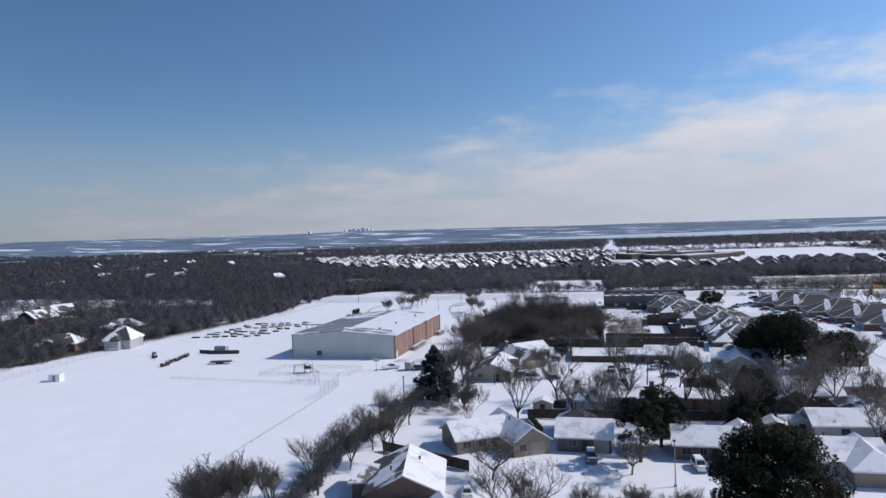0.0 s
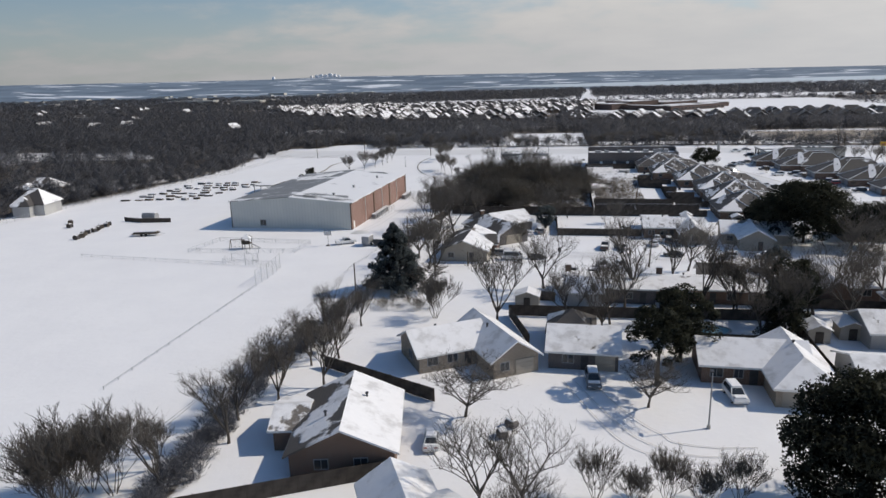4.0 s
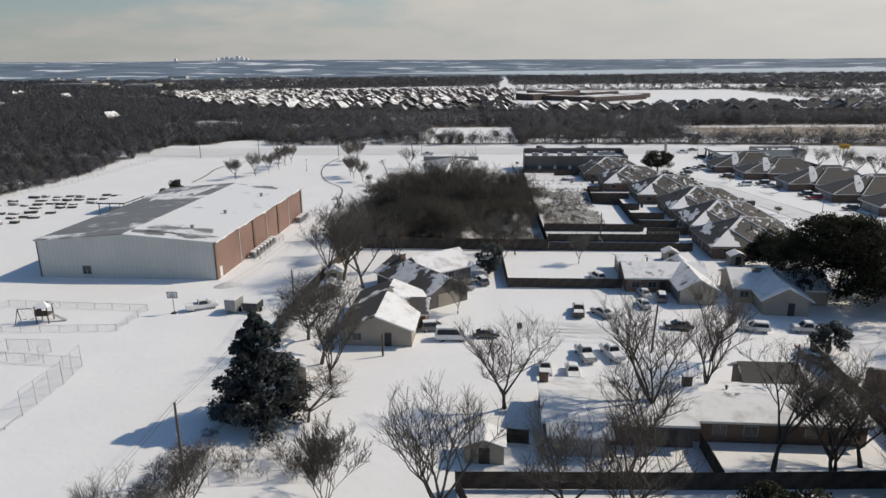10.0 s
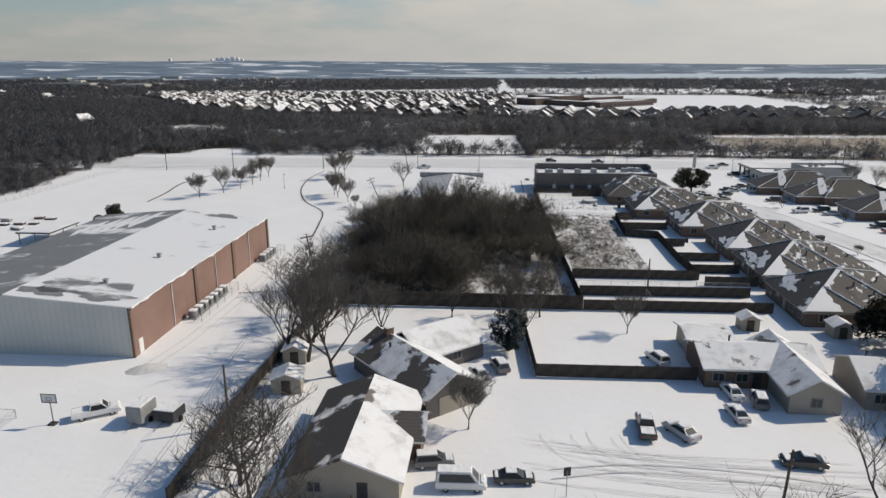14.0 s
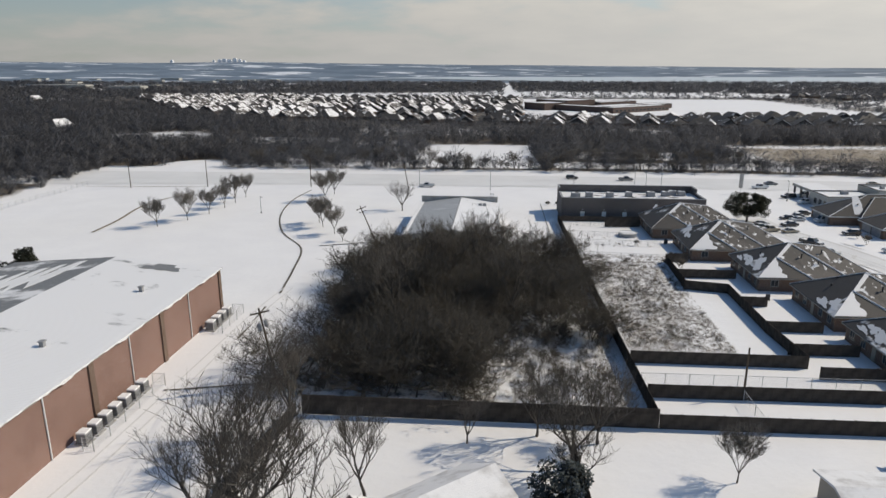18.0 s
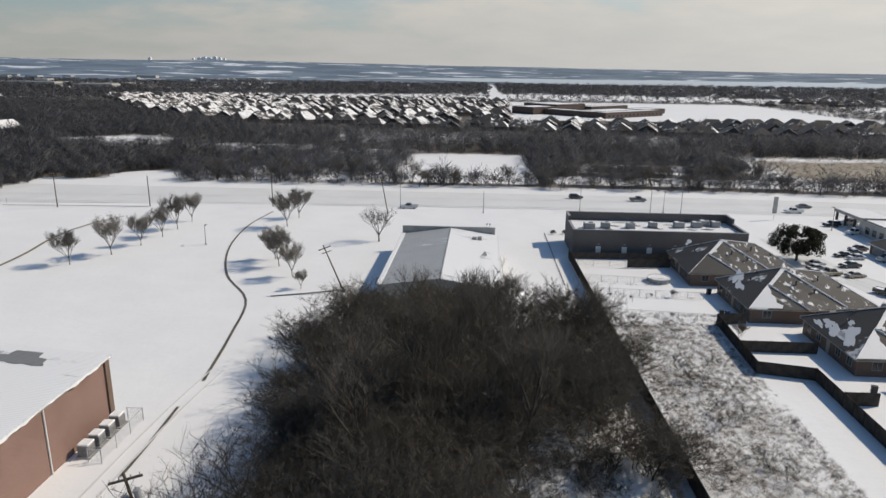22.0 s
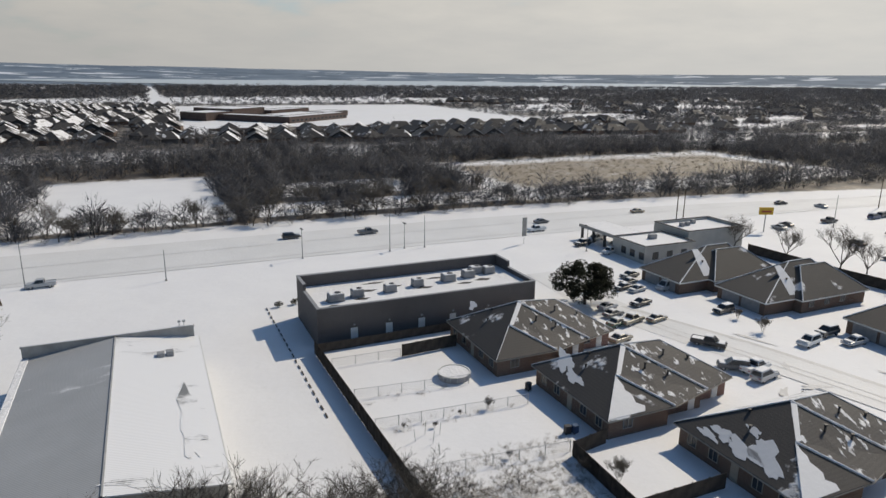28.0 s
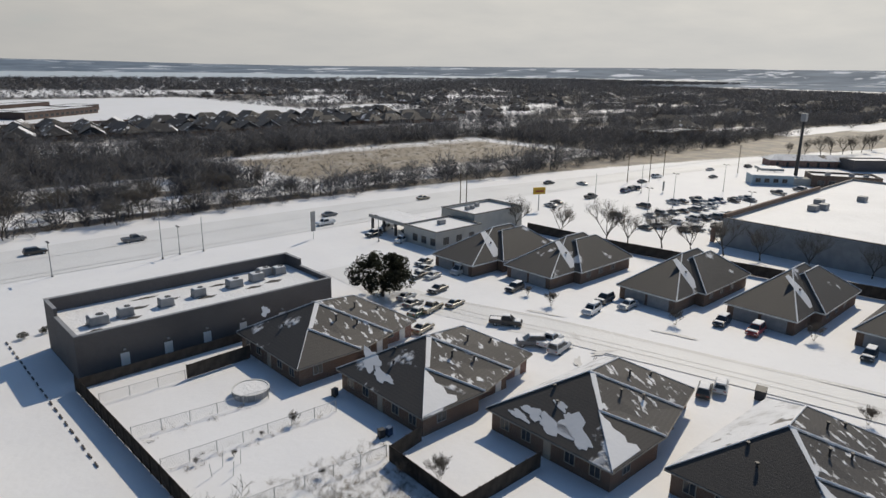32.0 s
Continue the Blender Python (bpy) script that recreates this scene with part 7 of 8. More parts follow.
for x, y, h, arms in ((3.6, 373.9, 6.6, (-0.5, 0.5)), (23.5, 372.8, 9.4, ()), (32.3, 373.3, 7.6, ()), (27.5, 374, 6.0, (-0.4, 0.4)), (-24.4, 367.7, 6.2, ()), (-48.6, 372.0, 8.6, ()), (-87.6, 325.6, 4.4, (0.6,)), (66, 356, 6, (0.9,)),
                      (134, 328, 9, (-0.7, 0.7)), (157, 333, 10, (-0.7, 0.7)), (145, 352, 9, ()), (196, 336, 9, (-0.7, 0.7)), (171, 352, 9, ()), (150, 308, 9, (-0.7, 0.7))):
    lamp_post(x, y, h, arms, 90)
lamp_post(67.6, 250.2, 6.4, (-0.6,), 0, "street lamp with a snowy head on the duplex street")
lamp_post(8.2, 99.5, 6.6, (0.5,), 90, "street lamp at the turning circle")


def sign(x, y, h, w, t, z, material, label, turn=0.0, legs=1):
    g = thing("sign", label, "sign", "", pose(x, y, 0, 0, 0, turn))
    for i in range(legs):
        px = 0 if legs == 1 else (i - 0.5) * w * 0.8
        part("post", Mesh().tube((px, 0, -0.2), (px, 0, h), 0.14 if w > 2 else 0.04, 0.14 if w > 2 else 0.04, 8), M["grey"], g)
    part("board", Mesh().box(-w / 2, w / 2, -t / 2, t / 2, z, z + (h - z) + 0.3, 0.04), material, g)
    return g


sg = sign(122.5, 355.5, 6.3, 3.6, 0.6, 4.7, M["yellow"], "yellow illuminated sign board on a single post", -25)
part("lettering_bar", Mesh().box(-1.3, 1.3, -0.325, -0.302, 5.3, 5.8), M["red"], sg, "red bar of unreadable lettering")
sign(56.0, 367.6, 6.2, 1.2, 0.35, 1.9, M["concrete"], "tall pale monument sign by the road", 10)
sign(9.5, 345.5, 3.0, 1.5, 0.4, 0.3, M["dark"], "dark low monument sign in front of the shops", 30)
hp0 = thing("basketball_hoop", "basketball backboard on a thin dark post in the snow", "basketball hoop", at=pose(-66.9, 176.3, 0))
part("pole", Mesh().tube((0, 0, -0.1), (0, 0, 3.0), 0.06, 0.05, 8), M["dark"], hp0)
part("base", Mesh().box(-0.5, 0.35, -0.4, 0.4, -0.05, 0.2, 0.05), M["dark"], hp0)
part("backboard", Mesh().box(-0.85, 0.85, -0.10, -0.06, 2.75, 3.75), M["white"], hp0, "white backboard")
bf = Mesh()
for a in ((-0.9, 0.9, 2.7, 2.8), (-0.9, 0.9, 3.7, 3.8), (-0.9, -0.8, 2.8, 3.7), (0.8, 0.9, 2.8, 3.7), (-0.3, 0.3, 2.95, 3.0), (-0.3, 0.3, 3.35, 3.4), (-0.3, -0.25, 3.0, 3.35), (0.25, 0.3, 3.0, 3.35)):
    bf.box(a[0], a[1], -0.13, -0.09, a[2], a[3])
part("backboard_frame", bf, M["dark"], hp0, "dark frame and square")
rim0 = Mesh()
for i in range(12):
    p, q = [(0.23 * math.cos(k * math.tau / 12), -0.38 + 0.23 * math.sin(k * math.tau / 12), 3.0) for k in (i, i + 1)]
    rim0.tube(p, q, 0.015, 0.015, 4)
part("rim", rim0, M["red"], hp0)
sign(-10.9, 167.5, 2.8, 0.7, 0.05, 2.2, M["dark"], "small dark street sign on a post", 15)
sign(178, 348, 3.4, 1.6, 0.4, 0.6, M["stucco"], "pale sign panel by the car park", 20)
tw = thing("mast", "tall dark steel mast sign beyond the car park", "mast", at=pose(254, 334, 0))
part("pole", Mesh().tube((0, 0, -0.3), (0, 0, 22), 0.7, 0.45, 10), M["dark"], tw)
part("head", Mesh().box(-1.2, 1.2, -0.9, 0.9, 21, 24, 0.1), M["grey"], tw)

# ---- shops and stores beyond the duplexes ----


def flat_block(root, x0, x1, y0, y1, h, wall, ox, oy, rim=0.5, roof="snow"):
    t = 0.3
    X0, X1, Y0, Y1 = x0 - ox, x1 - ox, y0 - oy, y1 - oy
    for a in ((X0, X1, Y0, Y0 + t), (X0, X1, Y1 - t, Y1), (X0, X0 + t, Y0 + t, Y1 - t), (X1 - t, X1, Y0 + t, Y1 - t)):
        part("wall", Mesh().box(*a, -0.2, h + rim), wall, root)
    part("roof", Mesh().box(X0 + t, X1 - t, Y0 + t, Y1 - t, h - 0.3, h), M[roof], root, "flat snow-covered roof")
    for a in ((X0 - 0.08, X1 + 0.08, Y0 - 0.08, Y0 + t + 0.05), (X0 - 0.08, X1 + 0.08, Y1 - t - 0.05, Y1 + 0.08), (X0 - 0.08, X0 + t + 0.05, Y0 + t, Y1 - t), (X1 - t - 0.05, X1 + 0.08, Y0 + t, Y1 - t)):
        part("coping", Mesh().box(*a, h + rim, h + rim + 0.14), M["dark"], root)


bk = thing("bank", "pale flat-roofed bank with a drive-through canopy", "bank", at=pose(85, 352, 0))
flat_block(bk, 71.0, 85.2, 342.0, 353.0, 3.7, M["stucco"], 85, 352, 0.25)
flat_block(bk, 86.4, 103.6, 345.5, 357.0, 4.7, M["stucco"], 85, 352, 0.6)
part("canopy", Mesh().box(-13.0, -4.6, 1.0, 15.8, 3.0, 3.7), M["concrete"], bk, "flat drive-through canopy")
part("snow_cap", Mesh().box(-12.7, -4.9, 1.2, 15.5, 3.7, 3.78), M["snow"], bk)
for x in (-12.4, -5.2):
    for y in (6, 10.5, 15):
        part("column", Mesh().box(x - 0.25, x + 0.25, y - 0.25, y + 0.25, 0, 3.0), M["brick_grey"], bk)
for x, y in ((6, 0.6), (8, 0.9), (11, 2.2)):
    part("rooftop_unit", Mesh().box(x - 0.5, x + 0.5, y - 0.5, y + 0.5, 4.7, 5.6, 0.05), M["grey"], bk)
part("rooftop_unit", Mesh().box(-7.5, -5.5, -4.0, -3.0, 3.7, 4.7, 0.05), M["grey"], bk)
for y in (-9, -6, -3):
    window(bk, -14.0, y, 0.9, 1.6, 1.6, "W", M["dark"])
for x in (-11, -7, -3):
    window(bk, x, -10.0, 0.9, 1.6, 1.6, "S", M["dark"])
for kind, colour, x, y, a in (("pickup", "white", 74.5, 364.0, 200), ("suv", "grey", 77.5, 359.0, 200), ("pickup", "white", 70.0, 352.6, 200), ("suv", "black", 68.4, 361, 190)):
    car(kind, colour, x, y, a, "cars at the bank")

st = thing("store", "long white-walled store with a flat snowy roof", "store", at=pose(165, 260, 0))
flat_block(st, 125, 215, 214, 303.5, 6.0, M["store_wall"], 165, 260, 0.5)
part("parapet", Mesh().box(-40.2, 20, 43.0, 43.7, 6.5, 7.4), M["brick_brown"], st, "dark parapet along the entrance side")
part("entrance_canopy", Mesh().box(-39, -20, 43.5, 47, 3.4, 3.9), M["brick_grey"], st)
for x in (-38, -30, -22):
    part("column", Mesh().box(x - 0.4, x + 0.4, 46, 46.8, 0, 3.4), M["brick_red"], st)
for x, y in ((-12, 34), (-8, 33), (-2, 36), (12, 30), (-20, 10), (5, 5)):
    part("rooftop_unit", Mesh().box(x - 1.3, x + 1.3, y - 1, y + 1, 6.0, 7.4, 0.08), M["grey"], st)
gs = thing("petrol_station", "petrol station kiosk with pale blue walls", "petrol station", at=pose(226, 333, 0, 0, 0, -52))
part("wall", Mesh().box(-7, 7, -4, 4, -0.1, 3.4), M["pale_blue"], gs)
part("roof", Mesh().box(-7.3, 7.3, -4.3, 4.3, 3.4, 3.65), M["snow"], gs, "flat roof under snow")
part("canopy", Mesh().box(-2, 6, 4.3, 13, 4.0, 4.7), M["stucco"], gs)
part("snow_cap", Mesh().box(-1.9, 5.9, 4.4, 12.9, 4.7, 4.85), M["snow"], gs)
for x in (-1, 5):
    part("column", Mesh().box(x - 0.2, x + 0.2, 11.4, 11.8, 0, 4.0), M["grey"], gs)
part("wing_wall", Mesh().box(7, 15, -3.4, 2, -0.1, 2.6), M["stucco"], gs)
for x in (-5, -2, 1, 4):
    window(gs, x, -4.0, 0.9, 1.8, 1.5, "S", M["grey"])
sr = thing("restaurant", "low dark building with a flat snowy roof by the road", "restaurant", at=pose(238, 312, 0, 0, 0, -58))
flat_block(sr, -11, 11, -2, 9, 3.6, M["brick_brown"], 0, 0, 0.5)
for x in (-8, -4.5, -1, 2.5, 6):
    window(sr, x, -2.0, 0.9, 2.0, 1.5, "S", M["grey"])
for x, y in ((-5, 3), (3, 4), (7, 2)):
    part("rooftop_unit", Mesh().box(x - 0.8, x + 0.8, y - 0.6, y + 0.6, 3.6, 4.7, 0.06), M["grey"], sr)
rb = thing("motel", "long low brown brick building with a snowy roof", "motel", at=pose(285, 338, 0, 0, 0, -48))
part("wall", Mesh().box(-18, 18, 0, 9, -0.1, 3.0), M["brick_red"], rb)
rr = Mesh()
for f in roof_faces(-18.5, 18.5, -0.6, 9.6, 3.0, 2.0, "x", 4, 4)[0]:
    rr.slab(f, 0.2)
part("roof", rr, M["roof_most"], rb)
for i in range(8):
    door(rb, -15 + i * 4.2, 0.0, 0, 1.0, 2.1, "S", M["dark"])
wh = thing("warehouse", "small dark warehouse with a snowy roof", "warehouse", at=pose(292, 318, 0, 0, 0, -40))
flat_block(wh, -8, 10, 0, 10, 4.2, M["brick_grey"], 0, 0, 0.3)
for i, (x, y, q) in enumerate(((329, 357, 0.8), (336, 352, 0.9), (343, 350, 0.85), (351, 347, 0.9), (358, 345, 0.8), (366, 343, 0.85), (380, 342, 0.9), (388, 345, 0.8), (322, 362, 0.6))):
    k = ("hackberry", "oak")[i % 2]
    bare_tree(k, x, y, q, i * 50, LAB[k], "trees behind the motel")
fb = thing("office", "long dark brick building across the main road", "office", at=pose(340, 434, 0))
flat_block(fb, 318, 364, 425, 443, 5.5, M["brick_brown"], 340, 434, 0.7)
for i in range(9):
    window(fb, -19 + i * 4.7, -9.0, 1.4, 2.6, 1.6, "S", M["dark"])

# ---- the far neighbourhood, the school and the skyline ----


def far_house_template(w, d, axis, hips, wall, lee, bare, label, group):
    """The roof's slopes towards the east and north keep their snow, those facing the wind are bare."""
    g = thing("house", label, "house", group, pose(0, 0, -60))
    part("wall", Mesh().box(-w / 2, w / 2, -d / 2, d / 2, -0.3, 2.9).box(-w * 0.35, -w * 0.35 + 5.4, -d / 2 - 2.6, -d / 2, -0.3, 2.7), M[wall], g)
    rise = 0.33 * (d if axis == "x" else w)
    dark, white = Mesh(), Mesh()
    for f in roof_faces(-w / 2 - 0.5, w / 2 + 0.5, -d / 2 - 0.5, d / 2 + 0.5, 2.8, rise, axis, *hips)[0]:
        a, b, c = Vector(f[0]), Vector(f[1]), Vector(f[2])
        n = (b - a).cross(c - a)
        n = n if n.z > 0 else -n
        (white if n.x * 0.8 + n.y * 0.6 > 0.1 * n.z else dark).slab(f, 0.25)
    for f in roof_faces(-w * 0.35 - 0.4, -w * 0.35 + 5.8, -d / 2 - 3, 0, 2.8, 2.0, "y", 2.6, 0)[0]:
        (white if f[0][0] > -w * 0.35 + 3 and f[1][0] > -w * 0.35 + 3 else dark).slab(f, 0.25)
    for e in ((-1, 1) if not hips[0] else ()):
        v = [(e * (w / 2 - 0.1), -d / 2, 2.9), (e * (w / 2 - 0.1), d / 2, 2.9), (e * (w / 2 - 0.1), 0, 2.8 + rise)] if axis == "x" else [(-w / 2, e * (d / 2 - 0.1), 2.9), (w / 2, e * (d / 2 - 0.1), 2.9), (0, e * (d / 2 - 0.1), 2.8 + rise)]
        dark.add(v, [(0, 1, 2)])
    part("roof", dark, M[bare], g, "wind-swept dark roof slopes")
    part("snow_roof", white, M[lee], g, "snow-covered lee roof slopes")
    return g


far_kinds = [far_house_template(12, 16, "y", (0, 0), "brick_brown", "roof_half", "roof_dark", "far brick house, one roof slope dark and one snowy", "far houses"),
             far_house_template(17, 12, "x", (4.5, 4.5), "brick_grey", "roof_most", "roof_dark", "far brick house with a patchy hip roof", "far houses"),
             far_house_template(13, 15, "y", (5, 0), "brick_brown", "roof_most", "roof_dark", "far brick house with a dark hip roof", "far houses")]
fr = random.Random(21)
spots = []
def town_front(x):
    return float(np.interp(x, [-520, -330, -204, -42, 10], [1040, 765, 668, 622, 622]))


for row in range(17):
    y = 626 + row * 24 + (row // 2) * 9
    for i in range(33):
        x = -500 + i * 15.6 + 8 * math.sin(row * 1.7) + fr.uniform(-1.5, 1.5)
        yy = y + 13 * math.sin(x / 55 + row * 0.4) + 0.10 * (x + 200)
        if x > 0 or yy < town_front(x) + 4 or yy > 1120 or (yy > 1045 and x > -310) or (abs(x + 33) < 9 and yy < 730):
            continue
        if fr.random() < 0.9:
            spots.append((x, yy, fr.uniform(-26, 10)))
for j in range(3):
    for i in range(20):
        spots.append((16 + i * 16.5 + 5 * j, 622 + 30 * j + 7 * math.sin(i * 0.6 + j) + (0.06 * i * i if j == 2 else 0), fr.uniform(-24, 12)))
for i in range(60):
    spots.append((fr.uniform(330, 900), fr.uniform(440, 1150), fr.uniform(-30, 30)))
for i in range(14):
    spots.append((fr.uniform(-640, -270), fr.uniform(240, 640), fr.uniform(-30, 30)))
for i in range(12):
    spots.append((fr.uniform(-1000, -500), fr.uniform(500, 1300), fr.uniform(-30, 30)))
used = 0
far_walls, far_roofs, far_snow = Mesh(), Mesh(), Mesh()
for i, (x, y, a) in enumerate(spots):
    m = pose(x, y, 0, 0, 0, a)
    k = fr.choice((0, 0, 1, 2, 2, 2))
    if used < 3:
        far_kinds[used].matrix_world = m
        used += 1
    elif y > 800 and -510 < x < 10:
        for tgt, src in ((far_walls, "wall"), (far_roofs, "roof"), (far_snow, "snow_roof")):
            me = next(c for c in far_kinds[k].children if c.name.startswith(src)).data
            tgt.add([m @ v.co for v in me.vertices], [tuple(q.vertices) for q in me.polygons])
    else:
        copy_thing(far_kinds[k], m)
tagged(part("far_house_walls", far_walls, M["brick_grey"]), "brick walls of houses far across the town", "houses", kind="stuff")
tagged(part("far_house_roofs", far_roofs, M["roof_dark"]), "dark wind-swept roof slopes far across the town", "roofs", kind="stuff")
tagged(part("far_house_roofs", far_snow, M["roof_half"]), "snowy roof slopes of houses far across the town", "roofs", kind="stuff")
for x, y, a, w, wall, roof, lab in ((-203, 203, 20, 14, "brick_brown", "roof_bare", "brown house with a snowy hip roof behind trees"), (-181, 210, 12, 10, "siding_grey", "roof_bare", "two-storey grey-sided house with a steep snowy roof"),
                                    (-212, 246, 10, 15, "brick_brown", "roof_half", "brown house with a snowy hip roof behind trees")):
    g = far_house_template(w, 10, "x", (4.4, 4.4), wall, "roof_snow", roof, lab, "houses by the western woods")
    g.matrix_world = pose(x, y, 0, 0, 0, a) @ Matrix.Diagonal((1, 1, 1.35 if wall == "siding_grey" else 1.05, 1))
sc = thing("school", "low dark red-brown brick school with flat snowy roofs", "school", at=pose(80, 769, 0, 0, 0, 42))
for x0, x1, y0, y1, h in ((0, 84, 0, 15, 5.0), (0, 15, 15, 72, 5.0), (15, 84, 15, 50, 4.2), (20, 62, 74, 118, 8.0), (62, 120, 66, 84, 5.5), (84, 118, 20, 44, 4.4), (-14, 20, 72, 100, 6.5)):
    flat_block(sc, x0, x1, y0, y1, h, M["brick_dark"], 0, 0, 0.15)
for i in range(14):
    window(sc, 5 + i * 5.8, 0.0, 1.2, 3.4, 1.8, "S", M["dark"])
bw = thing("boundary_wall", "long dark brick wall between the houses and the school field", "wall", at=pose(14, 712, 0))
for ax, ay, bx, by in ((0, 0, 76, 4), (76, 4, 166, 10), (166, 10, 248, 23)):
    seg = part("wall_section", Mesh().box(0, math.hypot(bx - ax, by - ay), -0.3, 0.3, -0.1, 1.9), M["brick_brown"], bw)
    seg.location, seg.rotation_euler = (ax, ay, 0), (0, 0, math.atan2(by - ay, bx - ax))
far_blocks = Mesh()
rs = random.Random(4)
for i in range(60):
    x, y = rs.uniform(-2400, -700), rs.uniform(1300, 2600)
    w, d, h = rs.uniform(20, 70), rs.uniform(14, 30), rs.uniform(4, 9)
    far_blocks.box(x, x + w, y, y + d, 0, h)
tagged(part("far_buildings", far_blocks, M["stucco"]), "pale low buildings scattered far across the plain", "buildings", kind="stuff")
for i, (dx, w, h) in enumerate(((-95, 12, 8), (-62, 22, 14), (-36, 26, 19), (-8, 30, 15), (24, 26, 24), (52, 18, 17), (78, 14, 9), (-330, 16, 8))):
    t = thing("tower_block", "hazy blue-grey tower block on the skyline", "tower block", "skyline", pose(-1722 + dx, 4373 + dx * 0.35, 80))
    part("shaft", Mesh().box(-w / 2, w / 2, -8, 8, -10, 4 + h * 0.7), M["tower"], t)
    part("crown", Mesh().box(-w / 3, w / 3, -5, 5, 4 + h * 0.7, 7 + h * 0.7), M["tower"], t)

# ---- pools, playground, yard things ----
pl = thing("swimming_pool", "round above-ground swimming pool under snow", "pool", at=pose(9.6, 307.7, 0))
part("wall", Mesh().tube((0, 0, -0.1), (0, 0, 1.15), 2.35, 2.35, 28, False), M["grey"], pl)
pl.scale = (0.9, 0.9, 0.72)
part("snow_cover", Mesh().tube((0, 0, 0.9), (0, 0, 1.12), 2.3, 2.25, 28), M["snow"], pl)
rim = Mesh()
for i in range(28):
    a, b = i * math.tau / 28, (i + 1) * math.tau / 28
    rim.add([(r * math.cos(t), r * math.sin(t), z) for z in (1.15, 1.23) for r, t in ((2.28, a), (2.5, a), (2.5, b), (2.28, b))], [(3, 2, 1, 0), (4, 5, 6, 7), (0, 1, 5, 4), (1, 2, 6, 5), (2, 3, 7, 6), (3, 0, 4, 7)])
part("rim", rim, M["white"], pl)
for i in range(14):
    a = i * math.tau / 14
    part("upright", Mesh().box(-0.05, 0.05, -0.05, 0.05, 0, 1.16), M["steel"], pl).location = (2.42 * math.cos(a), 2.42 * math.sin(a), 0)
gp2 = thing("garden_pool", "kidney-shaped garden pool with pale green ice", "pool", at=pose(13.7, 130.1, 0))
ring = [(2.5 * math.cos(k * 0.2618) * (1 + 0.1 * math.sin(k * 0.5)), 1.9 * math.sin(k * 0.2618)) for k in range(24)]
part("ice", Mesh().add([(x, y, 0.07) for x, y in ring], [tuple(range(24))]), M["pool_water"], gp2)
for i in range(24):
    j = (i + 1) % 24
    cp = Mesh().add([(ring[k][0] * s, ring[k][1] * s, z) for z in (0.0, 0.16) for k, s in ((i, 1.0), (i, 1.12), (j, 1.12), (j, 1.0))], [(3, 2, 1, 0), (4, 5, 6, 7), (0, 1, 5, 4), (1, 2, 6, 5), (2, 3, 7, 6), (3, 0, 4, 7)])
    part("coping_stone", cp, M["concrete"], gp2)


def shed(x, y, turn, w=3.0, d=3.4, h=2.1, wall="siding", label="small garden shed with a snowy roof"):
    g = thing("shed", label, "shed", "sheds", pose(x, y, 0, 0, 0, turn))
    part("wall", Mesh().box(-w / 2, w / 2, -d / 2, d / 2, -0.1, h), M[wall], g)
    r = Mesh()
    for f in roof_faces(-w / 2 - 0.25, w / 2 + 0.25, -d / 2 - 0.25, d / 2 + 0.25, h, 0.8, "y")[0]:
        r.slab(f, 0.12)
    part("roof", r, M["roof_snow"], g)
    part("gable", Mesh().add([(-w / 2, -d / 2, h), (w / 2, -d / 2, h), (0, -d / 2, h + 0.75), (-w / 2, -d / 2 + 0.1, h), (w / 2, -d / 2 + 0.1, h), (0, -d / 2 + 0.1, h + 0.75)], [(0, 1, 2), (5, 4, 3), (0, 2, 5, 3), (1, 4, 5, 2)]), M[wall], g)
    door(g, 0, -d / 2, 0, 1.1, 1.8, "S", M["wood"])
    return g


for a in ((32.6, 130.2, 0, 3.4, 3.2), (27.6, 128.5, 0), (20.6, 210.9, 0, 2.7, 2.4, 1.9), (33.0, 209.0, 0, 2.8, 2.6, 1.9), (-40.2, 154.6, 20), (-15.2, 138.6, 0, 4, 3), (-43.2, 186.6, 8, 3.6, 3.0, 2.0), (-44.6, 195.0, 5, 3.0, 3.0, 2.0)):
    shed(*a)
ps = thing("playset", "wooden playground tower with a slide and swings", "playset", at=pose(-86, 171.6, 0, 0, 0, 10))
for x in (-0.9, 0.9):
    for y in (-0.9, 0.9):
        part("post", Mesh().box(x - 0.07, x + 0.07, y - 0.07, y + 0.07, -0.1, 2.8), M["pole"], ps)
part("deck", Mesh().box(-1, 1, -1, 1, 1.3, 1.42), M["pole"], ps)
part("side_wall", Mesh().box(-1, 1, -1.0, -0.94, 1.42, 2.2), M["wood"], ps)
part("side_wall", Mesh().box(-1, -0.94, -0.94, 1, 1.42, 2.2), M["wood"], ps)
r = Mesh()
for f in roof_faces(-1.2, 1.2, -1.2, 1.2, 2.75, 0.9, "x", 1.1, 1.1)[0]:
    r.slab(f, 0.08)
part("roof", r, M["roof_half"], ps)
part("slide", Mesh().slab([(1.0, -0.3, 1.4), (1.0, 0.3, 1.4), (3.2, 0.3, 0.15), (3.2, -0.3, 0.15)][::-1], 0.06), M["grey"], ps)
part("swing_beam", Mesh().tube((-1, 0, 2.3), (-4, 0, 2.3), 0.08, 0.08, 6), M["pole"], ps)
for y in (-0.9, 0.9):
    part("swing_leg", Mesh().tube((-4, 0, 2.3), (-4.2, y, -0.1), 0.07, 0.07, 6), M["pole"], ps)
for x in (-2.0, -3.1):
    part("swing_seat", Mesh().box(x - 0.25, x + 0.25, -0.1, 0.1, 0.5, 0.55).tube((x - 0.2, 0, 0.55), (x - 0.2, 0, 2.25), 0.01, 0.01, 3).tube((x + 0.2, 0, 0.55), (x + 0.2, 0, 2.25), 0.01, 0.01, 3), M["dark"], ps)

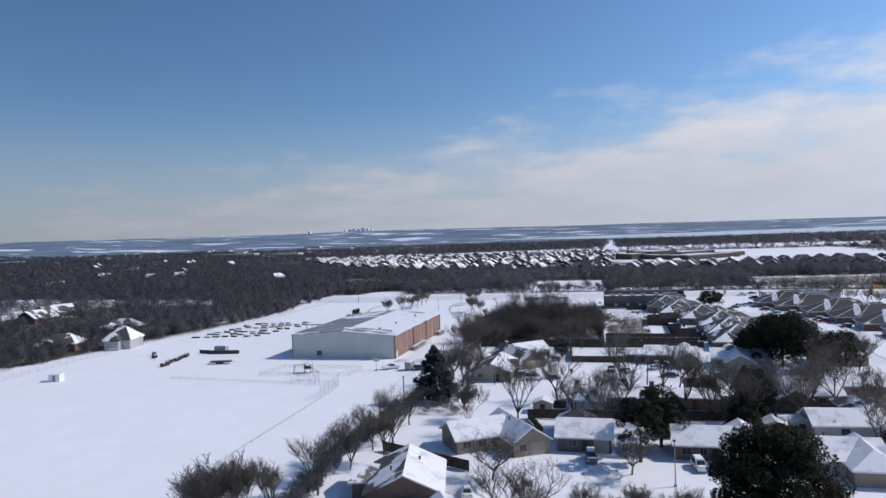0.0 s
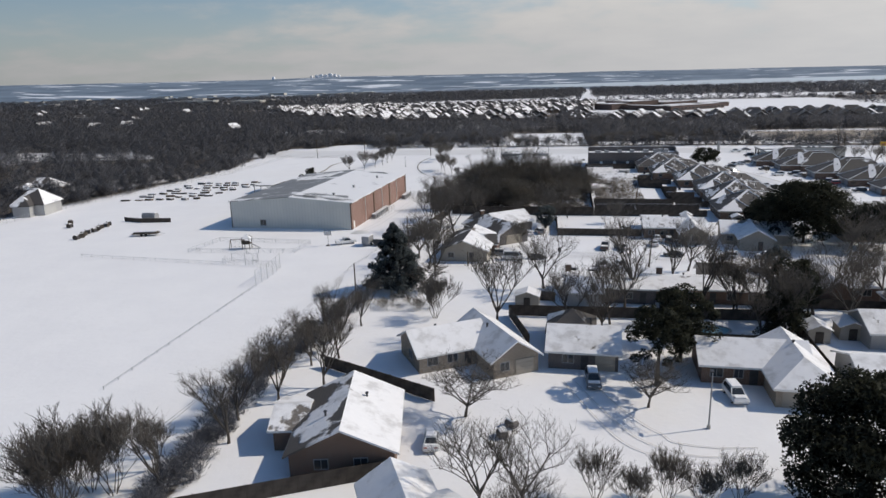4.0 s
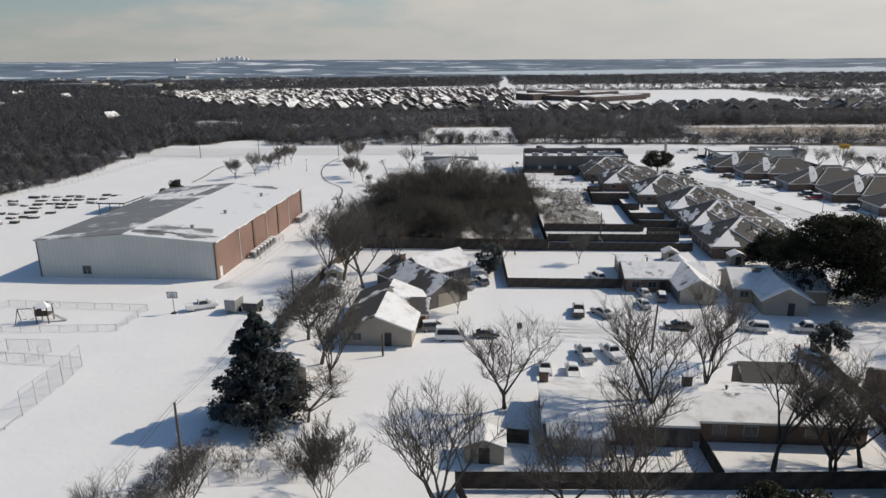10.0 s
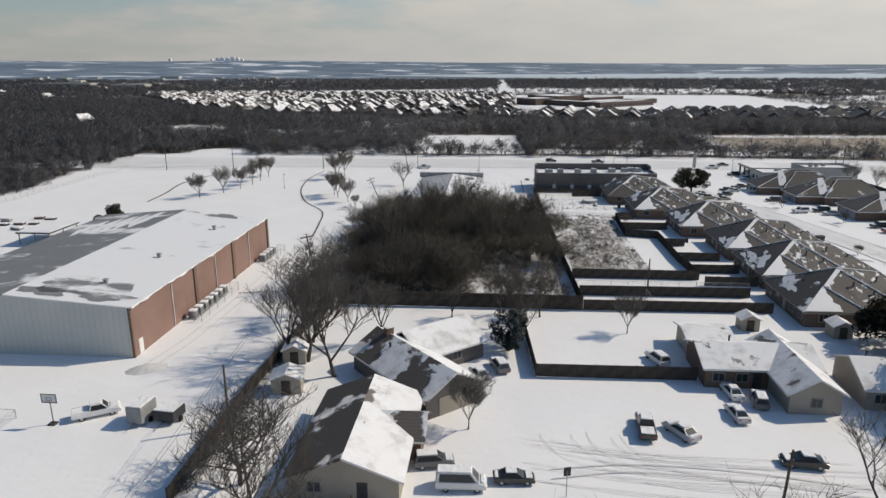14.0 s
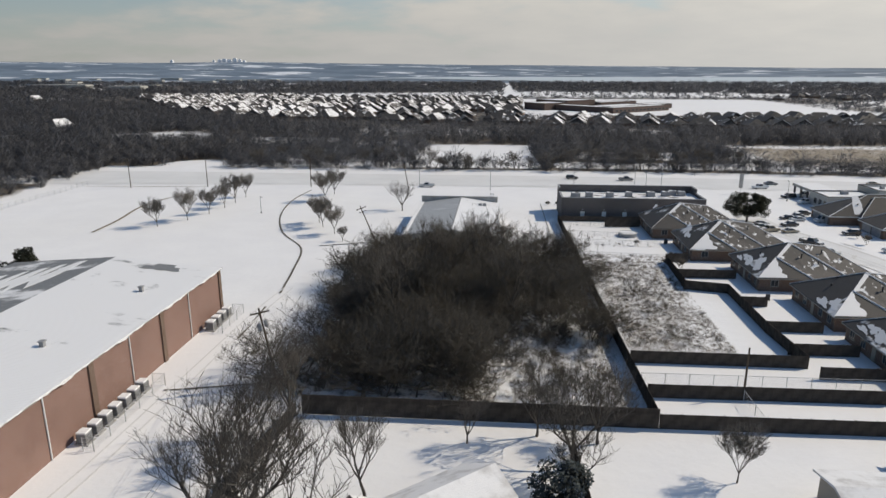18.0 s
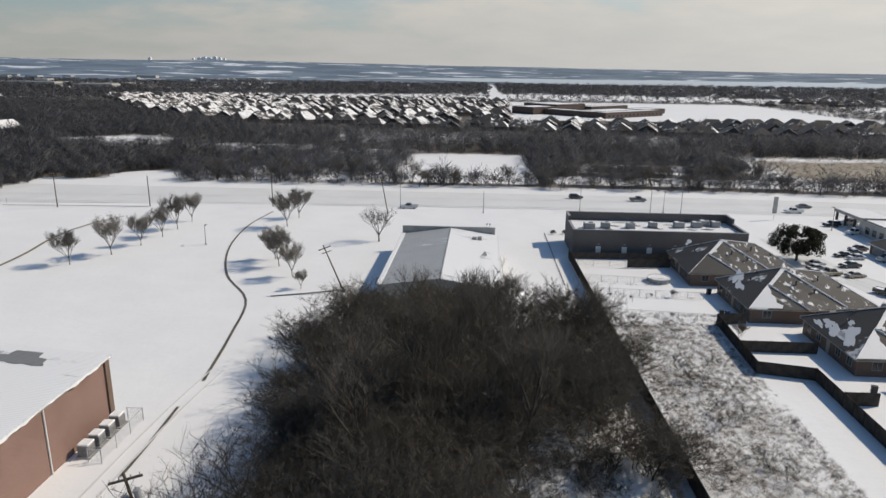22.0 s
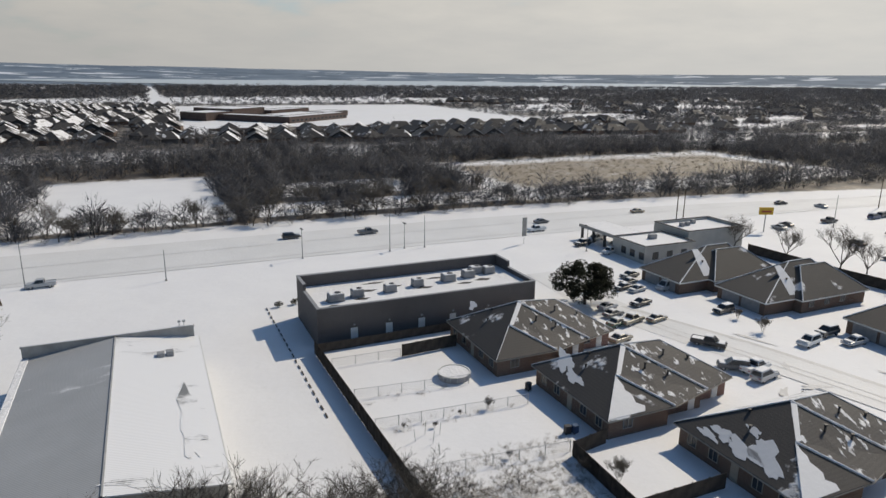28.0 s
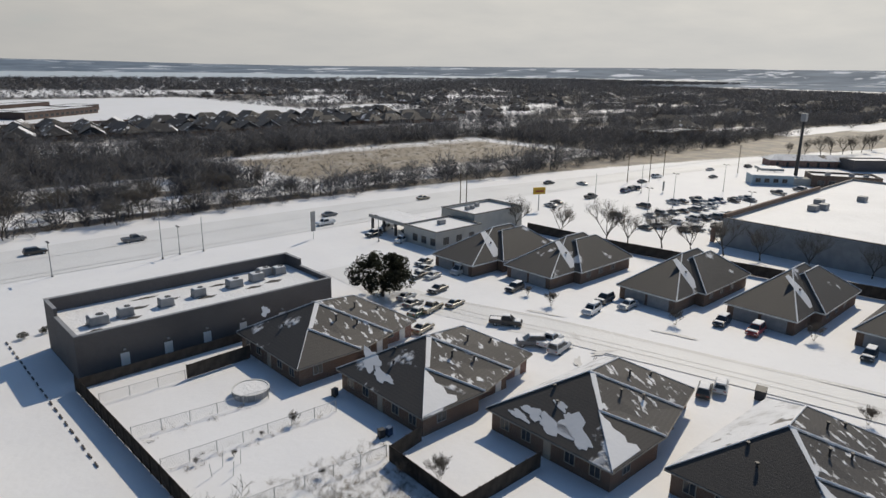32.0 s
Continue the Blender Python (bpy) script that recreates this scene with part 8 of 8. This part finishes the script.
# stored goods on the western field
ry = random.Random(9)
for row in range(8):
    for i in range(7):
        if ry.random() < 0.12:
            continue
        x = -165 + row * 3.6 + i * 0.9 + ry.uniform(-0.8, 0.8)
        y = 233 + i * 6.4 + row * 0.6 + ry.uniform(-1.2, 1.2)
        w, d, h = ry.uniform(2.0, 3.2), ry.uniform(1.0, 1.5), ry.uniform(0.4, 0.75)
        g = thing("pallet_stack", "low stack of building material under snow", "pallet stack", "stored goods", pose(x, y, 0, 0, 0, ry.uniform(-18, 18)))
        for k in range(3):
            part("runner", Mesh().box(-w / 2, w / 2, -d / 2 + k * d * 0.44, -d / 2 + k * d * 0.44 + 0.12, -0.05, 0.15), M["wood"], g)
        part("load", Mesh().box(-w / 2, w / 2, -d / 2, d / 2, 0.15, h, 0.04), M[ry.choice(("wood", "brick_brown", "wood", "grey", "dark"))], g)
        part("snow_cap", Mesh().box(-w / 2 + 0.03, w / 2 - 0.03, -d / 2 + 0.03, d / 2 - 0.03, h, h + 0.16, 0.06), M["snow"], g)
for i in range(11):
    x, y = -138.6 - i * 0.44 + ry.uniform(-0.5, 0.5), 176.6 + i * 2.2
    if i > 8:
        x, y = -152 - (i - 9) * 4, 190 + (i - 9) * 5
    g = thing("spool", "dark cable drum half buried in snow", "cable drum", "stored cable drums", pose(x, y, 0, 0, 0, i * 40))
    part("drum", Mesh().tube((0, -0.5, 0.5), (0, 0.5, 0.5), 0.55, 0.55, 12), M["dark"], g)
    part("flange", Mesh().tube((0, -0.6, 0.5), (0, -0.5, 0.5), 0.75, 0.75, 12), M["wood"], g)
    part("flange", Mesh().tube((0, 0.5, 0.5), (0, 0.6, 0.5), 0.75, 0.75, 12), M["wood"], g)
    part("snow_cap", Mesh().box(-0.4, 0.4, -0.55, 0.55, 1.03, 1.2, 0.06), M["snow"], g)
hut = thing("field_hut", "small white box hut on the edge of the field", "hut", at=pose(-158, 155, 0, 0, 0, 15))
part("wall", Mesh().box(-1.6, 1.6, -1.3, 1.3, -0.1, 2.1), M["white"], hut)
part("roof", Mesh().slab([(-1.75, -1.45, 2.15), (1.75, -1.45, 2.15), (1.75, 1.45, 2.45), (-1.75, 1.45, 2.45)], 0.1), M["snow"], hut)
door(hut, 0, -1.3, 0, 0.9, 1.8, "S", M["grey"])
tk = thing("tank", "grey storage tank behind a low block wall", "tank", at=pose(-134, 202, 0))
part("shell", Mesh().tube((-2.2, 0, 1.2), (2.2, 0, 1.2), 1.1, 1.1, 16), M["grey"], tk)
for x in (-1.5, 1.5):
    part("cradle", Mesh().box(x - 0.2, x + 0.2, -0.9, 0.9, -0.05, 0.6), M["concrete"], tk)
part("snow_cap", Mesh().box(-2.1, 2.1, -0.6, 0.6, 2.15, 2.4, 0.1), M["snow"], tk)
board_fence([(-141, 199.5), (-134, 198.2), (-125.5, 199.5)], 1.3, "dark low wall of boards beside the tank")
tr = thing("trailer", "flat trailer loaded with snowy timber", "trailer", at=pose(-121.6, 182.5, 0, 0, 0, 15))
part("bed", Mesh().box(-3.4, 3.4, -1.1, 1.1, 0.6, 0.8), M["wood"], tr)
for x in (-0.8, 0.4):
    for y in (-1.15, 1.15):
        part("wheel", Mesh().tube((x, y - 0.1, 0.36), (x, y + 0.1, 0.36), 0.36, 0.36, 12), M["tyre"], tr)
part("load", Mesh().box(-3.0, 3.0, -0.9, 0.9, 0.8, 1.15, 0.05), M["wood"], tr)
part("snow_cap", Mesh().box(-3.0, 3.0, -0.9, 0.9, 1.15, 1.35, 0.07), M["snow"], tr)
part("drawbar", Mesh().tube((3.4, 0, 0.65), (5.0, 0, 0.45), 0.07, 0.06, 6), M["steel"], tr)
cpy = thing("shelter", "open steel shelter with a snow-covered flat roof", "shelter", at=pose(-121, 255, 0))
for x in (-3.6, 3.6):
    for y in (-5, 0, 5):
        part("post", Mesh().box(x - 0.1, x + 0.1, y - 0.1, y + 0.1, -0.1, 2.8), M["grey"], cpy)
part("roof", Mesh().box(-4, 4, -5.6, 5.6, 2.8, 3.05), M["dark"], cpy)
part("snow_cap", Mesh().box(-3.9, 3.9, -5.5, 5.5, 3.05, 3.2, 0.05), M["snow"], cpy)
for kind, colour, x, y, a in (("pickup", "white", -63.2, 178.6, 32),):
    car(kind, colour, x, y, a, "vehicles by the gymnasium")
for x, y, w, l, h, mat, lab in ((-57.3, 177.8, 1.9, 2.9, 1.9, "grey", "small boxed trailer with a snowy roof"), (-54.3, 178.2, 2.6, 2.4, 1.2, "dark", "low dark covered trailer in the snow")):
    g = thing("trailer", lab, "trailer", "small trailers", pose(x, y, 0, 0, 0, -6))
    part("box", Mesh().box(-w / 2, w / 2, -l / 2, l / 2, 0.45, 0.45 + h, 0.04), M[mat], g)
    part("snow_cap", Mesh().box(-w / 2 + 0.05, w / 2 - 0.05, -l / 2 + 0.05, l / 2 - 0.05, 0.45 + h, 0.58 + h, 0.05), M["snow"], g)
    part("drawbar", Mesh().tube((0, -l / 2, 0.5), (0, -l / 2 - 1.3, 0.4), 0.05, 0.05, 6), M["dark"], g)
    for sx in (-1, 1):
        part("wheel", Mesh().tube((sx * (w / 2 - 0.05), 0, 0.34), (sx * (w / 2 + 0.16), 0, 0.34), 0.34, 0.34, 12), M["tyre"], g)
bn = thing("waste_bin", "dark green waste container on the verge", "container", at=pose(55.8, 265.9, 0, 0, 0, 15))
part("body", Mesh().box(-0.9, 0.9, -0.6, 0.6, 0.05, 1.2, 0.06), M["dark"], bn)
part("lid", Mesh().box(-0.95, 0.95, -0.65, 0.65, 1.2, 1.3, 0.03), M["dark"], bn)

# shrubs along the front of the shops and in the street verges
for i in range(15):
    x = -7 + i * 2.9
    if i in (5, 9):
        continue
    g = thing("shrub", "clipped dark evergreen shrub in front of the shops", "shrub", "shop shrubs", pose(x, 344.5 + 0.4 * math.sin(i), 0))
    part("stem", Mesh().tube((0, 0, -0.1), (0, 0, 0.4), 0.05, 0.04, 5), M["bark"], g)
    key = ("shrub_crown", i % 3)
    if key not in TREE_MESHES:
        TREE_MESHES[key] = leaf_cloud(100 + i, [(0, 0, 0.6, 0.6), (0.3, 0.2, 0.5, 0.5), (-0.35, 0, 0.5, 0.5)], 90, 0.09)
    part("crown", TREE_MESHES[key], M["oak"], g)
for x, y, s in ((62.5, 303.5, 0.4), (70.5, 285.2, 0.42), (63.5, 309.5, 0.3), (80.5, 268.2, 0.45), (47, 283.5, 0.3), (58.8, 255, 0.35)):
    bare_tree("shrub", x, y, s, x * 7, LAB["shrub"], "verge shrubs")
for x, y, s in ((103, 333, 0.6), (106, 322, 0.75), (109, 318, 0.6), (112, 311, 0.7), (114, 305, 0.6), (117, 299, 0.65), (119, 292, 0.6), (121, 283, 0.6), (123, 272, 0.55), (100.5, 345, 0.6)):
    bare_tree("oak", x, y, s * 1.2, x * 13, LAB["oak"], "car park trees")

# tracks, paths and kerbs
strip("path", [(-83.6, 362.6), (-84.5, 345), (-81.4, 323.6), (-74.5, 304), (-65.7, 289.8), (-62.5, 274), (-60.4, 259)], 0.42, 0.075, M["bare_path"], "narrow bare path curving across the snowy lawn", "path")
strip("path", [(-60.6, 252), (-60.2, 245), (-60.0, 238)], 0.35, 0.075, M["bare_path"], "broken stretch of bare path beside the hall", "path")
strip("path", [(-63.0, 221.4), (-60.3, 222), (-55.6, 223.2), (-50, 224.6)], 0.3, 0.075, M["bare_path"], "narrow bare line across the lane", "path")
strip("path", [(-62, 292), (-50, 296.5)], 0.5, 0.075, M["bare_path"], "narrow bare path across the snowy lawn", "path")
strip("kerb", [(49, 322), (53.9, 309), (57.6, 297.9), (64.0, 272), (68.4, 255.2), (71, 236), (71.5, 200)], 0.9, 0.085, M["track"], "slushy kerb line along the duplex street", "kerb")
strip("road_street", [(47, 345), (46.5, 325), (50, 308), (54.5, 294), (60.5, 270), (64.5, 250), (66.5, 225), (66.5, 195)], 7.5, 0.07, M["packed"], "snow-packed residential street", "road")
rk = random.Random(3)
for x, y, w, d, a in ((49.5, 291, 5.2, 1.6, 20), (52.5, 286.5, 4.0, 1.2, -15), (47.2, 286.8, 3.4, 1.0, 40), (54.5, 292.5, 3.0, 0.9, 60), (58.5, 302, 6.0, 0.8, -72), (66.5, 283, 7.0, 0.8, -74), (62.0, 255, 3.6, 1.1, 10), (58.0, 250.5, 3.0, 1.0, -30)):
    ring = []
    for k in range(24):
        t = k * math.tau / 24
        q = 1 + 0.25 * math.sin(3 * t + x) + 0.2 * math.sin(5 * t + y) + 0.1 * math.sin(9 * t)
        ring.append((w / 2 * q * math.cos(t), d / 2 * q * math.sin(t), 0))
    ob = part("slush_patch", Mesh().add(ring, [tuple(range(24))]), M["track"])
    ob.matrix_world = pose(x, y, 0.092, 0, 0, a)
    tagged(ob, "brown slushy patch where cars have turned", "slush", kind="structure")
for i in range(16):
    a, b = rk.uniform(-15, -7), rk.uniform(6, 26)
    y0, y1 = 168.5 + i * 0.5 + rk.uniform(-0.5, 0.5), 168 + i * 0.42 + rk.uniform(-1, 1)
    strip("tyre_track", [(a, y0 + rk.uniform(0, 2)), (a + (b - a) * 0.35, y0 - 0.4), (a + (b - a) * 0.7, y1 + 0.2), (b, y1)], 0.07, 0.085 + i * 0.0015, M["track"], "thin crossing tyre tracks in the lane", "tracks")
for i in range(5):
    a = rk.uniform(-13, -4)
    strip("tyre_track", [(a, 179 - rk.uniform(0, 1)), (a + 0.5, 176.5), (a + 2.6, 173.5), (a + 6.0 + rk.uniform(0, 5), 171.5)], 0.07, 0.11 + i * 0.0015, M["track"], "thin crossing tyre tracks in the lane", "tracks")
for off in (0.0, 1.6):
    strip("tyre_track", [(-64.5 + off, 192), (-63.2 + off, 200), (-62.6 + off, 212), (-62.2 + off, 228), (-61.6 + off, 250), (-60.6 + off, 262)], 0.25, 0.09, M["rut"], "faint vehicle tracks beside the gymnasium", "tracks")
for off in (0.0, 1.5, 3.6):
    strip("tyre_track", [(-8 + off, 109), (-4.9 + off, 101.9 + off * 0.3), (-2.3 + off, 96.6 + off * 0.7), (0.2 + off * 0.8, 93.7 + off), (4.2, 92.2 + off), (8.0, 92.1 + off * 0.9), (12.5, 93.8 + off * 0.6)], 0.14, 0.09 + off * 0.002, M["track"], "tyre tracks curving into a driveway", "tracks")
for off in (-0.9, 0.7):
    strip("tyre_track", [(-12, 171 + off), (-4, 172.5 + off * 0.8), (6, 172.0 + off), (18, 170 + off)], 0.16, 0.095, M["track"], "tyre tracks in the snowy lane", "tracks")
    strip("tyre_track", [(46 + off, 325), (49.5 + off, 308), (54 + off, 294), (60 + off, 270), (64 + off, 250), (66 + off, 225)], 0.22, 0.095, M["track"], "tyre tracks in the snowy street", "tracks")
for i in range(2):
    strip("tyre_track", [(x, float(road_south(x)) + 8.5 + i * 11.0 + 0.5 * math.sin(x / 40 + i)) for x in range(-240, 321, 20)], 0.4, 0.10, M["rut"], "tyre tracks along the main road", "tracks")
# the embankment's shadow line, laid on the snow as a dark strip
strip("bank_edge", [(-121.2, 300), (-122.5, 314), (-125.5, 330), (-124.5, 343), (-121, 352)], 0.7, 0.09, M["brush"], "bare curved bank with its shadow line as a dark strip", "bank")
# flat strip in place of the low wooden guard rail
strip("bank_edge", [(-163, 363), (-146, 364), (-121, 365.5)], 0.4, 0.12, M["brush"], "flat dark strip standing for a low rail along the road", "bank")

# wires between the poles by the hedgerow
pw = thing("power_line", "thin sagging overhead wires between wooden poles", "power line", at=pose(-44.4, 132.5, 0))
for p, q in (((-44.4, 132.5, 8.2), (-46.9, 177.0, 7.4)), ((-46.9, 177.0, 7.4), (-50.4, 224.3, 9.9)), ((-44.4, 132.5, 8.2), (-43.5, 60.0, 9.0))):
    for off in (-0.2, 0.2):
        for i in range(8):
            seg = []
            for t in (i / 8, (i + 1) / 8):
                seg.append((p[0] + (q[0] - p[0]) * t + off + 44.4, p[1] + (q[1] - p[1]) * t - 132.5, p[2] + (q[2] - p[2]) * t - 1.1 * 4 * t * (1 - t)))
            part("wire", Mesh().tube(seg[0], seg[1], 0.014, 0.014, 4), M["dark"], pw)
for x, y, s in ((-13.4, 96.6, 0.8), (-14.2, 94.2, 0.75)):
    g = thing("boulder", "snow-capped landscape boulder beside the drive", "boulder", "boulders", pose(x, y, 0, 0, 0, x * 30))
    part("rock", Mesh().box(-s, s, -s * 0.8, s * 0.8, -0.1, s, s * 0.35), M["brick_grey"], g)
    part("snow_cap", Mesh().box(-s * 0.75, s * 0.75, -s * 0.6, s * 0.6, s, s + 0.18, 0.08), M["snow"], g)

# clutter in the yards behind the shops
for x, y, q in ((9.8, 298.1, 0.24), (5.9, 298.0, 0.12), (14.9, 279.6, 0.42), (12.4, 282, 0.3), (2.0, 296.5, 0.12), (6.8, 287.6, 0.16), (-1.5, 297.6, 0.12)):
    bare_tree("shrub", x, y, q, x * 31, LAB["shrub"], "yard shrubs")
for i, (x, y, a) in enumerate(((0.4, 293.4, 6), (0.2, 291.0, -5), (0.3, 295.5, 4), (-1.2, 294.6, -7), (1.9, 294.9, 3))):
    g = thing("fence_post", "lone leaning steel fence post in the snow", "post", "loose fence posts", pose(x, y, 0, 0, a, 0))
    part("post", Mesh().tube((0, 0, -0.2), (0, 0, 1.5), 0.035, 0.035, 6), M["steel"], g)
    part("cap", Mesh().tube((0, 0, 1.5), (0, 0, 1.56), 0.045, 0.02, 6), M["steel"], g)
for x, y, c in ((15.4, 289.4, "dark"), (16.3, 289.2, "blue_plastic"), (16.9, 300.5, "dark"), (25.4, 262.6, "dark")):
    g = thing("wheeled_bin", "wheeled bin standing in snow beside a duplex", "bin", "wheeled bins", pose(x, y, 0, 0, 0, x * 17))
    part("body", Mesh().box(-0.3, 0.3, -0.35, 0.35, 0.08, 0.95, 0.04), M[c], g)
    part("lid", Mesh().box(-0.32, 0.32, -0.38, 0.38, 0.95, 1.05, 0.03), M[c], g)
    for xx in (-0.3, 0.24):
        part("wheel", Mesh().tube((xx, -0.3, 0.11), (xx + 0.06, -0.3, 0.11), 0.11, 0.11, 8), M["tyre"], g)


def in_yards(x, y):
    return inside(x, y, -5.5, 15, 284.5, 290, 1.2) + 0.5 * inside(x, y, -4.5, 14, 296.5, 299.5, 0.8) + 0.45 * inside(x, y, -4.4, 10, 304.2, 307, 0.8)


yp = places_for(in_yards, -6, 16, 283, 308, 1500, (0.4, 1.1), (0.6, 1.3), 0.55)
tagged(part("weeds", scatter("weeds", tufts, yp, rng), M["brush"]), "dry weeds along the yard fences", "weeds", kind="stuff")
for i in range(20):
    g = thing("edging_stone", "narrow dark edging stone at the side of the lot", "stone", "edging stones", pose(-8.9 - 0.012 * i, 304 + 2.1 * i, 0.0, 0, 0, 90 + 3 * math.sin(i * 2.1)))
    part("stone", Mesh().box(-0.55, 0.55, -0.09, 0.09, 0.0, 0.16, 0.03), M["brick_grey"], g)
gw = places_for(lambda x, y: inside(x, y, -44.5, -31, 132.5, 137, 1.0), -45, -30, 131, 139, 46, (0.35, 0.75), (0.6, 1.1), 0.3)
tagged(part("saplings", scatter("saplings", bush_templates, gw, rng), M["twig_grey"]), "frosted pale saplings and weeds along a garden fence", "saplings", kind="stuff")
mound = Mesh()
for i in range(9):
    for j in range(9):
        u, v = (i - 4) / 4, (j - 4) / 4
        r = math.hypot(u, v)
        mound.v.append((2.6 * u, 1.5 * v, max(-0.05, 0.62 * (1 - r * r) + 0.12 * math.sin(i * 2.3 + j * 1.7))))
for i in range(8):
    for j in range(8):
        mound.f.append((i * 9 + j, i * 9 + 9 + j, i * 9 + 10 + j, i * 9 + j + 1))
sm = part("snow_mound", mound, M["track"], smooth=True)
sm.matrix_world = pose(-63.6, 190.6, 0, 0, 0, 28)
tagged(sm, "dirty mound of cleared snow near the hall's corner", "snow mound")
